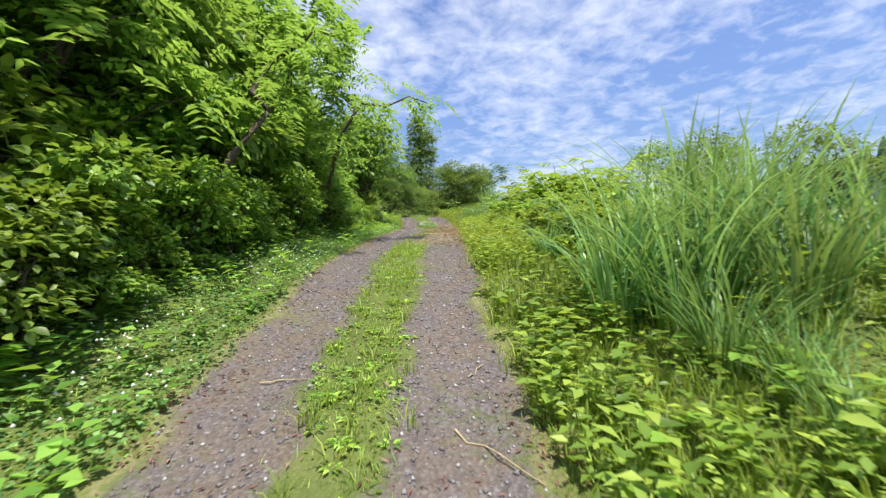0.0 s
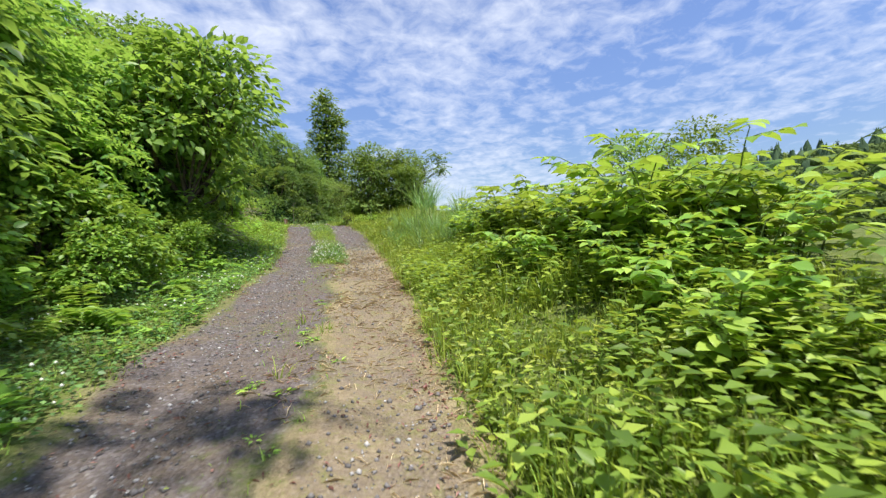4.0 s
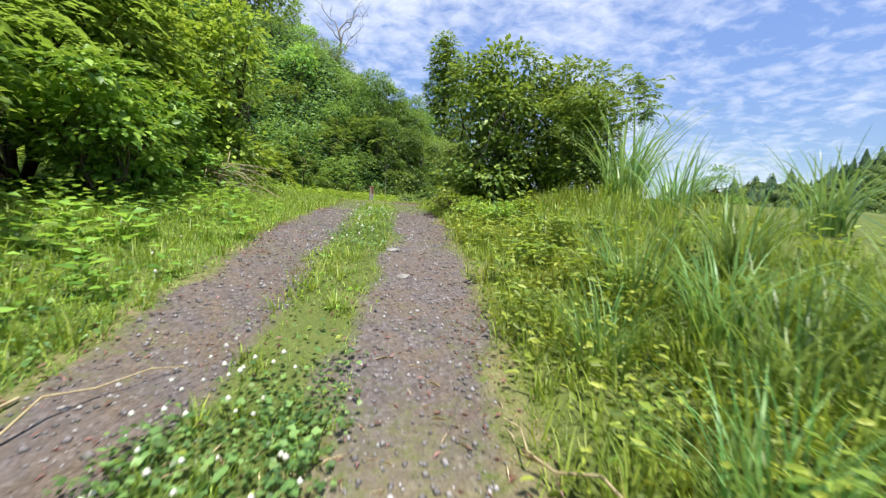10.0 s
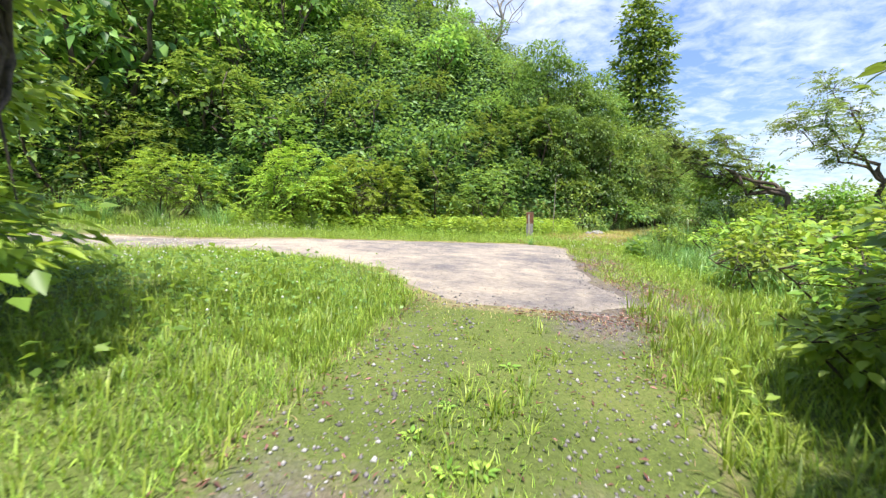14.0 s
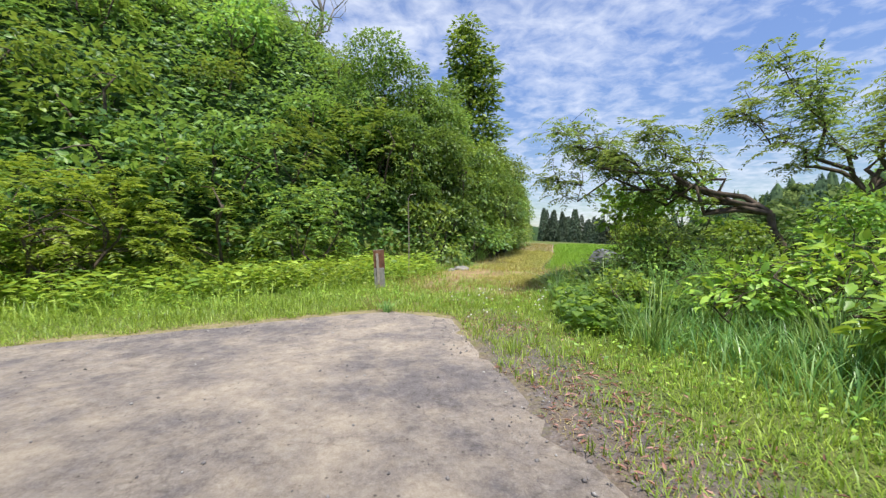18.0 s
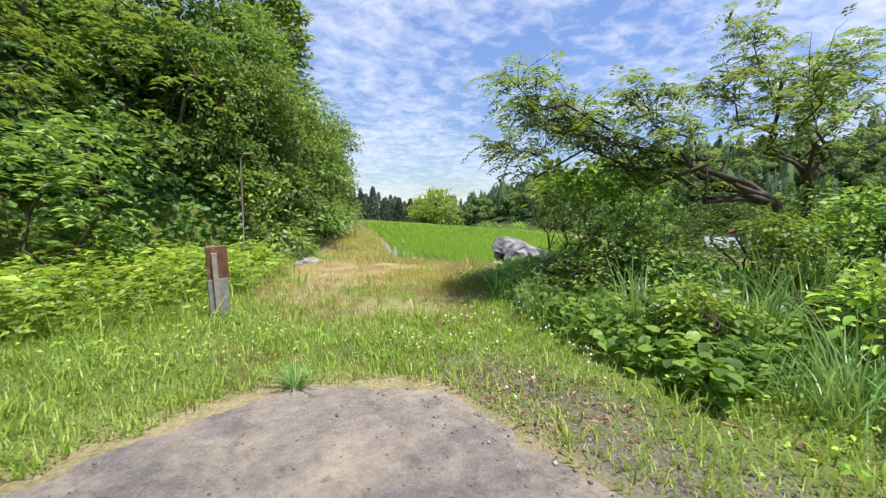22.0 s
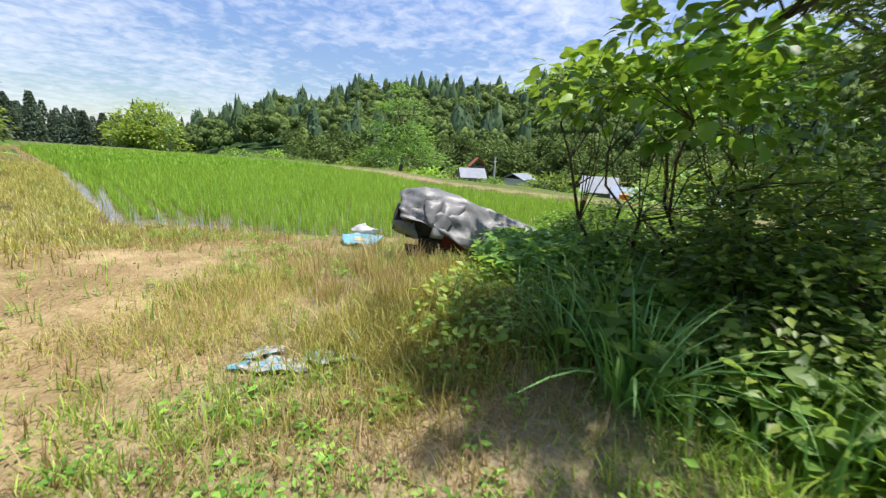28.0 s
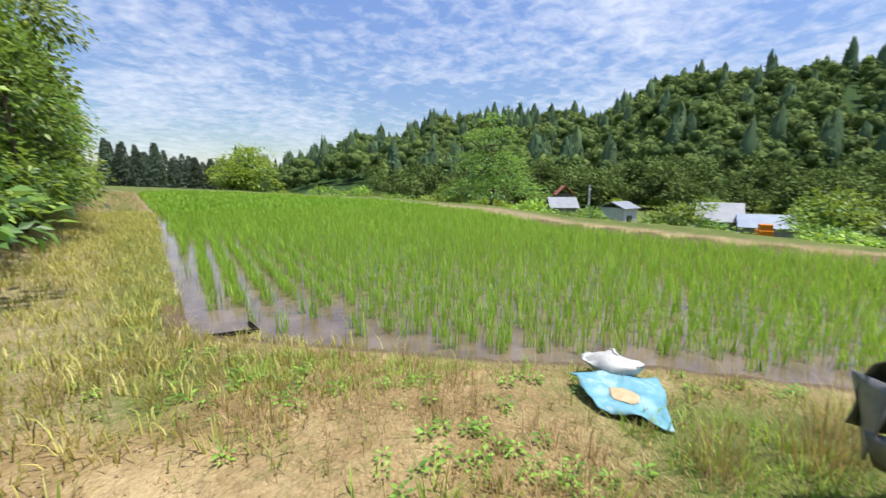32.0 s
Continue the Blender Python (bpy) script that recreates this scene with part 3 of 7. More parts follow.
def land(x, y):
    """The height of the ground."""
    x, y = np.asarray(x, float), np.asarray(y, float)
    z = np.interp(y, RISE_Y, RISE_Z)
    u, on_lane = lane_u(x, y), smooth(y, 31.5, 28)
    near = smooth(y, 60, 40)
    z = z + on_lane * (0.60 * smooth(u, 1.25, 4.2) - 0.5 * smooth(u, 9, 30) + 0.28 * smooth(-u, 1.4, 3.2))
    z = z - 0.05 * on_lane * (np.exp(-((np.abs(u) - 0.74) / 0.3) ** 2))
    z = z + 0.03 * waver(x, y, 0.9) * smooth(np.abs(u), 1.1, 2.0) + 0.008 * waver(x, y, 0.23, 3)
    d, up = edge_distance(FOOT, x, y, closed=False)
    d = np.where(up, d, 0)
    hill = 20.0 * np.tanh(np.maximum(d - 0.4, 0) * 1.35 / 20.0)
    hill = hill * smooth(x, -75, -45)
    z = z + hill + 0.35 * waver(x, y, 3.0, 5) * smooth(d, 1, 5)
    rd = signed(ROAD, x, y)
    z = z + (2.562 + 0.008 * (y - 33) - z) * smooth(rd, -1.0, -0.25)
    z = z - 0.024 * smooth(rd, -0.12, 0.12)
    # east of the road the bank drops towards the valley floor, and the ground dips round the paddy
    east = smooth(x, 2.7, 6.5) * smooth(y, 28.5, 31) * smooth(y, 41.5, 38.5)
    z = z + east * (0.25 * smooth(x, 3.0, 5.0) - 0.35 * smooth(x, 6.0, 9.0))
    pd = signed(PADDY, x, y)
    z = z + (2.50 - z) * smooth(pd, -2.6, -0.25) * (1 - smooth(d, 0.3, 2.5))
    z = z + (PADDY_Z - z) * np.where(y > 47, smooth(pd, -0.55, 0.35), smooth(pd, -0.22, 0.12))
    far = np.hypot(x - 4, y - 41)
    past = x - np.interp(y, (20, 33, 41, 45, 50, 60, 86), (14, 12.6, 15.0, 16.4, 20.0, 22.8, 24.0))
    z = z - np.maximum(2.3 * smooth(past, 1.6, 7) * smooth(y, 26, 34) * smooth(y, 90, 60), 3.9 * smooth(x, 25, 43) * smooth(y, -20, 20))
    az = np.degrees(np.arctan2(x - 4, y - 41))
    ridge = 265 * np.tan(np.radians(np.interp(az, RIDGE_AZ, RIDGE_EL))) - 2
    z = z + ridge * smooth(far, 75, 270) * (1 + 0.05 * waver(x, y, 30, 2)) * np.where(up, 0.3, 1)
    return z


def at(x, y):
    return float(land(np.array([x]), np.array([y]))[0])


def spaced(marks):
    out = [np.arange(a, b, step) for a, b, step in marks]
    return np.concatenate(out + [[marks[-1][1]]])


def build_ground():
    xs = spaced([(-2000, -400, 200), (-400, -100, 30), (-100, -30, 7), (-30, -8, 1.2), (-8, -1.6, 0.2), (-1.6, 4.2, 0.09), (4.2, 9, 0.16), (9, 26, 0.4), (26, 100, 5), (100, 400, 12), (400, 2000, 200)])
    ys = spaced([(-2000, -300, 200), (-300, -40, 26), (-40, -4, 2.5), (-4, 46, 0.17), (46, 62, 0.35), (62, 100, 2), (100, 400, 10), (400, 2000, 200)])
    X, Y = np.meshgrid(xs, ys)
    Z = land(X, Y)
    n, m = X.shape
    i, j = np.meshgrid(np.arange(n - 1), np.arange(m - 1), indexing="ij")
    F = np.stack([i * m + j, i * m + j + 1, (i + 1) * m + j + 1, (i + 1) * m + j], -1).reshape(-1, 4)
    me = raw_mesh("ground", np.stack([X, Y, Z], -1).reshape(-1, 3), [F], EARTH, True)
    x, y = X.ravel(), Y.ravel()
    u, on = lane_u(x, y), smooth(y, 31.0, 28.5)
    strip = 0.28 + 0.10 * waver(x, y, 1.3, 9) + 0.07 * waver(x, y, 0.37, 2)
    worn = smooth(y, 8.2, 9.8) * np.where(u > 0.2, smooth(y, 20.6, 18.4), smooth(y, 17.6, 16.4))
    u = u + 0.13 * waver(x, y, 0.8, 6) + 0.09 * waver(x, y, 0.27, 1)
    rut = smooth(np.abs(u), strip - 0.12, strip + 0.16) * smooth(np.abs(u), 1.22, 1.04)
    rut = np.maximum(rut, smooth(np.abs(u), 1.15, 1.0) * worn * smooth(u, 0.35, 0.0))
    rut = np.maximum(rut, smooth(np.hypot(x - 2.0, y - 28.4), 1.9, 0.9) * 0.35)
    gravel = on * smooth(y + 0.35 * waver(x, y, 0.7, 3), 28.2, 26.4) * rut * (1 - worn * smooth(u, 0.0, 0.5) * 0.45) * (0.86 + 0.22 * waver(x, y, 0.6, 12))
    gravel = np.maximum(gravel, (0.72 + 0.2 * waver(x, y, 0.5, 7)) * smooth(signed(ROAD, x, y), -1.3, -0.3) * smooth(x, 1.8, 2.6))
    straw = on * np.maximum(0.70 * worn * smooth(u, -0.1, 0.3) * smooth(u, 1.45, 1.1), 0.42 * smooth(np.abs(np.abs(u) - 1.18), 0.2, 0.04))
    apron = smooth(np.hypot((x - 3.3) / 2.4, (y - 40.9) / 3.0), 1.3, 0.7)
    straw = np.maximum(straw, 0.72 * apron)
    rd = signed(ROAD, x, y)
    straw = np.maximum(straw, 0.6 * smooth(np.abs(rd), 0.5, 0.1))
    track = smooth(np.abs(x - np.interp(y, (36, 41, 46, 60, 84), (2.6, 3.2, 4.7, 9.3, 18.4))), 1.4, 0.5) * smooth(y, 37.5, 40)
    straw = np.maximum(straw, 0.62 * track)
    soil = 0.95 * smooth(np.hypot((x - 3.75) / 1.55, (y - 42.3) / 2.1) + 0.22 * waver(x, y, 0.5, 27), 1.2, 0.7)
    soil = np.maximum(soil, 0.72 * smooth(np.hypot((x - 5.8) / 1.4, (y - 42.6) / 1.6), 1.2, 0.6))
    pd = signed(PADDY, x, y)
    mud = np.where(y > 46, smooth(pd, -0.2, 0.05), smooth(pd, -0.42, -0.12))
    soil = np.maximum(soil, 0.6 * smooth(pd, -1.2, -0.3) * smooth(y, 47, 44))
    straw = np.maximum(straw, 0.8 * smooth(pd, -1.4, -0.3) * smooth(x, 10, 12))
    d, up = edge_distance(FOOT, x, y, closed=False)
    # where the floor takes the colour darkened for shade under hedge and woods
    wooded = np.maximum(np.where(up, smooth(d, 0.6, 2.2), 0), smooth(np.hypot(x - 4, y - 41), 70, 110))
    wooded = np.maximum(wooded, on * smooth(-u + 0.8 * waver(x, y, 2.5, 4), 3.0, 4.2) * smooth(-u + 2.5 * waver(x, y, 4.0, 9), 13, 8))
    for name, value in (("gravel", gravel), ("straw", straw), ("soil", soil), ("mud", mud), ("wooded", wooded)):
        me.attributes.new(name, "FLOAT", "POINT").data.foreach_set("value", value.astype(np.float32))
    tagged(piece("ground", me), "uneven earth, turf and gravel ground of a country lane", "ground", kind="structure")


build_ground()


def ragged(poly, step=0.16, wob=0.10, seed=1):
    """A closed outline cut into short, uneven steps."""
    r, out = np.random.default_rng(seed), []
    for a, b in zip(poly, np.roll(poly, -1, 0)):
        n = max(2, int(np.linalg.norm(b - a) / step))
        s = np.linspace(0, 1, n, endpoint=False)[:, None]
        side = np.array([-(b - a)[1], (b - a)[0]]) / np.linalg.norm(b - a)
        line = a + (b - a) * s
        bow = waver(line[:, 0], line[:, 1], 0.5, seed) * wob + r.normal(0, wob * 0.35, n)
        out.append(line + side * bow[:, None])
    return np.concatenate(out)


def grown(poly, by):
    """The outline moved outwards."""
    way = np.roll(poly, -1, 0) - np.roll(poly, 1, 0)
    side = unit(np.stack([way[:, 1], -way[:, 0]], -1))
    return poly - side * by if signed(poly, *(poly + side * 0.05).T).mean() > 0 else poly + side * by


def build_sheet(name, outline, height, material, thick):
    bm = bmesh.new()
    top = [bm.verts.new((x, y, height(x, y))) for x, y in outline]
    face = bm.faces.new(top)
    low = bmesh.ops.extrude_face_region(bm, geom=[face])
    bmesh.ops.translate(bm, verts=[v for v in low["geom"] if isinstance(v, bmesh.types.BMVert)], vec=(0, 0, -thick))
    bmesh.ops.recalc_face_normals(bm, faces=bm.faces)
    return part(name, bm, material, None)


tagged(build_sheet("road", ragged(ROAD), lambda x, y: 2.548 + 0.008 * (y - 33), ASPHALT, 0.06), "worn dusty grey asphalt of the road end", "road", kind="structure")
tagged(build_sheet("water", ragged(grown(PADDY, 0.4), 0.3, 0.08, 4), lambda x, y: WATER_Z, WATER, 0.02), "shallow muddy water of a rice paddy", "water", kind="structure")

# ---------------------------------------------------------------- plants


def crown_clumps(r, lobes, n):
    """Places over the upper shells of several lobes (centre, radii), and the way out from each."""
    size = np.array([(rad[0] * rad[1] * rad[2]) ** 0.67 for _, rad in lobes])
    which = r.choice(len(lobes), n, p=size / size.sum())
    way = unit(r.normal(size=(n, 3)))
    way[:, 2] = np.where(way[:, 2] < -0.35, -way[:, 2], way[:, 2])
    centre = np.array([c for c, _ in lobes], float)[which]
    radius = np.array([q for _, q in lobes], float)[which]
    shell = (1 - 0.42 * r.random(n) ** 1.6)[:, None]
    return centre + way * radius * shell, way


def sprays(r, at_, way, per, spread, length, width, droop=0.35, shape=LEAF_PLAIN, flat=0.35):
    """Layered sprays of leaves about each clump."""
    n = len(at_)
    a, q = r.random((n, per)) * 2 * np.pi, np.sqrt(r.random((n, per)))
    out = np.stack([np.cos(a) * q, np.sin(a) * q, r.normal(0, 0.16, (n, per))], -1)
    size = spread * (0.65 + 0.7 * r.random(n))[:, None, None]
    P = at_[:, None] + out * size
    P[..., 2] -= droop * (q ** 2) * size[..., 0]
    A = out * 1.0 + way[:, None] * 0.7 + r.normal(0, 0.35, (n, per, 3))
    A[..., 2] -= droop * 0.9
    N = np.array((0, 0, 1.0)) + way[:, None] * 0.45 + r.normal(0, flat, (n, per, 3))
    L = length * (0.7 + 0.6 * r.random(n * per))
    return leaves(P.reshape(-1, 3), A.reshape(-1, 3), N.reshape(-1, 3), L, L * width, shape)


def feathers(r, at_, way, length, pairs, leaflet, droop=0.5):
    """Feathered leaves: pairs of narrow leaflets along an arching stalk."""
    n = len(at_)
    A = unit(way + r.normal(0, 0.45, (n, 3)) + np.array((0, 0, 0.15)))
    side = unit(np.cross(A, (0, 0, 1.0)))
    s = np.linspace(0.15, 1, pairs)
    L = length * (0.75 + 0.5 * r.random(n))[:, None, None]
    P = at_[:, None] + A[:, None] * s[None, :, None] * L
    P[..., 2] -= droop * (s ** 2)[None] * L[..., 0]
    Q = np.repeat(P, 2, 1).reshape(-1, 3)
    sign = np.tile([1.0, -1.0], n * pairs)[:, None]
    W = np.repeat(np.repeat(side, pairs, 0), 2, 0) * sign
    ahead = np.repeat(np.repeat(A, pairs, 0), 2, 0)
    D = W + ahead * 0.35 + r.normal(0, 0.12, W.shape)
    D[:, 2] -= 0.25
    N = np.array((0, 0, 1.0)) + r.normal(0, 0.22, W.shape)
    size = leaflet * np.repeat(np.tile(np.sin(0.35 + 2.5 * s) * 0.5 + 0.55, n), 2) * (0.85 + 0.3 * r.random(len(Q)))
    return leaves(Q, D, N, size, size * 0.36)


def limbs(r, targets, height, thick, spread=0.25, lean=(0, 0), stems=4, sides=6):
    """A few stems from the ground that fork to the clumps."""
    out, tops = [], []
    for i in range(stems):
        a = 2 * np.pi * i / stems + r.random()
        foot = np.array((math.cos(a), math.sin(a), 0)) * spread * (0.3 if stems > 1 else 0)
        top = np.array((math.cos(a) * spread * 3 + lean[0], math.sin(a) * spread * 3 + lean[1], height * (0.6 + 0.2 * r.random())))
        line = bent(foot - (0, 0, 0.15), top, 0.04, 6, r)
        out.append(tube(line, np.linspace(thick, thick * 0.45, 6), sides))
        tops.append(line)
    for p in targets:
        line = tops[r.integers(stems)]
        out.append(tube(bent(line[r.integers(2, 6)], p, 0.06, 4, r), np.linspace(thick * 0.38, thick * 0.08, 4), 3 if sides < 6 else 4))
    return merge(out)


class Plant:
    """A kind of plant, built once; each further one shares its meshes."""

    def __init__(self, name, label, category, trunk, crown, crown_material, wood=None, group="", crown_name="crown", trunk_name="trunk"):
        self.ob, self.used = base(name, 0, 0, -80), False
        tagged(self.ob, label, category, group)
        if trunk is not None:
            piece(trunk_name, raw_mesh(trunk_name, trunk[0], [trunk[1]], wood or BARK, True), self.ob)
        piece(crown_name, raw_mesh(crown_name, crown[0], [crown[1]], crown_material), self.ob)

    def put(self, x, y, size=1.0, turn=0.0, tall=1.0, sink=0.0, tilt=(0, 0), label=""):
        m = pose(x, y, at(x, y) - sink, tilt[0], tilt[1], turn)
        s = Matrix.Diagonal((size, size, size * tall, 1))
        if not self.used:
            self.ob.matrix_basis, self.used, self.scale = m @ s, True, (size, size * tall)
            return tagged(self.ob, label)
        k = Matrix.Diagonal((size / self.scale[0], size / self.scale[0], size * tall / self.scale[1], 1))
        return tagged(copy_thing(self.ob, m @ k), label)


def feather_shrub(seed, name, label, lobes, n, mat, length=0.55, leaflet=0.17, stems=5, thick=0.05, pairs=7, group="shrubs", twigs=26, sides=6):
    r = np.random.default_rng(seed)
    c, w = crown_clumps(r, lobes, n)
    c = np.repeat(c, 3, 0) + r.normal(0, 0.10, (3 * n, 3))
    high = max(q[0][2] for q in lobes)
    return Plant(name, label, "shrub", limbs(r, c[:: max(1, len(c) // twigs)], high, thick, 0.3, stems=stems, sides=sides), feathers(r, c, np.repeat(w, 3, 0), length, pairs, leaflet), mat, group=group)


def leafy_shrub(seed, name, label, lobes, n, per, mat, spread=0.34, length=0.11, width=0.6, stems=5, thick=0.05, droop=0.35, shape=LEAF_PLAIN, group="shrubs", category="shrub", wood=None, flat=0.35, twigs=26, sides=6):
    r = np.random.default_rng(seed)
    c, w = crown_clumps(r, lobes, n)
    high = max(q[0][2] for q in lobes)
    return Plant(name, label, category, limbs(r, c[:: max(1, len(c) // twigs)], high, thick, 0.25, stems=stems, sides=sides), sprays(r, c, w, per, spread, length, width, droop, shape, flat), mat, wood, group)


def knotweed(seed, stems=9, high=1.7, leaf=0.17):
    """Arching canes with level side shoots, large heart-shaped leaves set in two ranks along each."""
    r, wood, shoots, P, A, N = np.random.default_rng(seed), [], [], [], [], []
    for i in range(stems):
        a, q = r.random() * 2 * np.pi, 0.45 * math.sqrt(r.random())
        foot = np.array((math.cos(a) * q, math.sin(a) * q, -0.05))
        out = np.array((math.cos(a), math.sin(a), 0)) * (0.25 + 0.55 * r.random())
        h = high * (0.6 + 0.45 * r.random())
        s = np.linspace(0, 1, 9)[:, None]
        line = foot + out * s ** 1.8 * h * 0.75 + np.array((0, 0, h)) * (s - 0.22 * s ** 3)
        wood.append(tube(line, np.linspace(0.013, 0.004, 9), 5))
        for b in range(2, 9):
            turn = r.random() * 2 * np.pi
            way = unit(np.array((math.cos(turn), math.sin(turn), 0.25)) + out * 0.7 * (b > 6))
            far = high * (0.20 + 0.16 * r.random()) * (1.15 - 0.07 * b)
            k = np.linspace(0, 1, 6)[:, None]
            shoot = line[b] + way * far * k + np.array((0, 0, -0.22 * far)) * k ** 2
            shoots.append(tube(shoot, np.linspace(0.005, 0.002, 6), 3))
            side = np.cross(way, (0, 0, 1.0))
            for j in range(1, 6):
                flip = 1 if j % 2 else -1
                P.append(shoot[j])
                A.append(side * flip + way * (0.55 if j < 5 else 2.5) - np.array((0, 0, 0.25 + 0.35 * r.random())))
                N.append(np.array((0, 0, 1.0)) + r.normal(0, 0.18, 3))
    n = len(P)
    L = leaf * (0.65 + 0.55 * r.random(n))
    made = Plant("knotweed", "tall knotweed plant with large bright green leaves", "plant", None, leaves(np.array(P), np.array(A), np.array(N), L, L * 0.80, LEAF_ROUND), LEAF_LIGHT, STEM, "knotweed by the lane", "foliage")
    for v, f in wood:
        piece("stem", raw_mesh("stem", v, [f], STEM, True), made.ob)
    v, f = merge(shoots)
    tagged(piece("inner_foliage", raw_mesh("inner_foliage", v, [f], STEM, True), made.ob), kind="stuff")
    return made


def blades(r, x, y, z, high, wide, lean, curl=0.5, parts_=2, heading=None):
    """Blades of grass as tapering bent strips."""
    n = len(x)
    a = r.random(n) * 2 * np.pi if heading is None else heading + r.normal(0, 0.5, n)
    out = np.stack([np.cos(a), np.sin(a), 0 * a], -1)
    side = np.stack([-np.sin(a), np.cos(a), 0 * a], -1)
    h, w, k = np.broadcast_to(high, n), np.broadcast_to(wide, n), np.broadcast_to(lean, n)
    P = np.stack([x, y, z], -1)
    rows = []
    for s in np.linspace(0, 1, parts_ + 1)[:-1]:
        mid = P + out * (k * h * s ** 1.7)[:, None] + np.array((0, 0, 1)) * (h * (s - curl * k * s ** 2.4 * 0.6))[:, None]
        half = (w * (1 - s ** 2 * 0.75) / 2)[:, None] * side
        rows += [mid - half, mid + half]
    rows.append(P + out * (k * h)[:, None] + np.array((0, 0, 1)) * (h * (1 - curl * k * 0.6))[:, None])
    V = np.stack(rows, 1)
    m = 2 * parts_ + 1
    quads = np.array([(2 * i, 2 * i + 1, 2 * i + 3, 2 * i + 2) for i in range(parts_ - 1)]).reshape(-1, 4)
    tip = np.array([(2 * parts_ - 2, 2 * parts_ - 1, 2 * parts_)])
    off = (np.arange(n) * m)[:, None, None]
    return V.reshape(-1, 3), (quads[None] + off).reshape(-1, 4), (tip[None] + off).reshape(-1, 3)


def blade_mesh(name, made, mat):
    return raw_mesh(name, made[0], [made[1], made[2]], mat)


class Clump(Plant):
    """A clump of long arching grass."""

    def __init__(self, seed, n, high, wide, mat, label, spread=0.28, name="grass_clump", lean=0.75, group="tall grass clumps"):
        r = np.random.default_rng(seed)
        a, q = r.random(n) * 2 * np.pi, spread * np.sqrt(r.random(n))
        made = blades(r, np.cos(a) * q, np.sin(a) * q, np.full(n, -0.04), high * (0.55 + 0.5 * r.random(n)), wide * (0.7 + 0.5 * r.random(n)), lean * (0.25 + 0.9 * r.random(n)), 0.75, 6, a)
        self.ob, self.used = base(name, 0, 0, -80), False
        tagged(self.ob, label, "grass", group)
        V, Q, T = (q.reshape(n, -1, q.shape[-1]) for q in made)
        first = n // 7
        for i in range(first):
            piece("blade", raw_mesh("blade", V[i], [Q[i] - i * V.shape[1], T[i] - i * V.shape[1]], mat), self.ob)
        rest = first * V.shape[1]
        tagged(piece("tuft", raw_mesh("tuft", V[first:].reshape(-1, 3), [Q[first:].reshape(-1, 4) - rest, T[first:].reshape(-1, 3) - rest], mat), self.ob), kind="stuff")


def fern_plant(seed):
    r = np.random.default_rng(seed)
    n = 9
    a = np.arange(n) * 2 * np.pi / n + r.normal(0, 0.2, n)
    made = None
    for i in range(n):
        way = np.array([(math.cos(a[i]), math.sin(a[i]), 0.55 + 0.4 * r.random())])
        frond = feathers(r, np.zeros((1, 3)), way, 0.75, 15, 0.17, 0.55)
        if made is None:
            made = Plant("fern", "green fern with arching feathered fronds", "fern", None, frond, LEAF_FERN, None, "ferns under the hedge", "frond")
        else:
            piece("frond", raw_mesh("frond", frond[0], [frond[1]], LEAF_FERN), made.ob)
    return made


# the big lane-side shrubs on the west side
WALNUT = [((0.3, 0, 2.6), (1.9, 1.9, 1.1)), ((1.1, 0.4, 3.3), (1.3, 1.4, 0.8)), ((-0.9, -0.4, 3.6), (1.5, 1.5, 1.0)), ((0.8, -0.8, 1.7), (1.3, 1.4, 0.8)), ((-0.2, 0.9, 1.5), (1.5, 1.2, 0.8))]
hedge_a = feather_shrub(11, "shrub", "large green shrub with feathered leaves over dark stems", WALNUT, 330, LEAF_HEDGE, 0.52, 0.20, 6, 0.07, 6)
hedge_b = leafy_shrub(12, "shrub", "large dark green shrub with drooping oval leaves", WALNUT, 460, 15, LEAF_HEDGE, 0.38, 0.20, 0.52, 6, 0.07, 0.6, LEAF_FINE)
hedge_c = leafy_shrub(13, "shrub", "leafy roadside shrub with broad pointed leaves", [((0, 0, 1.3), (1.1, 1.1, 0.9)), ((0.5, 0.3, 2.0), (0.8, 0.8, 0.7)), ((-0.4, -0.4, 0.7), (1.0, 1.0, 0.6))], 170, 13, LEAF_BIG, 0.30, 0.165, 0.66, 6, 0.035, 0.5, LEAF_FINE)
hedge_d = leafy_shrub(15, "shrub", "dense dark shrub filling the hedge down to the ground", [((0, 0, 0.7), (1.2, 1.3, 0.8)), ((0.1, 0.2, 1.7), (1.2, 1.3, 0.9)), ((-0.2, -0.1, 2.8), (1.2, 1.2, 0.8))], 230, 13, LEAF_HEDGE, 0.36, 0.19, 0.55, 5, 0.06, 0.55, LEAF_FINE)
for i, (x, y, s) in enumerate(((-4.9, 3.6, 0.85), (-4.2, 5.4, 0.9), (-3.9, 6.9, 1.0), (-3.5, 8.8, 0.95), (-3.3, 10.6, 0.95), (-3.3, 12.3, 0.9), (-3.5, 14.0, 0.9), (-3.3, 15.8, 0.9), (-1.9, 17.7, 1.0), (-2.4, 19.3, 0.85), (-2.6, 20.6, 0.9), (-2.9, 22.6, 0.85), (-5.6, 6.4, 1.3), (-5.0, 9.6, 1.3))):
    hedge_d.put(x - (0.7 if y < 9 else 0.0), y, s, i * 67.0, 1.1 if y > 9 else 0.95)
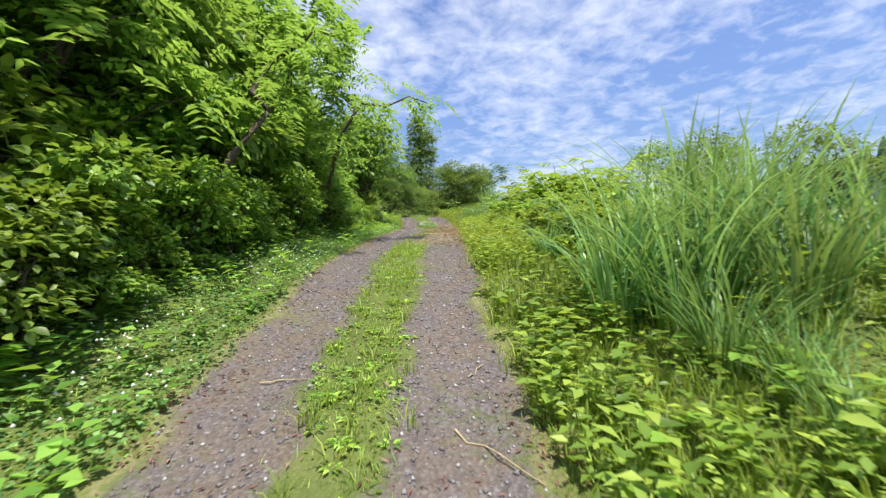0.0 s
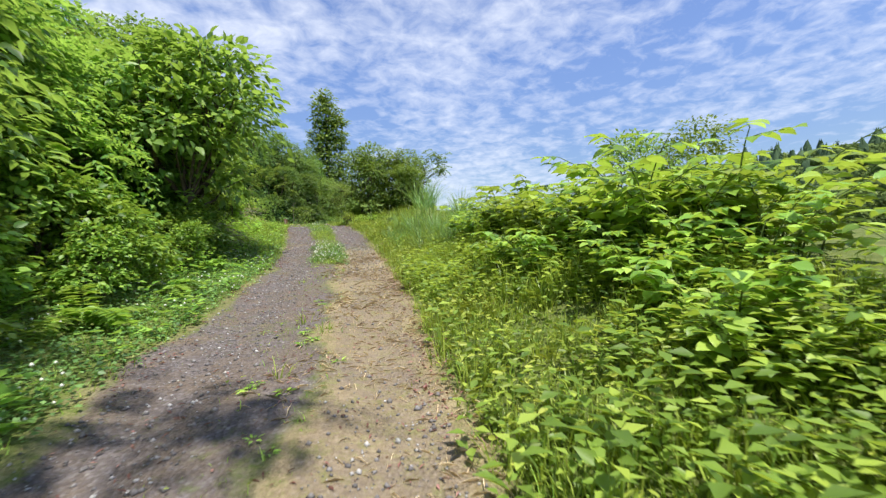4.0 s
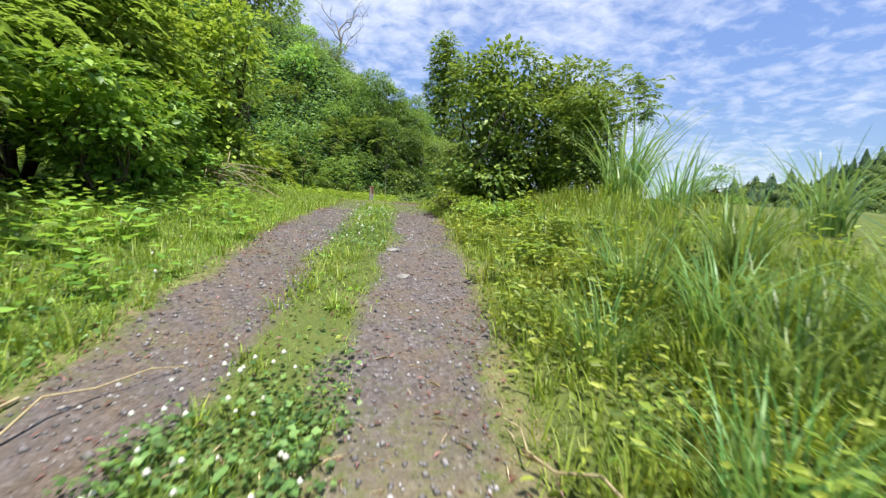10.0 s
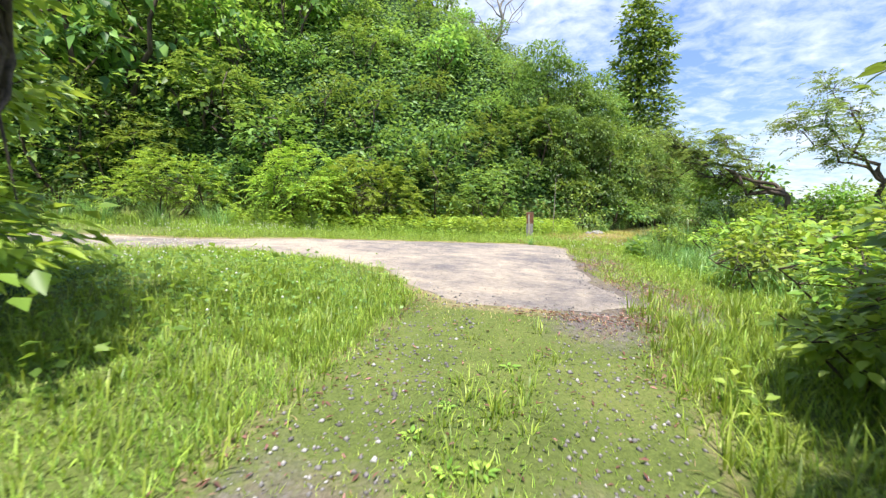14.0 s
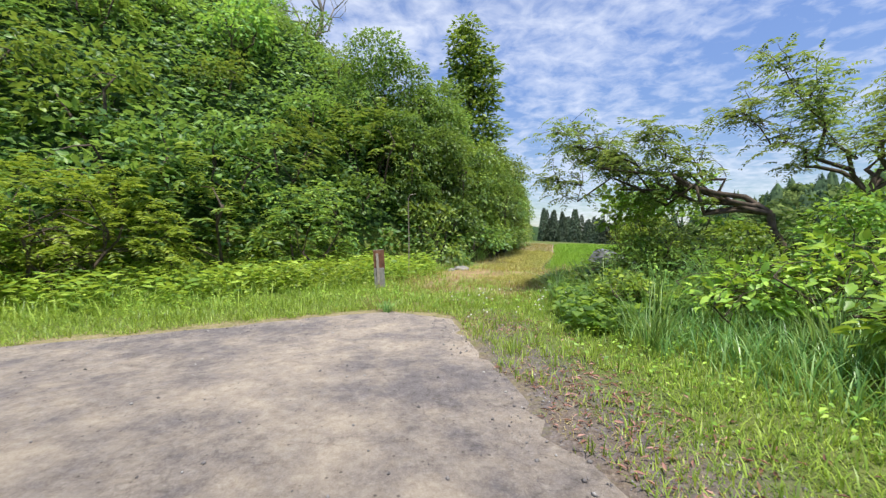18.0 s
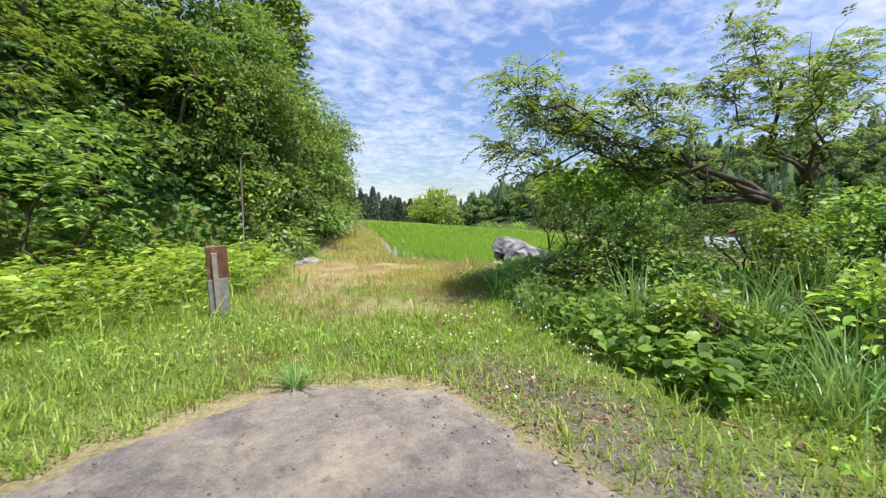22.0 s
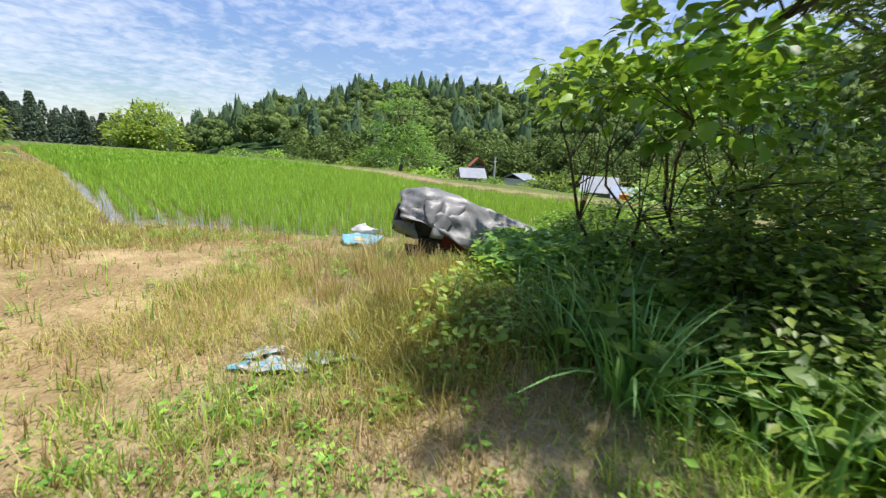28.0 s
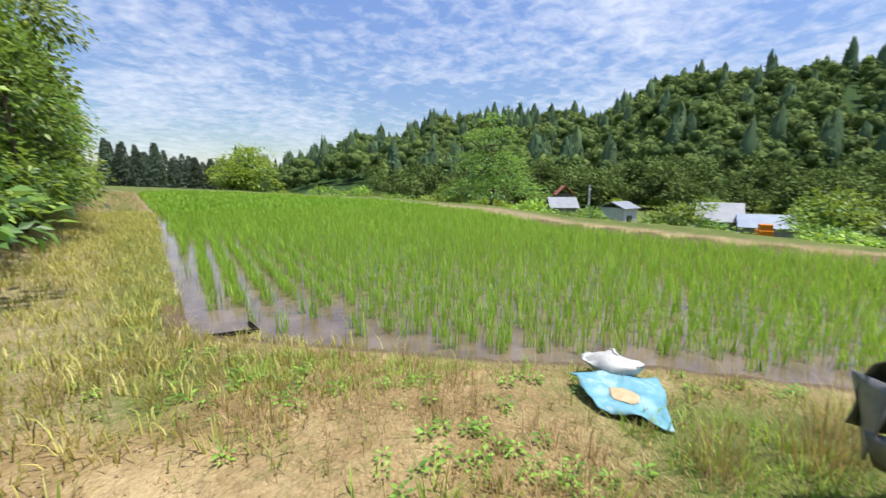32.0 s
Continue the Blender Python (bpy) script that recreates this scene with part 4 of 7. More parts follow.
for kind, x, y, s, turn, tall in [
        (hedge_a, -5.5, 2.4, 1.05, 20, 1.1), (hedge_b, -6.2, -1.2, 0.95, 160, 1.0), (hedge_a, -4.6, 5.4, 1.08, 75, 1.15), (hedge_b, -4.0, 8.0, 1.08, 250, 1.15),
        (hedge_a, -2.8, 10.6, 1.05, 310, 1.15), (hedge_b, -3.4, 13.2, 0.85, 40, 1.2), (hedge_a, -3.1, 15.4, 0.8, 60, 1.15), (hedge_a, -2.1, 18.9, 0.85, 130, 1.1),
        (hedge_b, -2.6, 21.4, 0.80, 300, 1.05), (hedge_a, -3.1, 24.4, 0.90, 10, 1.0), (hedge_b, -6.6, 9.5, 1.60, 80, 1.3),
        (hedge_a, -6.0, 14.5, 1.55, 280, 1.3), (hedge_b, -6.4, 20.0, 1.4, 30, 1.15), (hedge_a, -6.9, 25.5, 1.25, 100, 1.0)]:
    kind.put(x, y, s, turn, tall)
for x, y, s, turn in ((-3.0, 4.3, 0.62, 10), (-2.9, 7.2, 0.60, 120), (-2.2, 9.9, 0.62, 220), (-0.9, 17.6, 0.50, 170), (-1.0, 20.6, 0.55, 20),
                      (-0.9, 23.0, 0.62, 250), (-2.9, 1.6, 0.66, 90), (-1.5, 26.6, 0.6, 330), (-1.9, 25.0, 0.8, 10), (-3.7, 6.1, 0.95, 30), (-3.3, 8.6, 0.9, 140), (-2.9, 10.9, 0.85, 260), (-4.1, 4.2, 1.0, 80), (-3.8, 2.4, 0.9, 200), (-4.4, 7.6, 1.1, 310), (-4.0, 10.0, 1.1, 20), (-2.3, 12.4, 0.75, 100), (-1.9, 14.3, 0.7, 230), (-3.2, 13.4, 0.9, 340)):
    hedge_c.put(x, y, s, turn)
for i in range(24):
    y = -0.5 + 0.78 * i
    hedge_c.put(np.interp(y, LANE_Y, LANE_X) - (2.75 if i % 3 else 2.45) - 0.15 * math.sin(i * 2.3), y, 0.42 + 0.12 * math.sin(i * 1.7), i * 83.0)
lane_tree = leafy_shrub(16, "tree", "small dark-stemmed tree with large leaves over the lane's edge", [((0.25, 0, 2.6), (1.45, 1.4, 0.8)), ((0.5, 0.3, 3.5), (1.15, 1.15, 0.8)), ((-0.4, -0.4, 2.1), (1.1, 1.0, 0.55)), ((0.2, 0.6, 1.6), (0.9, 0.8, 0.45))], 300, 12, LEAF_HEDGE, 0.36, 0.19, 0.56, 2, 0.075, 0.6, LEAF_FINE, "trees", "tree", twigs=34)
lane_tree.put(-0.7, 17.6, 1.02, 20, 1.05)
small_tree = leafy_shrub(14, "tree", "slender young tree with bright green leaves", [((0, 0, 2.3), (0.8, 0.8, 0.9)), ((0.3, 0.1, 3.2), (0.6, 0.6, 0.6)), ((-0.3, -0.1, 1.5), (0.7, 0.7, 0.5)), ((0.2, -0.1, 0.7), (0.8, 0.8, 0.5))], 260, 12, LEAF_LIGHT, 0.30, 0.14, 0.6, 1, 0.06, 0.4, group="trees", category="tree")
small_tree.put(-1.2, 26.6, 1.0, 40)
small_tree.put(-2.6, 27.2, 1.1, 200)
small_tree.put(-1.7, 24.6, 0.9, 120)
ferns = fern_plant(21)
for x, y, s, turn in ((-2.5, 3.0, 0.9, 0), (-2.9, 4.6, 1.0, 40), (-2.6, 5.8, 1.05, 90), (-2.4, 6.9, 0.9, 140), (-2.2, 8.2, 1.0, 190), (-1.8, 9.6, 0.9, 30), (-0.95, 11.3, 0.9, 80), (-0.75, 12.8, 0.95, 160),
                      (-0.45, 14.3, 0.85, 200), (-0.35, 16.2, 0.9, 250), (-0.25, 17.7, 0.9, 20), (-0.3, 19.2, 0.8, 100), (-2.9, 6.2, 1.1, 15), (-2.6, 8.9, 1.1, 75), (-2.0, 11.0, 1.0, 125)):
    ferns.put(x, y, s, turn)

# the east side of the lane
canes = knotweed(31, 10, 1.4, 0.175)
canes_low = knotweed(32, 8, 0.9, 0.16)
for x, y, s, turn in ((5.0, 13.3, 0.8, 0), (5.0, 14.6, 0.75, 60), (5.4, 14.2, 0.95, 130), (5.2, 15.3, 0.9, 200), (6.3, 14.9, 1.0, 280), (4.8, 12.2, 1.0, 20), (5.6, 12.5, 1.2, 330), (6.5, 12.9, 1.3, 80), (5.3, 11.5, 1.15, 110), (6.3, 11.7, 1.25, 210),
                      (4.9, 16.0, 0.75, 150), (6.2, 16.2, 0.95, 220), (7.4, 14.8, 1.2, 300), (5.0, 10.6, 0.8, 40), (4.2, 10.9, 0.6, 100), (6.1, 10.9, 0.9, 170), (7.5, 12.2, 1.1, 240), (5.0, 9.2, 0.75, 310),
                      (6.6, 18.2, 0.8, 130), (7.8, 17.0, 1.0, 200), (7.8, 20.5, 0.9, 310)):
    canes.put(x, y, s, turn)
for x, y, s, turn in ((3.2, 4.9, 0.6, 60), (2.7, 5.5, 0.5, 130), (3.0, 6.4, 0.75, 200), (3.6, 7.2, 0.9, 280), (3.2, 8.0, 0.75, 20), (4.0, 8.6, 0.9, 330), (3.5, 9.4, 0.65, 80), 
                      (3.9, 10.0, 0.8, 220), (4.15, 12.3, 0.9, 300), (4.6, 13.4, 0.85, 40), (3.9, 13.15, 0.8, 190), (4.6, 15.6, 0.55, 100), (4.5, 24.0, 0.45, 170), (4.3, 23.0, 0.35, 240), (4.6, 22.2, 0.5, 310), (4.0, 21.8, 0.35, 60), (4.8, 5.6, 1.0, 10), (5.0, 7.6, 1.0, 110)):
    canes_low.put(x, y, s, turn)
def creeper(seed):
    """A low creeper: broad round leaves on short stalks about one root."""
    r, made = np.random.default_rng(seed), None
    for i in range(9):
        a = i * 2.4 + r.random()
        q = 0.05 + 0.17 * r.random()
        leaf = leaves(np.array([(math.cos(a) * q, math.sin(a) * q, 0.08 + 0.22 * r.random())]), np.array([(math.cos(a), math.sin(a), 0.1)]), np.array([(0.0, -0.2, 1.0)]) + r.normal(0, 0.25, (1, 3)), 0.13 + 0.06 * r.random(), 0.15, LEAF_ROUND)
        stalk = tube([(0, 0, -0.02), leaf[0][0] * (0.6, 0.6, 0.7), leaf[0][0]], (0.004, 0.003, 0.002), 4)
        if made is None:
            made = Plant("creeper", "low creeper with broad round bright green leaves", "plant", stalk, leaf, LEAF_LIGHT, STEM, "creepers by the lane", "leaf", "stalk")
        else:
            piece("leaf", raw_mesh("leaf", leaf[0], [leaf[1]], LEAF_LIGHT), made.ob)
            piece("stalk", raw_mesh("stalk", stalk[0], [stalk[1]], STEM, True), made.ob)
    return made


kudzu = creeper(194)
r_creeper = np.random.default_rng(196)
for i in range(40):
    y = 0.4 + 4.8 * r_creeper.random()
    kudzu.put(float(np.interp(y, LANE_Y, LANE_X)) + 1.35 + 1.3 * r_creeper.random(), y, 0.5 + 0.5 * r_creeper.random(), r_creeper.uniform(0, 360))
reeds = Clump(41, 85, 2.0, 0.030, GRASS_TALL, "clump of tall arching green grass", 0.34)
reeds_low = Clump(42, 90, 1.15, 0.016, GRASS_TALL, "clump of knee-high arching grass", 0.30)
for x, y, s, turn in ((2.15, 3.6, 0.85, 0), (2.5, 3.15, 0.85, 60), (2.6, 3.95, 0.95, 130), (2.3, 2.5, 0.55, 200), (3.0, 3.4, 0.93, 280), (3.3, 4.1, 1.0, 10), (3.1, 2.7, 0.82, 320), (3.7, 3.5, 0.95, 90), (4.2, 3.0, 0.9, 20), (4.1, 4.2, 1.0, 170), (2.45, 5.9, 0.42, 40), (3.0, 6.4, 0.40, 80),
                      (4.9, 17.4, 0.5, 0), (4.5, 16.6, 0.42, 30), (4.75, 18.3, 0.48, 100), (5.1, 16.7, 0.55, 70), (4.55, 19.9, 0.45, 170), (5.5, 18.3, 0.5, 60), (5.0, 19.2, 0.45, 120), (6.0, 19.8, 0.55, 200), (5.2, 20.6, 0.5, 260), (6.8, 21.4, 0.6, 300), (5.8, 22.3, 0.6, 30), (6.9, 19.0, 0.55, 170), (5.6, 17.2, 0.5, 20), (6.1, 18.5, 0.5, 140), (6.2, 24.2, 0.95, 80), (6.9, 25.6, 1.0, 10),
                      (5.8, 26.4, 0.9, 140), (6.3, 28.0, 0.9, 230)):
    reeds.put(x, y, s, turn)
for x, y, s, turn in ((4.4, 17.0, 0.8, 0), (4.3, 18.2, 0.75, 70), (4.5, 19.4, 0.8, 140), (4.4, 20.6, 0.8, 210), (3.9, 18.8, 0.6, 280), (2.1, 1.6, 0.55, 20), (2.4, 2.1, 0.6, 300), (3.9, 20.0, 0.6, 30), (4.0, 17.2, 0.6, 190)):
    reeds_low.put(x, y, s, turn)

# the shrub group at the crest, east of the lane
crest = leafy_shrub(51, "shrub", "dark dense shrub at the crest of the lane", [((0, 0, 0.9), (1.0, 1.0, 0.8)), ((0.1, 0, 1.9), (0.95, 0.95, 0.9)), ((0.3, 0.2, 3.0), (0.75, 0.75, 0.7)), ((-0.35, 0.1, 2.7), (0.6, 0.6, 0.6)), ((-0.3, -0.3, 0.5), (0.95, 0.9, 0.5))], 400, 16, LEAF_HILL, 0.28, 0.115, 0.56, 3, 0.04, 0.5, LEAF_FINE, twigs=18)
crest.put(4.4, 26.4, 0.96, 0, 1.0)
crest.put(4.9, 28.0, 0.95, 220, 0.85)
crest.put(5.9, 26.8, 0.95, 310, 0.85)
crest.put(6.0, 25.3, 0.7, 130, 0.8)
crest.put(7.0, 28.6, 0.95, 40, 0.85)
low_leaf = leafy_shrub(52, "shrub", "low shrub with large toothed leaves", [((0, 0, 0.35), (0.6, 0.6, 0.3)), ((0.2, 0.1, 0.6), (0.4, 0.4, 0.25))], 46, 12, LEAF_LIGHT, 0.20, 0.105, 0.6, 5, 0.015, 0.4, LEAF_FINE)
for x, y, s, turn in ((3.75, 24.6, 0.55, 0), (3.6, 25.5, 0.7, 90), (4.1, 23.7, 0.45, 200), (3.9, 26.5, 0.8, 10), (4.2, 28.6, 0.8, 250), (4.7, 29.6, 0.9, 120), (5.4, 30.6, 1.0, 300), (4.6, 31.6, 0.8, 70), (5.2, 32.8, 1.0, 190), (5.6, 34.0, 1.1, 20),
                      (5.0, 34.6, 0.9, 330), (6.2, 31.8, 1.2, 140), (6.4, 33.2, 1.2, 260), (4.4, 35.6, 0.7, 100)):
    low_leaf.put(x, y, s, turn)

far_shrub = leafy_shrub(53, "shrub", "round green shrub standing above the bank", [((0, 0, 1.6), (1.5, 1.5, 1.1)), ((0.6, 0.4, 2.4), (1.0, 1.0, 0.8)), ((-0.7, -0.3, 1.0), (1.2, 1.2, 0.8))], 220, 11, LEAF_HILL, 0.36, 0.14, 0.6, 4, 0.05, 0.4, twigs=10, sides=4)
far_shrub.put(9.2, 9.9, 0.62, 0)
far_shrub.put(11.0, 8.9, 0.7, 130)
far_shrub.put(17.6, 24.0, 1.35, 40)
far_shrub.put(19.6, 23.0, 1.4, 220)


def overhanging_bough(foot, tip, seed):
    """A leafy bough reaching out of the hedge over the lane."""
    r = np.random.default_rng(seed)
    thing = tagged(base("tree", *foot, at(*foot)), "thin tree leaning out of the hedge over the lane", "tree", "leaning trees")
    tip = np.array(tip) - (foot[0], foot[1], at(*foot))
    line = bent((0, 0, -0.1), tip, 0.18, 10, r)
    piece("trunk", raw_mesh("trunk", *(lambda v, f: (v, [f]))(*tube(line, np.linspace(0.075, 0.012, 10), 7)), BARK, True), thing)
    c = line[4:].repeat(9, 0) + r.normal(0, (0.16, 0.3, 0.12), (54, 3))
    w = unit(np.array((0.5, 0, -0.25)) + r.normal(0, 0.6, (54, 3)))
    v, f = feathers(r, c, w, 0.42, 6, 0.17, 0.6)
    piece("foliage", raw_mesh("foliage", v, [f], LEAF_HEDGE), thing)


overhanging_bough((-2.3, 9.2), (1.15, 9.7, 3.55), 54)
overhanging_bough((-2.9, 6.4), (-0.55, 7.0, 3.6), 55)
hedge_c.put(-1.5, 25.4, 0.6, 140)
hedge_c.put(-1.1, 23.9, 0.6, 30)
reeds.put(-1.0, 23.4, 0.6, 0)
reeds.put(-1.4, 24.4, 0.65, 90)

# ---------------------------------------------------------------- the wooded hill
HILL_LOBES = [((0, 0, 0.9), (1.25, 1.25, 0.9)), ((0.6, 0.4, 1.6), (0.85, 0.85, 0.65)), ((-0.6, -0.5, 0.55), (1.1, 1.1, 0.6)), ((-0.3, 0.6, 1.9), (0.6, 0.6, 0.5))]
hill_kinds = [
    leafy_shrub(61, "shrub", "green hillside shrub with layered leaf sprays", HILL_LOBES, 86, 10, LEAF_HILL, 0.36, 0.20, 0.55, 3, 0.05, 0.4, twigs=6, sides=4),
    leafy_shrub(62, "shrub", "dark green hillside shrub", HILL_LOBES, 86, 10, LEAF_DARK, 0.34, 0.19, 0.58, 3, 0.05, 0.45, twigs=6, sides=4),
    feather_shrub(63, "shrub", "light green hillside shrub with feathered leaves", HILL_LOBES, 46, LEAF_HILL, 0.48, 0.19, 3, 0.05, 5, twigs=6, sides=4),
    leafy_shrub(64, "shrub", "hillside shrub hung with broad vine leaves", [((0, 0, 1.0), (1.5, 1.4, 0.9)), ((0.3, 0.5, 1.7), (0.8, 0.8, 0.8))], 80, 9, LEAF_HEDGE, 0.38, 0.21, 0.7, 3, 0.05, 0.6, twigs=6, sides=4),
]


def plant_hill():
    r, put, tries = np.random.default_rng(65), [], 0
    while len(put) < 235 and tries < 6000:
        tries += 1
        x, y = r.uniform(-34, 17), r.uniform(33, 88)
        d, up = edge_distance(FOOT, np.array([x]), np.array([y]), closed=False)
        d = float(d[0]) * (1 if up[0] else -1)
        if not 0.1 < d < 20 or (y > 62 and d > 9) or (x < -16 and d > 14):
            continue
        gap = 1.5 + 0.075 * d
        if any((x - a) ** 2 + (y - b) ** 2 < gap * gap for a, b in put):
            continue
        put.append((x, y))
        k = r.choice(4, p=(0.36, 0.27, 0.15, 0.22))
        hill_kinds[k].put(x, y, (0.95 + 0.5 * r.random()) * (1.0 + 0.036 * d) * (1.0 if x < -11 else 0.86 if d < 4 else 0.62 if d < 7 else 0.42), r.uniform(0, 360), 0.9 + 0.35 * r.random(), 0.1, (r.normal(0, 6), r.normal(0, 6)))


plant_hill()
for x, y, s, turn in ((-16.5, 38.5, 3.0, 0), (-20.5, 37.0, 3.2, 80), (-25.0, 35.5, 3.2, 150), (-29.5, 33.5, 3.0, 230)):
    hill_kinds[1].put(x, y, s, turn, 1.25)
wood_edge = [leafy_shrub(77 + i, "shrub", "dark leafy shrub at the edge of the wood", [((0, 0, 0.8), (1.2, 1.2, 0.8)), ((0.2, 0.1, 1.9), (1.1, 1.1, 0.9)), ((-0.2, 0.2, 2.9), (0.9, 0.9, 0.7))], 420, 13, mat, 0.30, 0.115, 0.55, 3, 0.05, 0.5, twigs=8, sides=4) for i, mat in enumerate((LEAF_DARK, LEAF_HILL))]
for i in range(30):
    y = 46.6 + 1.1 * i
    x = np.interp(y, FOOT[:, 1][6:], FOOT[:, 0][6:]) - 1.1 + np.interp(y, (48, 53), (0, 1.5)) - (0.0 if i % 2 else 1.1)
    wood_edge[i % 4 == 3].put(x, y, 1.0 + 0.25 * (i % 4) / 3 + 0.015 * i, i * 77.0, 1.2, 0.1)
for x, y, s, turn in ((1.3, 48.5, 1.35, 20), (0.1, 47.6, 1.3, 140), (2.4, 50.5, 1.4, 260), (3.6, 53.5, 1.4, 80)):
    wood_edge[0].put(x, y, s, turn, 1.15, 0.1)
thicket_mask = lambda x, y: (lambda e: np.where(e[1], smooth(e[0], 0.3, 1.0) * smooth(e[0], 14, 8), 0))(edge_distance(FOOT, x, y, closed=False))
r_thicket, tx, ty = (lambda r: (r, r.uniform(-24, 12, 110000), r.uniform(34, 66, 110000)))(np.random.default_rng(69))
keep = r_thicket.random(len(tx)) < thicket_mask(tx, ty)
tx, ty = tx[keep], ty[keep]
ta = r_thicket.random(len(tx)) * 2 * np.pi
thicket = leaves(np.stack([tx, ty, land(tx, ty) + 0.05 + 0.75 * r_thicket.random(len(tx))], -1), np.stack([np.cos(ta), np.sin(ta), r_thicket.normal(-0.1, 0.3, len(tx))], -1), np.array((0.1, -0.5, 1.0)) + r_thicket.normal(0, 0.35, (len(tx), 3)), 0.26 * (0.6 + 0.7 * r_thicket.random(len(tx))), 0.15)
tagged(piece("thicket", raw_mesh("thicket", thicket[0], [thicket[1]], LEAF_DARK)), "low leafy thicket between the shrubs of the hillside", "plants", kind="stuff")
light_bush = feather_shrub(66, "shrub", "bright light green bush at the foot of the hill", [((0, 0, 1.3), (1.6, 1.1, 1.1)), ((0.9, 0.1, 0.9), (1.2, 1.0, 0.8)), ((-0.7, 0.2, 1.9), (0.9, 0.8, 0.7)), ((-1.3, 0, 0.9), (1.1, 0.9, 0.8))], 200, LEAF_LIGHT, 0.36, 0.13, 6, 0.04, 6)
light_bush.put(-4.6, 38.4, 0.95, 25)
light_bush.put(-6.9, 37.6, 1.05, 160)
light_bush.put(-10.4, 35.9, 0.9, 60)


def column_tree():
    """A tall slim tree overgrown with creeper."""
    r = np.random.default_rng(67)
    lobes = [((0, 0, 2.6 + 1.35 * i), (3.7 - 0.2 * i + 0.5 * math.sin(i * 2.1), 3.7 - 0.2 * i, 1.4)) for i in range(12)] + [((1.7, 0, 14.6), (1.3, 1.2, 0.9)), ((-0.2, 0, 18.4), (1.0, 1.0, 1.2))]
    c, w = crown_clumps(r, lobes, 900)
    trunk = tube([(0, 0, -0.3), (0.1, 0, 5), (0, 0.1, 11), (0, 0, 18.5)], (0.32, 0.26, 0.17, 0.04), 8)
    return Plant("tree", "tall slim tree overgrown with dark creeper", "tree", trunk, sprays(r, c, w, 12, 0.75, 0.42, 0.6, 0.4), LEAF_HILL, group="trees")


cone = column_tree()
cone_z = at(6.6, 68.6)
cone.put(6.6, 68.6, 1.0, 15, (23.6 - cone_z) / 19.6)


def bare_tree(x, y, top, seed=68):
    r = np.random.default_rng(seed)
    thing = tagged(base("dead_tree", x, y, at(x, y)), "bare grey dead tree on the hilltop", "tree")
    h = top - at(x, y)
    trunk = bent((0, 0, -0.2), (0.5, 0, h * 0.72), 0.02, 7, r)
    piece("trunk", raw_mesh("trunk", *(lambda v, f: (v, [f]))(*tube(trunk, np.linspace(0.16, 0.07, 7), 6)), BARK_PALE, True), thing)
    for i in range(9):
        a = r.uniform(-0.4, 0.4) + (i % 2) * math.pi
        tip = trunk[2 + i % 5] + np.array((math.cos(a) * (1.2 + 1.5 * r.random()), math.sin(a) * 0.8, 1.0 + 2.2 * r.random()))
        line = bent(trunk[2 + i % 5], tip, 0.05, 6, r)
        limb = [tube(line, np.linspace(0.055, 0.012, 6), 5)]
        for j in range(5):
            s = line[2 + j % 4]
            limb.append(tube(bent(s, s + r.normal(0, 0.45, 3) + (0, 0, 0.5), 0.05, 4, r), np.linspace(0.02, 0.006, 4), 4))
        v, f = merge(limb)
        piece("limb", raw_mesh("limb", v, [f], BARK_PALE, True), thing)


bare_tree(-3.9, 53.6, 18.0)

# ---------------------------------------------------------------- the leaning tree by the grassy way
def leaning_tree(name, label, foot, fork, reach, seed, mat, n=24, per=5, leaflet=0.095):
    """A leaning stem that forks into long, nearly level boughs, with feathered leaves along their twigs."""
    r = np.random.default_rng(seed)
    ground = (foot[0], foot[1], at(*foot) - 0.05)
    thing = tagged(base(name, *ground), label, "tree", "leaning trees")
    fork = np.array(fork, float) - ground
    v, f = tube(bent((0, 0, -0.1), fork, 0.03, 7, r), np.linspace(0.075, 0.05, 7), 8)
    piece("trunk", raw_mesh("trunk", v, [f], BARK, True), thing)
    for tip, thick in reach:
        tip = np.array(tip, float) - ground
        line = bent(fork, tip, -0.02, 10, r)
        limb = [tube(line, np.linspace(thick * 0.7, thick * 0.12, 10), 6)]
        P, D = [], []
        for k in range(n):
            s = 1 - r.random() ** 1.35 * 0.62
            at_ = line[min(9, int(s * 9.99))] + r.normal(0, 0.03, 3)
            way = unit(np.r_[r.normal(0, 1, 2), r.normal(0.22, 0.28)] + unit(tip - fork) * 0.7)
            end = at_ + way * r.uniform(0.25, 0.70)
            twig = bent(at_, end, 0.1, 4, r)
            limb.append(tube(twig, np.linspace(0.007, 0.002, 4), 3))
            for q in np.linspace(0.2, 1, per):
                P.append(twig[0] + (twig[-1] - twig[0]) * q + r.normal(0, 0.02, 3))
                D.append(way * 0.7 + r.normal(0, 0.7, 3) * (1, 1, 0.25) - (0, 0, 0.1))
        v, f = merge(limb)
        bough = piece("bough", raw_mesh("bough", v, [f], BARK, True), thing)
        v, f = feathers(r, np.array(P), np.array(D), 0.26, 6, leaflet, 0.5)
        piece("foliage", raw_mesh("foliage", v, [f], mat), bough)
    return thing


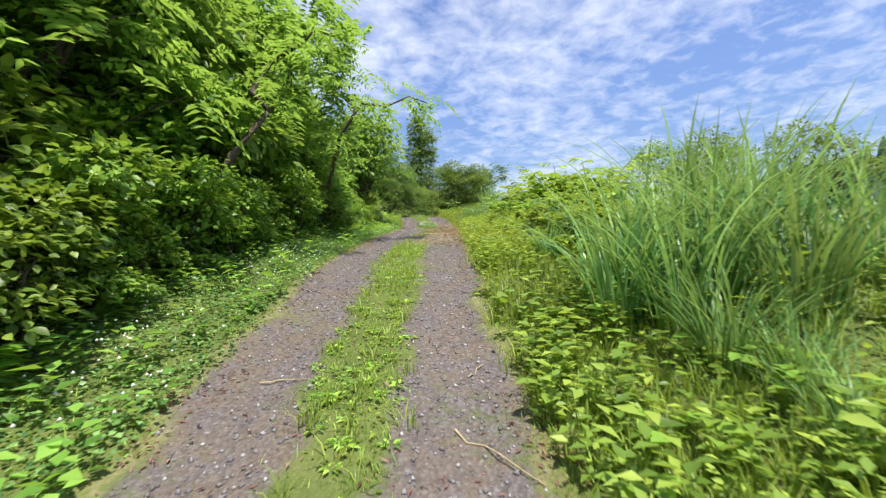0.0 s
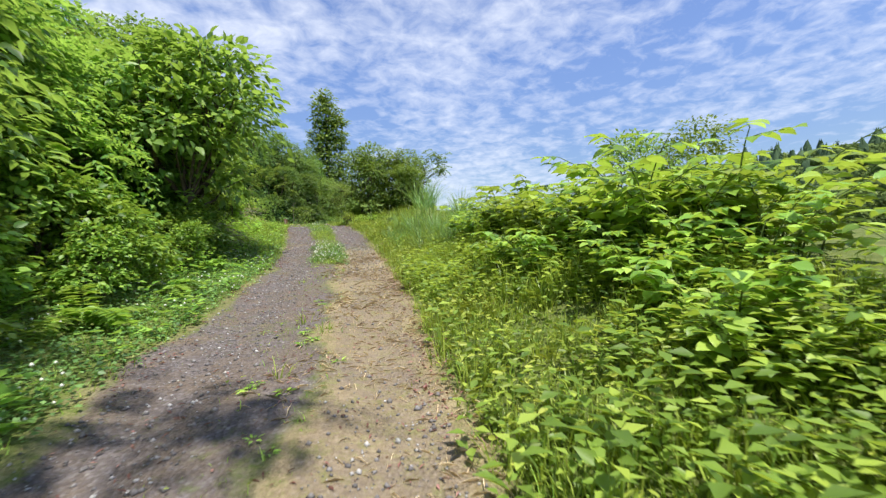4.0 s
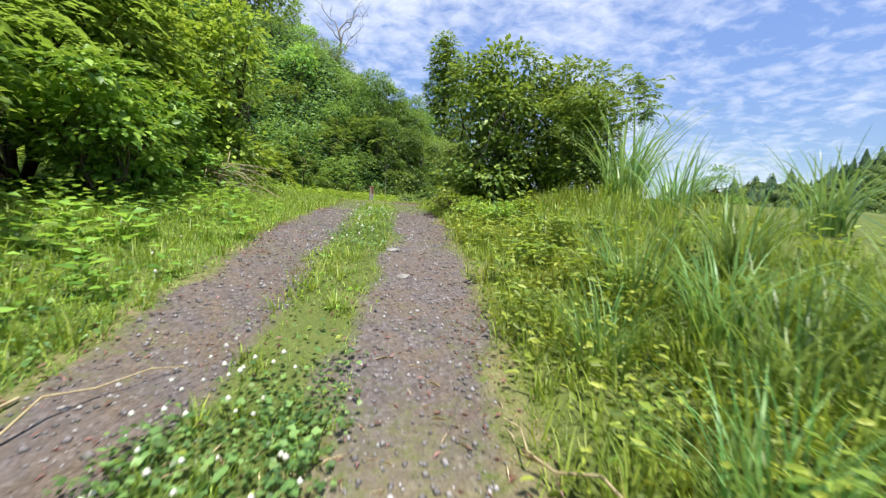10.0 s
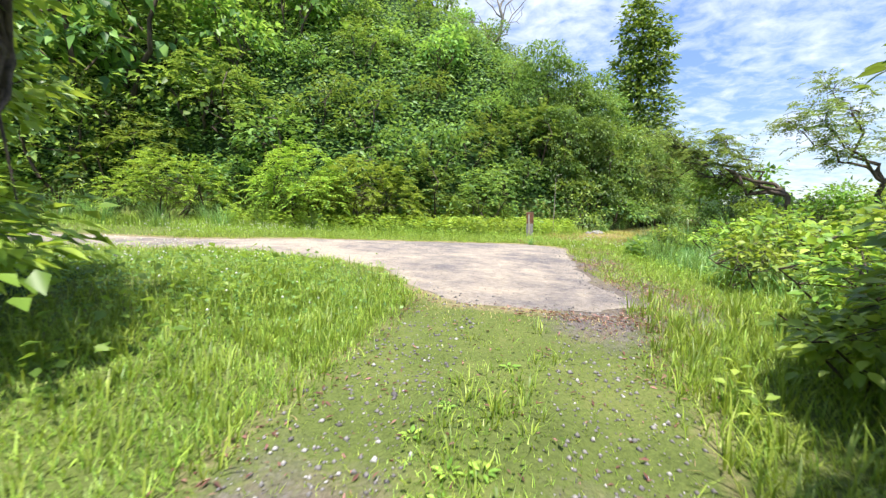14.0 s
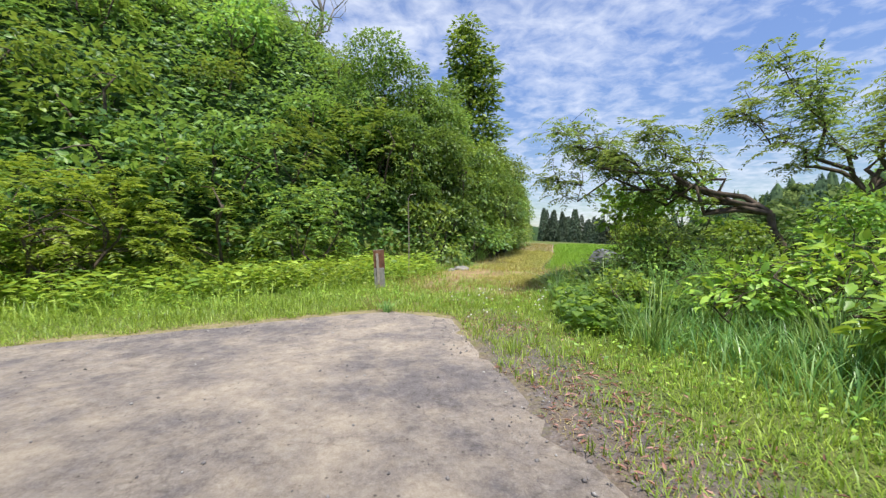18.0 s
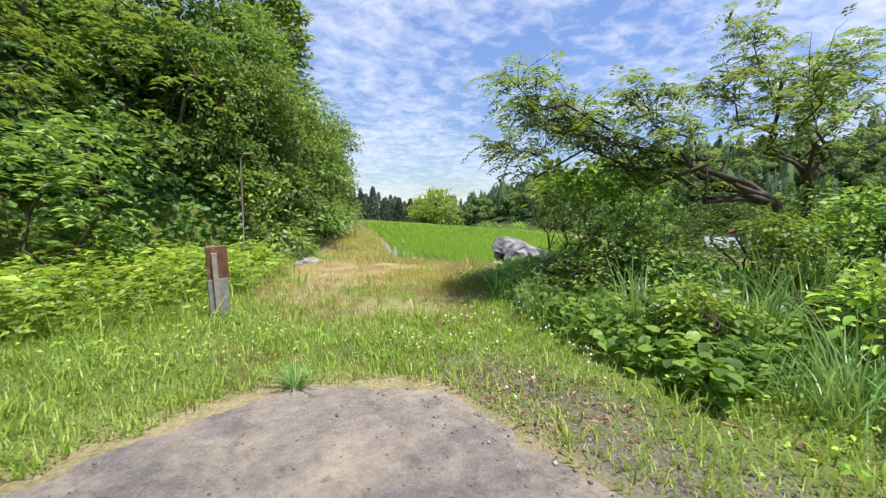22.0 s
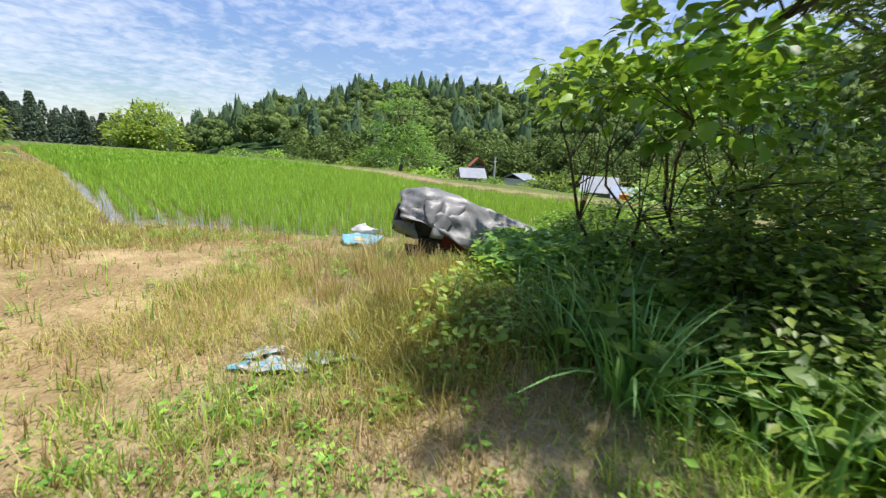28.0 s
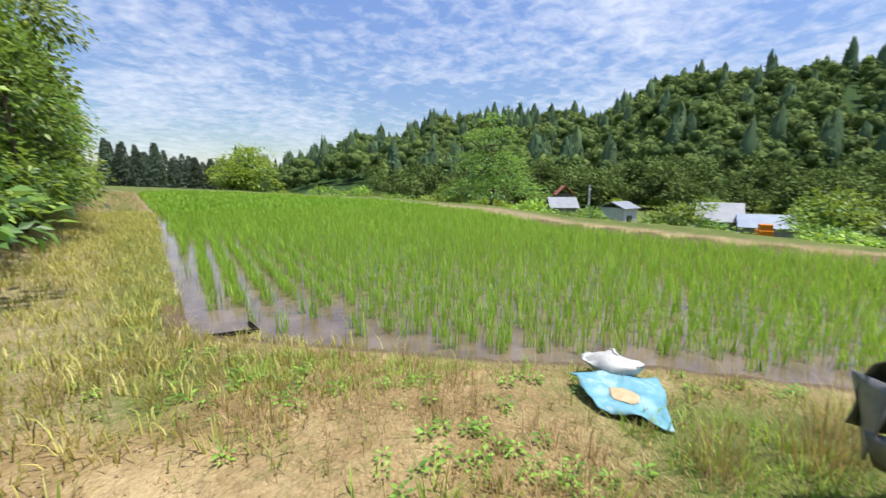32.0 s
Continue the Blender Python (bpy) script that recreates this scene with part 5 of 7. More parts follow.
leaning_tree("tree", "leaning tree with long dark boughs and feathered leaves", (6.75, 35.6), (6.4, 35.9, 4.0),
             [((4.45, 38.2, 5.55), 0.06), ((4.6, 38.0, 5.3), 0.05), ((5.0, 37.7, 4.9), 0.05), ((4.3, 38.1, 4.7), 0.05), ((5.5, 37.0, 5.2), 0.05), ((4.9, 38.3, 5.2), 0.05)], 71, LEAF_TWIG)
leaning_tree("tree", "slender tree with spreading dark branches", (8.2, 36.0), (8.0, 36.1, 4.3),
             [((6.7, 36.7, 5.5), 0.05), ((7.2, 36.6, 6.2), 0.06), ((8.6, 36.0, 5.8), 0.06), ((9.4, 36.6, 6.1), 0.06), ((6.8, 35.8, 5.5), 0.05), ((9.8, 35.2, 6.3), 0.05)], 72, LEAF_TWIG)
leaning_tree("tree", "spindly tree leaning out of the shrubs at the crest", (6.8, 27.3), (7.2, 27.4, 4.2),
             [((8.4, 27.6, 5.7), 0.04), ((8.3, 27.4, 5.0), 0.04), ((7.6, 27.2, 5.6), 0.04)], 76, LEAF_DARK, 12, 4, 0.12)
dense = leafy_shrub(73, "shrub", "dense dark shrub under the leaning tree", [((0, 0, 0.8), (0.9, 0.9, 0.7)), ((0.2, 0.2, 1.3), (0.7, 0.7, 0.5)), ((-0.3, 0, 0.4), (0.9, 0.8, 0.4))], 110, 12, LEAF_HILL, 0.26, 0.095, 0.5, 4, 0.03, 0.4, twigs=12, sides=4)
for x, y, s, turn in ((4.9, 37.5, 0.7, 0), (5.4, 36.9, 0.8, 90), (5.9, 37.8, 0.8, 200), (5.5, 38.4, 0.5, 20), (6.4, 37.2, 0.85, 300), (6.4, 38.55, 0.55, 160), (7.4, 36.2, 1.1, 240), (7.6, 37.8, 0.75, 70)):
    dense.put(x, y, s, turn, 0.62 if x < 7 else 0.85)
maple = leafy_shrub(74, "shrub", "shrub with broad pointed green leaves beside the way", [((0, 0, 1.5), (0.9, 0.9, 0.6)), ((-0.3, 0.3, 2.1), (0.8, 0.7, 0.5)), ((0.3, -0.3, 0.8), (0.8, 0.8, 0.6))], 130, 10, LEAF_BIG, 0.26, 0.125, 0.75, 5, 0.03, 0.5, LEAF_FINE)
maple.put(5.9, 35.6, 0.42, 30, 1.0)
maple.put(6.8, 35.4, 0.55, 170)
for x, y, s, turn in ((5.9, 38.72, 0.15, 60), (6.45, 38.95, 0.20, 150), (6.9, 39.05, 0.22, 310)):
    maple.put(x, y, s, turn, 0.9)
young_maple = leafy_shrub(75, "tree", "young tree with broad sunlit leaves on thin stems", [((0, 0, 1.75), (0.9, 0.8, 0.32)), ((-0.7, 0.3, 1.5), (0.6, 0.5, 0.25)), ((0.6, -0.3, 2.0), (0.6, 0.6, 0.25)), ((-0.2, 0.5, 2.15), (0.45, 0.4, 0.2))], 90, 7, LEAF_BIG, 0.26, 0.14, 0.8, 3, 0.022, 0.35, LEAF_FINE, "trees", "tree", twigs=22, sides=5)
young_maple.put(5.85, 38.45, 0.78, 80, 0.98)
young_maple.put(6.3, 37.9, 0.8, 200, 1.0)
dense.put(5.6, 37.25, 0.8, 40, 0.95)
sedge = Clump(44, 75, 0.85, 0.021, GRASS_TALL, "clump of arching dark green sedge beside the way", 0.16, "sedge_clump", 0.95, "sedge clumps")
for x, y, s, turn in ((4.5, 38.62, 0.62, 0), (4.85, 38.45, 0.8, 80), (4.95, 38.78, 0.5, 170), (4.3, 38.3, 0.8, 260)):
    sedge.put(x, y, s, turn)
sedge.put(1.22, 36.85, 0.34, 40)

# ---------------------------------------------------------------- ground cover


def scatter(seed, n, x0, x1, y0, y1, keep):
    r = np.random.default_rng(seed)
    x, y = r.uniform(x0, x1, n), r.uniform(y0, y1, n)
    k = r.random(n) < keep(x, y)
    return r, x[k], y[k]


def cover(name, label, seed, n, area, keep, mat, high, wide, lean=0.5, parts_=2):
    r, x, y = scatter(seed, n, *area, keep)
    h = high * (0.45 + 0.8 * r.random(len(x)))
    made = blades(r, x, y, land(x, y) - 0.01, h, wide * (0.6 + 0.7 * r.random(len(x))), lean * (0.3 + 0.9 * r.random(len(x))), 0.6, parts_)
    return tagged(piece(name, blade_mesh(name, made, mat)), label, "grass", kind="stuff")


def herbs(name, label, seed, n, area, keep, mat, low, high, size, width=0.75, shape=LEAF_PLAIN, flat=0.3):
    r, x, y = scatter(seed, n, *area, keep)
    z = land(x, y) + low + (high - low) * r.random(len(x)) ** 1.3
    a = r.random(len(x)) * 2 * np.pi
    A = np.stack([np.cos(a), np.sin(a), r.normal(0.05, 0.3, len(x))], -1)
    L = size * (0.55 + 0.8 * r.random(len(x)))
    v, f = leaves(np.stack([x, y, z], -1), A, np.array((0, 0, 1.0)) + r.normal(0, flat, A.shape), L, L * width, shape)
    return tagged(piece(name, raw_mesh(name, v, [f], mat)), label, "plants", kind="stuff")


def tufts(name, label, seed, n, area, keep, mat, high, wide, per=12, spread=0.045, lean=0.6):
    """Grass in small tufts, each a handful of blades from one root."""
    r, x, y = scatter(seed, n, *area, keep)
    k = len(x)
    size = np.repeat(0.5 + 0.8 * r.random(k), per)
    px, py = np.repeat(x, per) + r.normal(0, spread, k * per), np.repeat(y, per) + r.normal(0, spread, k * per)
    out = np.arctan2(py - np.repeat(y, per), px - np.repeat(x, per))
    h = high * size * (0.6 + 0.6 * r.random(k * per))
    made = blades(r, px, py, land(px, py) - 0.01, h, wide * (0.7 + 0.5 * r.random(k * per)), lean * (0.25 + r.random(k * per)), 0.7, 2, out)
    return tagged(piece(name, blade_mesh(name, made, mat)), label, "grass", kind="stuff")


def rosettes(name, label, seed, n, area, keep, mat, size, per=7, width=0.5, rise=0.45, lift=0.0, shape=LEAF_FINE):
    """Leafy weeds: rings of leaves about one root."""
    r, x, y = scatter(seed, n, *area, keep)
    k = len(x)
    grow = np.repeat(0.6 + 0.7 * r.random(k), per)
    a = np.tile(np.arange(per) * 2.4, k) + np.repeat(r.random(k) * 6.28, per)
    up = lift * np.tile(np.linspace(0, 1, per), k) * grow
    P = np.stack([np.repeat(x, per) + np.cos(a) * 0.02, np.repeat(y, per) + np.sin(a) * 0.02, np.repeat(land(x, y), per) + 0.01 + up], -1)
    A = np.stack([np.cos(a), np.sin(a), rise * r.random(k * per)], -1)
    L = size * grow * (0.75 + 0.5 * r.random(k * per))
    v, f = leaves(P, A, np.array((0, 0, 1.0)) + r.normal(0, 0.2, A.shape), L, L * width, shape)
    return tagged(piece(name, raw_mesh(name, v, [f], mat)), label, "plants", kind="stuff")


def off_road(x, y):
    return signed(ROAD, x, y) < -0.06 + 0.12 * waver(x, y, 0.35, 5)


def patchy(x, y, size, seed, cut=0.0):
    return np.clip(0.5 + waver(x, y, size, seed) - cut, 0, 1)


LANE_AREA = (-4.0, 6.5, -2.0, 31.0)


def left_verge(x, y):
    u = -lane_u(x, y)
    return (smooth(u, 1.05, 1.3) * smooth(u, 4.2, 3.0) * smooth(y, 31, 29.5)) * off_road(x, y)


def right_verge(x, y):
    u = lane_u(x, y)
    return (smooth(u, 1.05, 1.35) * smooth(u, 5.5, 3.8) * smooth(y, 31.5, 30)) * off_road(x, y)


def middle(x, y):
    u = np.abs(lane_u(x, y) + 0.02)
    worn = smooth(y, 8.2, 9.6) * smooth(y, 17.4, 16.6)
    return smooth(u, 0.46, 0.18) * (1 - 0.9 * worn) * smooth(y, 29.5, 28.0) * np.clip(0.72 + 0.6 * waver(x, y, 0.9, 4), 0.2, 1)


def clover_zone(x, y):
    u = -lane_u(x, y)
    return smooth(u, 1.08, 1.3) * smooth(u, 3.1, 2.4) * smooth(y, 22, 18) + 0.3 * smooth(np.hypot(x + 1.8, (y - 29.6) * 1.2), 2.9, 1.6) * off_road(x, y)


def mid_clover(x, y):
    return smooth(np.abs(lane_u(x, y) + 0.05), 0.50, 0.25) * (smooth(y + 0.4 * waver(x, y, 0.5, 8), 16.7, 17.5) * smooth(y, 20.4, 18.8) + 0.25 * smooth(y, 21.8, 22.5) * smooth(y, 26.5, 25.5))


cover("verge_grass", "short green grass of the lane's west verge", 81, 40000, LANE_AREA, lambda x, y: left_verge(x, y) * (0.25 + 0.75 * smooth(y, 18, 22)), GRASS, 0.13, 0.010, 0.7)
cover("verge_grass", "bright green grass of the lane's east verge", 82, 36000, LANE_AREA, lambda x, y: right_verge(x, y) * patchy(x, y, 0.8, 2, -0.35), GRASS, 0.18, 0.010, 0.65)
cover("middle_grass", "low grass between the wheel ruts", 83, 60000, (-1.4, 3.2, -2, 30), lambda x, y: middle(x, y) * 0.9, GRASS, 0.075, 0.006, 0.8)
cover("dry_grass", "flattened dry grass along the ruts", 84, 60000, (-1.8, 4.2, -2, 31), lambda x, y: 0.20 * smooth(np.abs(np.abs(lane_u(x, y)) - 1.15), 0.22, 0.05) + 0.34 * smooth(y, 9.8, 11.5) * smooth(y, 17.4, 15.5) * smooth(lane_u(x, y), -0.2, 0.4) * smooth(lane_u(x, y), 1.4, 1.1), GRASS_DRY, 0.05, 0.006, 1.6)
END_AREA = (-14, 7.5, 27, 47)


def open_turf(x, y):
    d, up = edge_distance(FOOT, x, y, closed=False)
    lane = smooth(np.abs(lane_u(x, y)), 0.9, 1.3) + smooth(y, 29.5, 31)
    rd = signed(ROAD, x, y)
    worn = 0.97 * smooth(rd, -1.3, -0.6) * smooth(x, 1.6, 2.4) * smooth(y, 36.5, 34.5) * np.clip(0.75 + 0.8 * waver(x, y, 0.6, 31), 0, 1)
    return off_road(x, y) * (1 - worn) * (signed(PADDY, x, y) < -0.35) * np.where(up, smooth(d, 1.6, 0.5), 1) * np.clip(lane, 0, 1)


def bare(x, y):
    return np.clip(smooth(np.hypot((x - 3.5) / 2.3, (y - 41.2) / 3.0), 1.25, 0.75) + smooth(np.hypot((x - 5.6) / 1.8, (y - 42.8) / 2.0), 1.2, 0.8), 0, 1)


def dirt(x, y):
    """One where the ground by the paddy is bare and trodden, ragged at its edge."""
    k = np.hypot((x - 3.75) / 1.55, (y - 42.3) / 2.1) + 0.22 * waver(x, y, 0.5, 27)
    return smooth(k, 1.15, 0.75)


# dense short sward of single small blades
cover("sward", "dense short grass of the west verge", 71, 330000, (-4.0, 2.0, -2, 31), lambda x, y: left_verge(x, y) * smooth(-lane_u(x, y), 3.6, 2.8) * (0.18 + 0.82 * smooth(y, 17, 20)), GRASS, 0.085, 0.010, 0.9, 1)
cover("sward", "dense short grass of the east verge", 72, 300000, (0.4, 5.6, -2, 31), lambda x, y: right_verge(x, y) * smooth(lane_u(x, y), 3.4, 2.4) * patchy(x, y, 0.8, 2, -0.45), GRASS, 0.10, 0.010, 0.9, 1)
cover("sward", "dense short grass between the ruts", 73, 150000, (-1.4, 3.2, -2, 30), lambda x, y: middle(x, y) * patchy(x, y, 0.45, 8, -0.2), GRASS, 0.055, 0.008, 1.0, 1)
cover("sward", "weeds creeping into the ruts", 79, 110000, (-1.6, 3.6, -2, 30), lambda x, y: smooth(np.abs(lane_u(x, y)), 1.25, 0.95) * np.maximum(np.clip(waver(x, y, 0.5, 23) - 0.25, 0, 1) * (0.35 + 0.65 * smooth(y, 19, 23)), 0.9 * smooth(y + 0.4 * waver(x, y, 0.6, 9), 25.8, 27.6) * smooth(y, 29.9, 29.2)), GRASS, 0.05, 0.008, 1.0, 1)
cover("sward", "dry mossy stubble between the ruts", 74, 90000, (-1.4, 3.2, -2, 30), lambda x, y: middle(x, y) * 0.8, GRASS_OLIVE, 0.035, 0.008, 1.2, 1)
cover("sward", "dense short grass round the road end", 75, 620000, (-7, 5.5, 28, 43), lambda x, y: open_turf(x, y) * (1 - 0.8 * bare(x, y)) * np.clip(0.6 + 0.5 * waver(x, y, 1.1, 8), 0.15, 1) * smooth(np.hypot(x - 1.2, y - 35), 8.5, 4.5), GRASS, 0.075, 0.010, 0.9, 1)
cover("sward", "short dry straw on the way to the paddy", 76, 260000, (0.5, 8, 36.5, 46.5), lambda x, y: open_turf(x, y) * (0.4 + 0.4 * bare(x, y)) * np.clip(0.4 + 0.9 * waver(x, y, 0.55, 16), 0.0, 1) * (1 - 0.93 * dirt(x, y)), GRASS_DRY, 0.06, 0.007, 1.4, 1)
cover("sward", "grass and straw creeping over the road's edge", 78, 120000, (-8, 4, 28.5, 38), lambda x, y: off_road(x, y) * smooth(np.abs(signed(ROAD, x, y) + 0.1), 0.7, 0.1) * 0.6, GRASS_DRY, 0.05, 0.008, 1.4, 1)
cover("straw_litter", "flattened straw along the lane", 77, 120000, (-1.8, 4.2, -2, 31), lambda x, y: 0.35 * smooth(np.abs(np.abs(lane_u(x, y)) - 1.16), 0.24, 0.06) + 0.5 * smooth(y, 9.8, 11.5) * smooth(y, 17.4, 15.5) * smooth(lane_u(x, y), -0.2, 0.3) * smooth(lane_u(x, y), 1.45, 1.15) * patchy(x, y, 0.5, 3, 0.1), GRASS_DRY, 0.03, 0.007, 2.6, 1)
tufts("grass_tufts", "bright grass tufts between the ruts", 171, 7500, (-1.4, 3.2, -2, 30), lambda x, y: middle(x, y) * 0.75, GRASS, 0.15, 0.010, 11, 0.03, 0.8)
rosettes("plantain", "plantain rosettes between the ruts", 172, 6500, (-1.4, 3.2, -2, 30), lambda x, y: middle(x, y) * (0.15 + 0.65 * smooth(y, 19, 15)), LEAF_LIGHT, 0.055, 7, 0.42, 0.5)
tufts("grass_tufts", "bright grass tufts on the east verge", 173, 9000, (0.4, 6.0, -2, 31), lambda x, y: right_verge(x, y) * 0.8, GRASS, 0.26, 0.011, 11, 0.04, 0.6)
rosettes("leafy_weeds", "upright leafy weeds on the east verge", 174, 9000, (0.4, 6.0, -2, 29), lambda x, y: right_verge(x, y) * patchy(x, y, 0.9, 4, -0.1) * (0.12 + 0.88 * smooth(y, 17, 14.5)), LEAF_LIGHT, 0.10, 11, 0.5, 0.5, 0.30, LEAF_PLAIN)
tufts("tall_tufts", "tall bright grass tufts on the east verge", 183, 2600, (2.8, 6.5, 11.5, 25), lambda x, y: right_verge(x, y) * smooth(lane_u(x, y), 1.8, 2.5) * (0.2 + 0.8 * smooth(y, 21, 19)), GRASS, 0.44, 0.014, 10, 0.06, 0.65)
tufts("olive_tufts", "olive weeds among the grass of the east verge", 184, 600, (2.6, 6.0, 11.5, 25), lambda x, y: right_verge(x, y) * patchy(x, y, 0.8, 9, 0.15), GRASS_OLIVE, 0.32, 0.016, 10, 0.05, 0.55)
rosettes("leafy_weeds", "broad leafy weeds on the west verge", 175, 4200, (-4.2, 1.6, -2, 27), lambda x, y: left_verge(x, y) * smooth(y, 26.5, 24) * (0.25 + 0.75 * smooth(-lane_u(x, y), 1.8, 2.6)), LEAF_FERN, 0.12, 8, 0.6, 0.5, 0.22, LEAF_PLAIN)
tufts("grass_tufts", "green grass tufts on the west verge", 176, 5000, (-4.0, 2.0, 12, 31), lambda x, y: left_verge(x, y) * smooth(y, 16, 21), GRASS, 0.20, 0.010, 10, 0.04, 0.6)
tufts("grass_tufts", "green grass tufts round the road end", 177, 14000, (-8, 6, 28, 42), lambda x, y: open_turf(x, y) * (1 - 0.75 * bare(x, y)) * patchy(x, y, 0.8, 13, -0.1), GRASS, 0.16, 0.009, 9, 0.04, 0.7)
tufts("grass_tufts", "yellow-green grass along the west side of the paddy", 185, 11000, (2.4, 12, 43, 60), lambda x, y: (signed(PADDY, x, y) < -0.06) * (~edge_distance(FOOT, x, y, closed=False)[1]) * smooth(x - np.interp(y, (43, 46, 60), (2.8, 4.6, 8.6)), -0.6, 0.6) * smooth(y, 42.8, 44.2), GRASS_YELLOW, 0.17, 0.009, 8, 0.06, 0.8)
tufts("dry_tufts", "dry grass tufts on the way to the paddy", 178, 6500, (0.8, 8.2, 37, 46), lambda x, y: open_turf(x, y) * (0.3 + 0.5 * bare(x, y)) * patchy(x, y, 0.6, 21, 0.1) * (1 - 0.97 * dirt(x, y)), GRASS_DRY, 0.15, 0.006, 9, 0.03, 0.7)
tufts("grass_tufts", "green tufts on the bare ground by the paddy", 179, 9000, (0.8, 8.0, 37.5, 46), lambda x, y: open_turf(x, y) * np.clip(2.2 * waver(x, y, 0.75, 33) - 0.25, 0, 1) * (1 - 0.95 * dirt(x, y)), GRASS, 0.11, 0.007, 9, 0.035, 0.7)
rosettes("leafy_weeds", "small leafy weeds on the bare ground by the paddy", 180, 2600, (0.8, 7.6, 37, 45), lambda x, y: open_turf(x, y) * patchy(x, y, 0.7, 41, 0.2) * (1 - 0.8 * dirt(x, y)), LEAF_FERN, 0.038, 11, 0.5, 0.35, 0.04, LEAF_PLAIN)
rosettes("leafy_weeds", "bright leafy plants at the foot of the hill", 181, 3600, (-9, 2.2, 36, 44), lambda x, y: open_turf(x, y) * smooth(edge_distance(FOOT, x, y, closed=False)[0], 3.4, 1.2), LEAF_LIGHT, 0.15, 10, 0.5, 0.5, 0.42, LEAF_PLAIN)
herbs("clover", "thick clover between the ruts", 182, 70000, (1.1, 2.9, 14.5, 27), lambda x, y: mid_clover(x, y) * patchy(x, y, 0.4, 6, -0.15), CLOVER, 0.015, 0.10, 0.026, 0.95)
herbs("clover", "dense dark green clover on the verge", 85, 300000, (-4, 3.2, -2, 31), lambda x, y: np.clip(clover_zone(x, y), 0, 1) * 0.75 + mid_clover(x, y) * patchy(x, y, 0.4, 6, -0.15), CLOVER, 0.02, 0.11, 0.038, 0.9)
herbs("weeds", "bright leafy weeds on the lane's east verge", 86, 62000, LANE_AREA, lambda x, y: right_verge(x, y) * patchy(x, y, 0.7, 7, -0.1) * (0.10 + 0.9 * smooth(y, 14.5, 12)) * smooth(y, 27, 24), LEAF_LIGHT, 0.03, 0.27, 0.056, 0.6, LEAF_OVAL, 0.45)
herbs("weeds", "olive leafy weeds beside the dry rut", 87, 42000, (1.6, 5.2, 7.5, 24), lambda x, y: right_verge(x, y) * smooth(lane_u(x, y), 2.9, 2.0) * patchy(x, y, 0.6, 5, -0.1), GRASS_OLIVE, 0.03, 0.26, 0.058, 0.48, LEAF_OVAL, 0.6)
herbs("weeds", "broad leafy weeds under the hedge", 88, 30000, LANE_AREA, lambda x, y: left_verge(x, y) * smooth(-lane_u(x, y), 1.7, 2.5), LEAF_FERN, 0.04, 0.34, 0.085, 0.65, flat=0.4)
herbs("weeds", "small plantain and clover leaves between the ruts", 89, 30000, (-1.4, 3.2, -2, 30), lambda x, y: middle(x, y) * 0.8, LEAF_LIGHT, 0.01, 0.09, 0.04, 0.6)


herbs("straw_stalks", "dry stalks and straw trodden into the worn rut", 193, 16000, (0.2, 3.6, 8.2, 20.5), lambda x, y: smooth(y, 8.2, 9.6) * smooth(y, 20.4, 18.0) * smooth(lane_u(x, y), -0.35, 0.3) * smooth(lane_u(x, y), 1.45, 1.15) * patchy(x, y, 0.6, 12, -0.05), STRAW_LITTER, 0.003, 0.012, 0.10, 0.045, flat=0.15)
herbs("leaf_litter", "dead leaves and stalks on the dirt beside the road", 192, 9000, (1.8, 4.4, 29.5, 36.5), lambda x, y: off_road(x, y) * smooth(signed(ROAD, x, y), -1.4, -0.5) * patchy(x, y, 0.6, 3, -0.1), LITTER, 0.004, 0.03, 0.055, 0.25, flat=0.3)
herbs("leaf_litter", "brown dead leaves and stalks along the rut edges", 191, 90000, (-1.9, 4.2, -2, 30), lambda x, y: 0.75 * smooth(np.abs(np.abs(lane_u(x, y) + 0.1 * waver(x, y, 0.6, 5)) - 1.13), 0.26, 0.05) * patchy(x, y, 0.9, 17, -0.1) + 0.10 * smooth(np.abs(lane_u(x, y)), 1.1, 0.9), LITTER, 0.004, 0.02, 0.045, 0.28, flat=0.25)


def flower_heads(seed, n, area, keep, low=0.07, high=0.16, size=0.013):
    r, x, y = scatter(seed, n, *area, keep)
    z = land(x, y) + low + (high - low) * r.random(len(x))
    ball = np.array([(1, 0, 0), (0, 1, 0), (-1, 0, 0), (0, -1, 0), (0, 0, 1.0), (0, 0, -0.8)])
    tri = np.array([(0, 1, 4), (1, 2, 4), (2, 3, 4), (3, 0, 4), (1, 0, 5), (2, 1, 5), (3, 2, 5), (0, 3, 5)])
    s = size * (0.8 + 0.6 * r.random(len(x)))
    V = np.stack([x, y, z], -1)[:, None] + ball[None] * s[:, None, None]
    F = tri[None] + (np.arange(len(x)) * 6)[:, None, None]
    return tagged(piece("clover_flowers", raw_mesh("clover_flowers", V.reshape(-1, 3), [F.reshape(-1, 3)], PETAL, True)), "small round white clover flower heads", "flowers", kind="stuff")


flower_heads(91, 17000, (-4, 3.2, -2, 31), lambda x, y: 0.55 * np.clip(clover_zone(x, y), 0, 1) * patchy(x, y, 1.1, 3) + 0.9 * mid_clover(x, y))


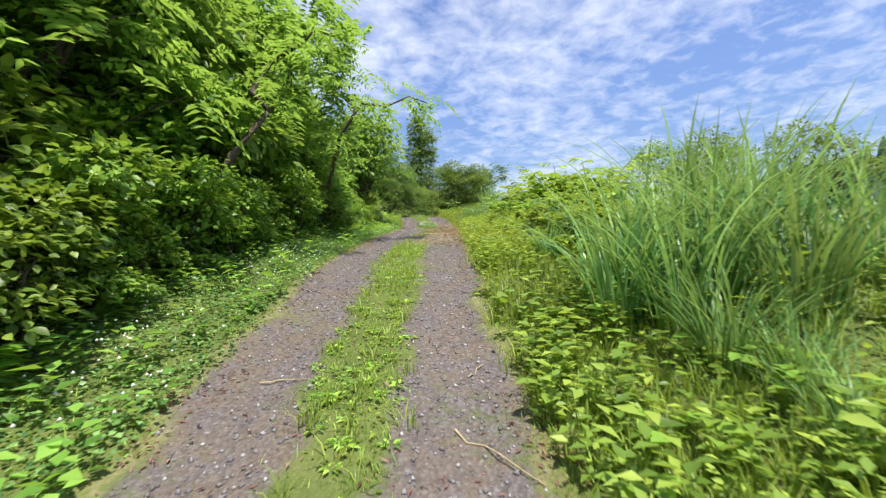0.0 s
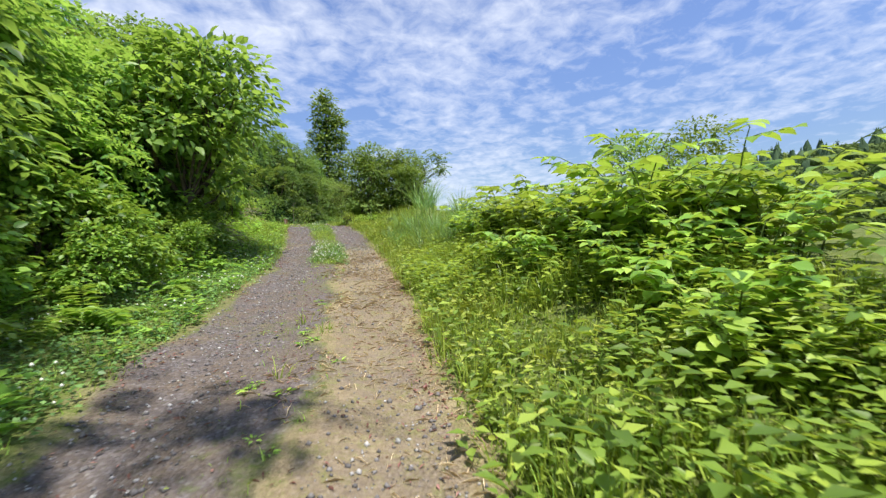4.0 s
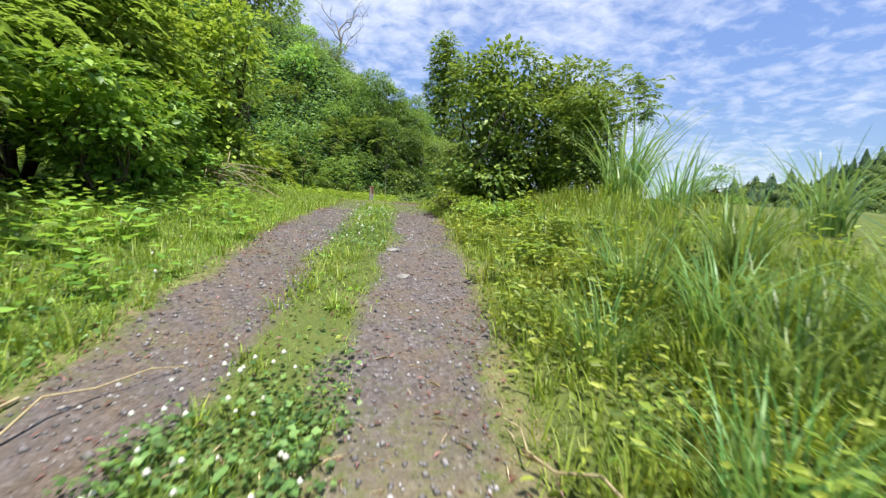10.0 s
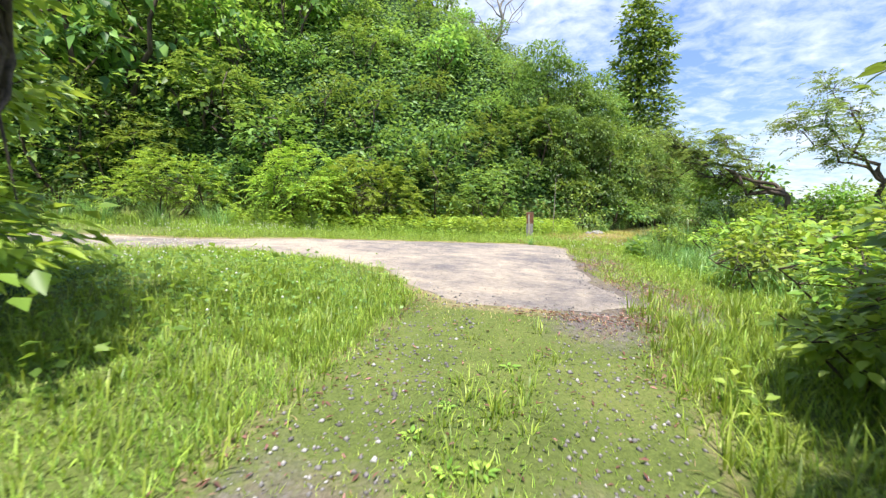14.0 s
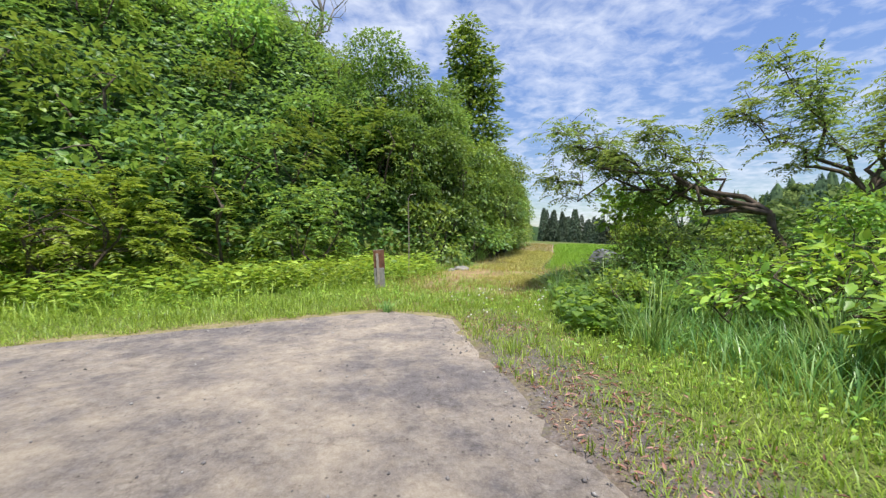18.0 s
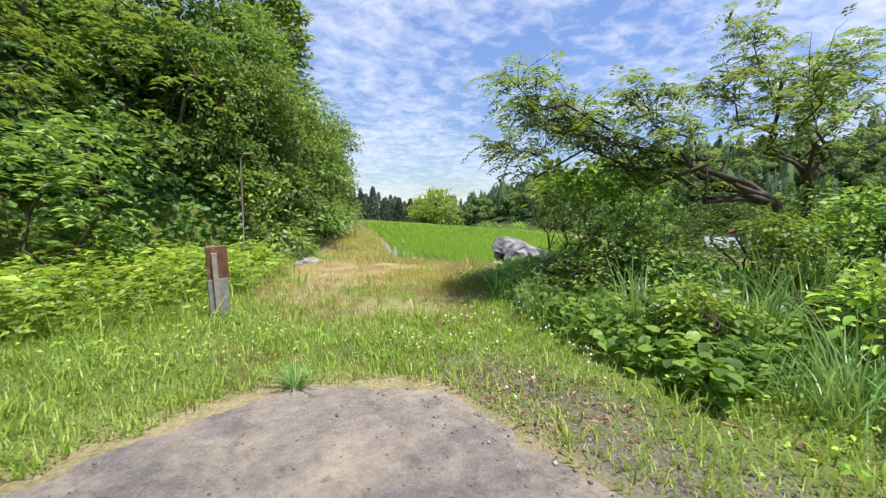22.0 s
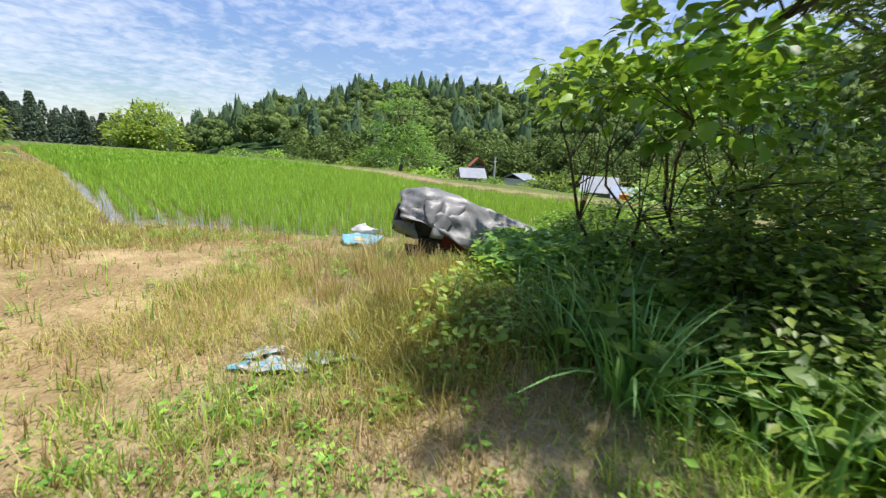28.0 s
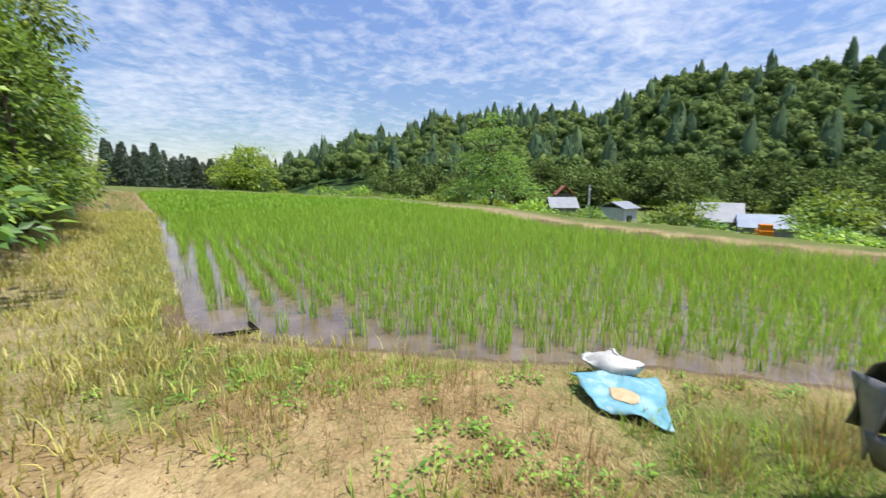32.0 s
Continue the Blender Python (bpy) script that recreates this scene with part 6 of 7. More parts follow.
def stones(seed, n, area, keep, small, large, mat=None, label="loose grey and white gravel in the wheel ruts", name="gravel"):
    r, x, y = scatter(seed, n, *area, keep)
    n = len(x)
    ball = np.array([(1, 0, 0), (0, 1, 0), (-1, 0, 0), (0, -1, 0), (0, 0, 0.8), (0, 0, -0.8)])
    tri = np.array([(0, 1, 4), (1, 2, 4), (2, 3, 4), (3, 0, 4), (1, 0, 5), (2, 1, 5), (3, 2, 5), (0, 3, 5)])
    s = (small + (large - small) * r.random(n) ** 3)[:, None, None]
    a = r.random(n) * 2 * np.pi
    B = ball[None] * (0.6 + 0.7 * r.random((n, 6, 1)))
    turn = np.stack([np.stack([np.cos(a), -np.sin(a)], -1), np.stack([np.sin(a), np.cos(a)], -1)], 1)
    B[..., :2] = np.einsum("nij,nkj->nki", turn, B[..., :2])
    V = np.stack([x, y, np.where(signed(ROAD, x, y) > 0, 2.55 + 0.008 * (y - 33), land(x, y)) + 0.003], -1)[:, None] + B * s
    F = tri[None] + (np.arange(n) * 6)[:, None, None]
    return tagged(piece(name, raw_mesh(name, V.reshape(-1, 3), [F.reshape(-1, 3)], mat or STONES)), label, name, kind="stuff")


STONES = stone_material("stone_tones", (0.13, 0.12, 0.118), (0.25, 0.235, 0.23), (0.50, 0.48, 0.46))


def rut_zone(x, y):
    u = np.abs(lane_u(x, y))
    dry = smooth(y, 9.8, 11.4) * smooth(y, 16.6, 15.2) * smooth(lane_u(x, y), 0.0, 0.4)
    return smooth(u, 0.2, 0.45) * smooth(u, 1.2, 0.95) * smooth(y, 30.5, 28.5) * (1 - 0.94 * dry)


stones(95, 62000, (-1.8, 3.5, -1.5, 30.5), rut_zone, 0.006, 0.022)
stones(99, 2600, (-1.8, 3.5, -1.5, 28.0), lambda x, y: rut_zone(x, y) * patchy(x, y, 0.9, 15), 0.012, 0.030, None, "larger pale stones lying in the wheel ruts", "stones")
stones(96, 3500, (1.8, 4.2, 29.6, 37), lambda x, y: smooth(np.abs(signed(ROAD, x, y) + 0.4), 0.8, 0.1), 0.005, 0.018)
stones(97, 6000, (-6, 3.0, 29.8, 36.5), lambda x, y: smooth(signed(ROAD, x, y), 0.0, 0.1) * (0.10 + 0.6 * smooth(signed(ROAD, x, y), 0.5, 0.1)), 0.006, 0.016)

CLOD_TONES = stone_material("clod_tones", (0.17, 0.125, 0.07), (0.29, 0.22, 0.125), (0.44, 0.35, 0.22))
stones(98, 6000, (2.6, 7.4, 38.5, 45), lambda x, y: open_turf(x, y) * smooth(np.hypot((x - 4.4) / 2.4, (y - 42.0) / 2.6), 1.2, 0.5) * patchy(x, y, 0.5, 14, 0.1), 0.003, 0.013, CLOD_TONES, "crumbled tan clods of dry earth", "clods")

# grass about the road end and the way to the paddy
cover("turf", "soft green grass round the road end", 101, 120000, END_AREA, lambda x, y: open_turf(x, y) * (1 - 0.86 * bare(x, y)) * np.clip(0.55 + 0.5 * waver(x, y, 1.4, 8), 0.2, 1) * smooth(np.hypot(x - 1.5, y - 34), 15, 8), GRASS, 0.13, 0.010, 0.7)
cover("dry_grass", "sparse dry yellow grass on the way to the paddy", 102, 110000, (0.5, 9.5, 37, 50), lambda x, y: open_turf(x, y) * (0.10 + 0.55 * bare(x, y)) * np.clip(0.45 + 0.8 * waver(x, y, 0.7, 6), 0.0, 1) * (1 - 0.95 * dirt(x, y)), GRASS_DRY, 0.11, 0.005, 0.8)
cover("tall_turf", "long bright grass at the foot of the hill", 103, 46000, (-14, 4, 33, 46), lambda x, y: open_turf(x, y) * smooth(edge_distance(FOOT, x, y, closed=False)[0], 4.2, 1.5) * smooth(x, 3.2, 1.2) * smooth(signed(ROAD, x, y), -0.3, -0.9), GRASS, 0.36, 0.010, 0.7, 3)
cover("bank_grass", "long green grass on the bank", 104, 30000, (2.6, 7.6, 29.5, 39.5), lambda x, y: off_road(x, y) * smooth(signed(ROAD, x, y), -1.2, -2.0) * smooth(y, 39.6, 38.2) * smooth(x - 0.32 * (y - 36), 3.2, 4.0), GRASS_TALL, 0.36, 0.011, 0.75, 3)
cover("track_grass", "yellowish grass on the track along the paddy", 105, 50000, (4, 26, 43, 84), lambda x, y: (edge_distance(FOOT, x, y, closed=False)[1] == 0) * (signed(PADDY, x, y) < -0.25) * smooth(x - np.interp(y, (43, 60, 84), (6.2, 12.2, 21)), 0.6, 0.0), GRASS_YELLOW, 0.20, 0.012, 0.7)
herbs("weeds", "leafy weeds in the grass by the road end", 106, 30000, (-9, 6.5, 30, 41), lambda x, y: open_turf(x, y) * (1 - bare(x, y)) * smooth(y, 39.5, 38.0) * patchy(x, y, 0.9, 11) * smooth(signed(ROAD, x, y), -0.3, -0.9), LEAF_LIGHT, 0.03, 0.20, 0.045, 0.55, flat=0.4)
herbs("ivy", "dark glossy creeper leaves under the shrubs", 107, 15000, (3.4, 8.0, 35.0, 40.2), lambda x, y: smooth(x - 0.35 * (y - 36), 3.35, 3.75) * smooth(y, 38.85, 38.45), LEAF_HEDGE, 0.02, 0.30, 0.105, 0.85, LEAF_FINE, 0.35)
herbs("ivy", "dark creeper leaves beside the covered machine", 195, 12000, (4.3, 7.8, 38.2, 40.1), lambda x, y: smooth(np.hypot((x - 6.5) / 1.5, (y - 39.05) / 0.62) + 0.2 * waver(x, y, 0.4, 4), 1.1, 0.7), LEAF_HEDGE, 0.02, 0.30, 0.075, 0.85, LEAF_FINE, 0.35)
cover("track_grass", "yellow-green grass between the way and the covered machine", 197, 14000, (3.6, 6.0, 38.7, 40.4), lambda x, y: smooth(np.hypot((x - 4.7) / 1.1, (y - 39.45) / 0.62) + 0.25 * waver(x, y, 0.4, 3), 1.1, 0.6), GRASS_YELLOW, 0.20, 0.007, 0.8, 2)
cover("dry_grass", "yellow-green drying grass on the trodden ground by the machine", 198, 30000, (2.6, 6.0, 38.6, 42.2), lambda x, y: smooth(np.hypot((x - 4.3) / 1.6, (y - 40.2) / 1.5), 1.15, 0.7) * np.clip(0.45 + 0.9 * waver(x, y, 0.6, 12), 0, 1), GRASS_YELLOW, 0.15, 0.004, 0.8, 2)
herbs("weeds", "small bright weeds at the edge of the dark creeper", 199, 2600, (4.0, 5.8, 38.7, 39.8), lambda x, y: smooth(np.hypot((x - 4.85) / 0.9, (y - 39.15) / 0.45), 1.1, 0.6), LEAF_LIGHT, 0.03, 0.22, 0.05, 0.6, LEAF_FINE, 0.35)
herbs("weeds", "bright yellow-green plants at the foot of the hill", 108, 9000, (-3.6, 1.6, 37.4, 43), lambda x, y: open_turf(x, y) * smooth(np.hypot((x + 0.9) / 1.9, (y - 40.0) / 1.5), 1.1, 0.6), LEAF_LIGHT, 0.1, 0.5, 0.10, 0.5, flat=0.5)
flower_heads(109, 2600, (-9, 4.5, 28.5, 40), lambda x, y: open_turf(x, y) * (smooth(np.hypot(x + 6.5, y - 34.5), 3, 1.5) + smooth(np.hypot(x - 3, y - 36.6), 1.4, 0.5) + smooth(np.hypot((x + 4) / 3.0, (y - 30.6) / 0.8), 1.1, 0.6)), 0.12, 0.26, 0.012)
for x, y, s, turn in ((4.0, 34.6, 0.75, 0), (4.6, 35.4, 0.85, 70), (4.3, 36.2, 0.85, 140), (5.4, 35.3, 1.0, 210), (4.0, 37.2, 0.6, 300), (4.9, 33.6, 0.7, 20),
                      (-5.4, 36.6, 0.8, 30), (-8.0, 35.6, 0.9, 100), (-2.6, 38.6, 0.7, 170), (-9.6, 34.8, 0.9, 240), (-11.4, 34.4, 1.0, 310), (-3.6, 38.0, 0.7, 50), (-7.2, 36.6, 1.0, 20), (-10.6, 35.4, 1.15, 70), (-12.6, 34.8, 1.25, 150), (-13.8, 34.6, 1.3, 210), (-9.0, 36.0, 1.0, 260), (3.5, 46.3, 0.8, 60), (4.4, 48.2, 0.8, 0)):
    reeds_low.put(x, y, s, turn)

# ---------------------------------------------------------------- the paddy


def rice_rows():
    """Young rice set in rows; a blade count that thins with distance."""
    r = np.random.default_rng(111)
    along = np.array((0.42, 0.91))
    across = np.array((0.91, -0.42))
    a, b = np.meshgrid(np.arange(-14, 62, 0.165), np.arange(-14, 26, 0.30), indexing="ij")
    x = 7.2 + along[0] * a + across[0] * b + r.normal(0, 0.025, a.shape)
    y = 42.6 + along[1] * a + across[1] * b + r.normal(0, 0.025, a.shape)
    x, y = x.ravel(), y.ravel()
    pd = signed(PADDY, x, y)
    far = np.hypot(x - 4.2, y - 41.1)
    open_ = 0.6 * smooth(np.hypot((x - 6.6) / 1.0, (y - 45.2) / 1.5), 1.1, 0.6)
    k = (pd > 0.10 + 0.25 * r.random(len(x))) & (r.random(len(x)) > open_) & (r.random(len(x)) < np.where(far > 26, 0.5, 1))
    x, y, far = x[k], y[k], far[k]
    near = far < 11
    out = []
    for pick, per, wide, high in ((near, 18, 0.010, 0.33), (~near & (far < 20), 11, 0.018, 0.31), (far >= 20, 7, 0.09, 0.34)):
        px, py = np.repeat(x[pick], per), np.repeat(y[pick], per)
        n = len(px)
        loose = 0.040 if per == 18 else 0.085 if per == 11 else 0.15
        px, py = px + r.normal(0, loose, n), py + r.normal(0, loose, n)
        out.append(blades(r, px, py, np.full(n, WATER_Z - 0.03), high * (0.6 + 0.55 * r.random(n)), wide * (0.7 + 0.5 * r.random(n)), 0.42 * (0.2 + r.random(n)), 0.45, 3 if per == 18 else 2))
    V, Q, T, n = [], [], [], 0
    for v, q, t in out:
        V.append(v)
        Q.append(q + n)
        T.append(t + n)
        n += len(v)
    me = raw_mesh("rice", np.concatenate(V), [np.concatenate(Q), np.concatenate(T)], RICE)
    tagged(piece("rice", me), "rows of young bright green rice in shallow water", "rice", kind="stuff")


rice_rows()


def corner_frame():
    """A black angle iron lying in the water at the paddy's corner."""
    thing = tagged(base("angle_iron", 6.0, 45.07, WATER_Z + 0.005), "black angle iron lying in the paddy's edge", "scrap")
    for a, b in (((0, 0), (0.40, -0.26)), ((0.40, -0.26), (0.47, 0.02))):
        bm = bmesh.new()
        d = Vector((b[0] - a[0], b[1] - a[1], 0))
        turn = d.to_track_quat("X", "Z").to_matrix()
        box(bm, (d.length, 0.035, 0.012), ((a[0] + b[0]) / 2, (a[1] + b[1]) / 2, 0.012), turn, 0.003)
        box(bm, (d.length, 0.010, 0.05), ((a[0] + b[0]) / 2, (a[1] + b[1]) / 2, 0.014), turn, 0.003)
        part("bar", bm, BLACK_STEEL, thing)


corner_frame()


def cloth(name, n, m, shape, mat, parent, label="", thick=0.006, round_=True):
    """A sheet of n by m cells, its place given by shape(u, v)."""
    u, v = np.meshgrid(np.linspace(0, 1, n + 1), np.linspace(0, 1, m + 1), indexing="ij")
    V = np.array([shape(a, b) for a, b in zip(u.ravel(), v.ravel())], float)
    i, j = np.meshgrid(np.arange(n), np.arange(m), indexing="ij")
    k = m + 1
    F = np.stack([i * k + j, (i + 1) * k + j, (i + 1) * k + j + 1, i * k + j + 1], -1).reshape(-1, 4)
    ob = piece(name, raw_mesh(name, V, [F], mat, round_), parent, label)
    s = ob.modifiers.new("thickness", "SOLIDIFY")
    s.thickness = thick
    return ob


def crease(a, b, seed, amount):
    return amount * (math.sin(a * 9 + seed + 2 * math.sin(b * 7 + seed)) * 0.6 + math.sin(b * 13 - a * 5 + seed * 2) * 0.3 + abs(math.sin(a * 17 + b * 11 + seed)) * 0.35)


def tarped_machine():
    """A small field machine under a creased silver tarp, open at one end."""
    gz = 2.52
    thing = tagged(base("covered_machine", 6.32, 39.97, gz, -62.6), "small field machine under a creased silver-grey tarp", "machine")
    # stations along local x, from the open mouth to the tail: ridge height and place, half width, near hem, far hem
    station = np.array([(-0.60, 0.82, -0.02, 0.27, 0.60, 0.44), (-0.36, 0.88, -0.04, 0.31, 0.55, 0.36), (-0.20, 0.85, -0.02, 0.34, 0.46, 0.34), (-0.05, 0.80, 0.0, 0.36, 0.38, 0.32),
                        (0.12, 0.735, 0.0, 0.34, 0.31, 0.30), (0.45, 0.61, 0.0, 0.28, 0.27, 0.28), (0.74, 0.50, 0.0, 0.20, 0.29, 0.29), (0.88, 0.44, 0.0, 0.11, 0.34, 0.32)])

    def hood(u, v):
        x = -0.60 + 1.48 * u
        ridge, mid, half, near, far = (np.interp(x, station[:, 0], station[:, k]) for k in range(1, 6))
        knots = (0, 0.30, 0.52, 0.60, 0.80, 1)
        y = np.interp(v, knots, (-half * 1.02, -half * 0.70, mid - 0.06, mid + 0.04, half * 0.72, half * 1.02))
        z = np.interp(v, knots, (near, near + (ridge - near) * 0.52, ridge, ridge - 0.01, ridge * 0.75 + far * 0.25, far))
        k = 0.016 * math.sin(u * 23 + 3 * math.sin(v * 11)) + 0.012 * math.sin(u * 9 - v * 31) + 0.009 * math.sin(u * 57 + v * 43)
        return x + 0.012 * math.sin(v * 21 + u * 9), y - 0.8 * k, z + 0.7 * k

    def fold(a, b, c, d, puff, seed):
        """A hanging piece of tarp between four corners, bulging outwards."""
        a, b, c, d = (np.array(q) for q in (a, b, c, d))

        def shape(u, v):
            p = (1 - v) * ((1 - u) * a + u * b) + v * ((1 - u) * c + u * d)
            w = puff * math.sin(u * math.pi) * math.sin(v * math.pi) + 0.010 * math.sin(u * 7 + v * 9 + seed)
            return p[0] - 0.7 * w, p[1] - w, p[2] + 0.3 * w
        return shape

    cloth("tarp", 44, 26, hood, TARP, thing, "creased silver-grey tarp", 0.006, True)
    cloth("flap", 8, 9, fold((0.06, -0.14, 0.715), (-0.18, -0.15, 0.775), (-0.20, -0.375, 0.42), (-0.32, -0.36, 0.43), 0.05, 1), TARP, thing, "folded strip of tarp", 0.006, False)
    cloth("flap", 6, 6, fold((-0.17, -0.17, 0.77), (-0.40, -0.16, 0.79), (-0.29, -0.35, 0.53), (-0.34, -0.33, 0.55), 0.04, 2), TARP, thing, "pointed fold of tarp", 0.006, False)
    cloth("flap", 6, 7, fold((-0.60, 0.27, 0.66), (-0.64, 0.05, 0.70), (-0.50, 0.30, 0.38), (-0.69, 0.06, 0.42), 0.05, 3), TARP, thing, "hanging corner of the tarp", 0.006, False)
    cloth("flap", 6, 5, fold((-0.69, 0.08, 0.52), (-0.46, -0.16, 0.53), (-0.66, 0.06, 0.40), (-0.42, -0.24, 0.38), 0.03, 4), TARP, thing, "tarp hem turned under", 0.006, False)
    cloth("ground_sheet", 10, 8, fold((-0.56, -0.08, 0.30), (0.16, -0.20, 0.24), (-0.46, -0.40, 0.05), (0.30, -0.46, 0.04), 0.04, 6), BLACK_STEEL, thing, "dark oily sheet hanging to the ground", 0.006, False)
    bm = bmesh.new()
    box(bm, (1.0, 0.40, 0.22), (0.08, 0, 0.27), None, 0.03)
    box(bm, (0.40, 0.34, 0.26), (-0.30, 0.02, 0.49), None, 0.04)
    box(bm, (0.10, 0.24, 0.10), (-0.50, 0.0, 0.42), None, 0.02)
    part("body", bm, BLACK_STEEL, thing, "dark greasy engine body")
    bm = bmesh.new()
    box(bm, (0.09, 0.10, 0.09), (-0.545, -0.08, 0.60), Euler((0.2, 0.1, 0.3)).to_matrix(), 0.012)
    part("wood_block", bm, RUST, thing, "orange-brown wooden block")
    bm = bmesh.new()
    box(bm, (0.34, 0.03, 0.16), (-0.02, -0.225, 0.34), Euler((0.1, 0.3, 0)).to_matrix(), 0.01)
    part("guard", bm, MAROON, thing, "dark red metal guard")
    for y in (-0.17, 0.17):
        bm = bmesh.new()
        bmesh.ops.create_cone(bm, cap_ends=True, segments=24, radius1=0.14, radius2=0.14, depth=0.09, matrix=Matrix.Translation((-0.22, y, 0.13)) @ Matrix.Rotation(radians(90), 4, "X"))
        bmesh.ops.bevel(bm, geom=[e for e in bm.edges if e.calc_face_angle(0) > 1], offset=0.02, segments=2, affect="EDGES")
        part("wheel", bm, BLACK_STEEL, thing, "black rubber wheel")
    for y in (-0.15, 0.15):
        bm = bmesh.new()
        box(bm, (0.05, 0.05, 0.34), (0.52, y, 0.14), None, 0.008)
        part("leg", bm, BLACK_STEEL, thing)
    v, f = tube([(0.55, 0.05, 0.24), (0.78, 0.05, 0.27), (0.98, 0.04, 0.30)], (0.016, 0.015, 0.014), 8)
    piece("handle", raw_mesh("handle", v, [f], BLACK_STEEL, True), thing)
    bm = bmesh.new()
    box(bm, (0.9, 0.10, 0.025), (0.12, 0.26, 0.08), Euler((0, 0.06, 0.05)).to_matrix(), 0.006)
    part("plank", bm, POST_WOOD, thing, "grey weathered plank")


tarped_machine()
dry_clump = Clump(43, 120, 0.55, 0.006, GRASS_DRY, "clump of dry yellow grass by the machine", 0.2, "dry_grass_clump", 0.5, "dry grass clumps")
for x, y, s, turn in ((5.35, 40.5, 0.75, 0), (5.15, 40.15, 0.9, 70), (5.55, 40.1, 0.65, 140), (5.0, 40.7, 0.7, 210), (5.3, 39.75, 0.6, 20), (5.75, 40.75, 0.5, 300), (4.7, 40.3, 0.6, 90), (4.8, 39.8, 0.7, 180), (6.3, 41.0, 0.6, 40), (6.6, 40.6, 0.8, 10), (7.0, 40.4, 0.8, 100)):
    dry_clump.put(x, y, s, turn)


def blue_sheet():
    z = at(6.95, 41.5)
    thing = tagged(base("plastic_sheet", 6.82, 41.50, z + 0.02), "torn pale blue plastic sheet with a tan stain", "litter")

    def shape(u, v):
        p = (1 - u) * ((1 - v) * np.array((0.02, 0.36)) + v * np.array((-0.28, 0.10))) + u * ((1 - v) * np.array((0.26, -0.16)) + v * np.array((-0.28, -0.30)))
        return p[0] + crease(u, v, 1, 0.012), p[1] + crease(v, u, 3, 0.012), 0.035 + 0.035 * (1 - v) + crease(u, v, 2, 0.022)

    cloth("sheet", 18, 16, shape, BLUE_SHEET, thing)
    cloth("stain", 8, 8, lambda u, v: (lambda q: (q[0], q[1], q[2] + 0.009))(shape(0.42 + 0.34 * (u - 0.5) * math.sqrt(1 - 0.9 * (2 * v - 1) ** 2) + 0.08, 0.32 + 0.42 * v)), TAN_STAIN, thing, "patch of dried tan mud", 0.002)
    bag = tagged(base("plastic_bag", 7.04, 41.62, at(7.04, 41.62) + 0.03), "crumpled white plastic bag beside a blue sheet", "litter")
    cloth("film", 16, 12, lambda u, v: (0.11 * math.cos(u * 6.28) * math.sin(v * 3.1 + 0.03) + crease(u, v, 5, 0.025), 0.21 * math.sin(u * 6.28) * math.sin(v * 3.1 + 0.03) + crease(v, u, 6, 0.03), 0.02 + 0.16 * v + crease(u, v, 2, 0.03)), WHITE_BAG, bag)


blue_sheet()


def litter_scrap(x, y, w, h, mat, label, seed, turn):
    """A torn, trodden piece of plastic film with a ragged outline."""
    thing = tagged(base("plastic_scrap", x, y, at(x, y) + 0.012, turn), label, "litter", "scraps of torn plastic")

    def shape(u, v):
        a = v * 2 * math.pi
        k = u * (1 + 0.16 * math.sin(3 * a + seed) + 0.10 * math.sin(5 * a + 2 * seed) + 0.06 * math.sin(9 * a))
        p, q = w / 2 * k * math.cos(a), h / 2 * k * math.sin(a)
        return p, q, 0.014 + 0.008 * math.sin(31 * p + 17 * q + seed) + 0.006 * math.sin(43 * q - 23 * p)

    cloth("film", 7, 30, shape, mat, thing, "", 0.004, False)


litter_scrap(3.86, 39.96, 0.34, 0.15, TORN_FILM, "torn white and pale blue plastic film trodden into dry grass", 1, 125)
litter_scrap(4.02, 39.78, 0.26, 0.13, TORN_FILM, "torn white and pale blue plastic film trodden into dry grass", 4, 110)
litter_scrap(3.93, 40.12, 0.22, 0.10, TORN_FILM, "torn white and pale blue plastic film trodden into dry grass", 2, 150)
litter_scrap(4.26, 39.78, 0.16, 0.07, BLUE_SHEET, "small torn scrap of pale blue plastic film", 5, 60)
litter_scrap(3.76, 40.14, 0.12, 0.07, BLUE_SHEET, "small pale blue plastic scrap in dry grass", 3, 130)
litter_scrap(4.06, 39.62, 0.12, 0.06, BLUE_SHEET, "small pale blue plastic scrap in dry grass", 6, 100)
for x, y, w, h, turn in ((0.15, 41.4, 0.34, 0.12, 35), (0.42, 41.0, 0.22, 0.10, 20)):
    litter_scrap(x, y, w, h, WHITE_BAG, "white plastic strip lying in the weeds", 7, turn)


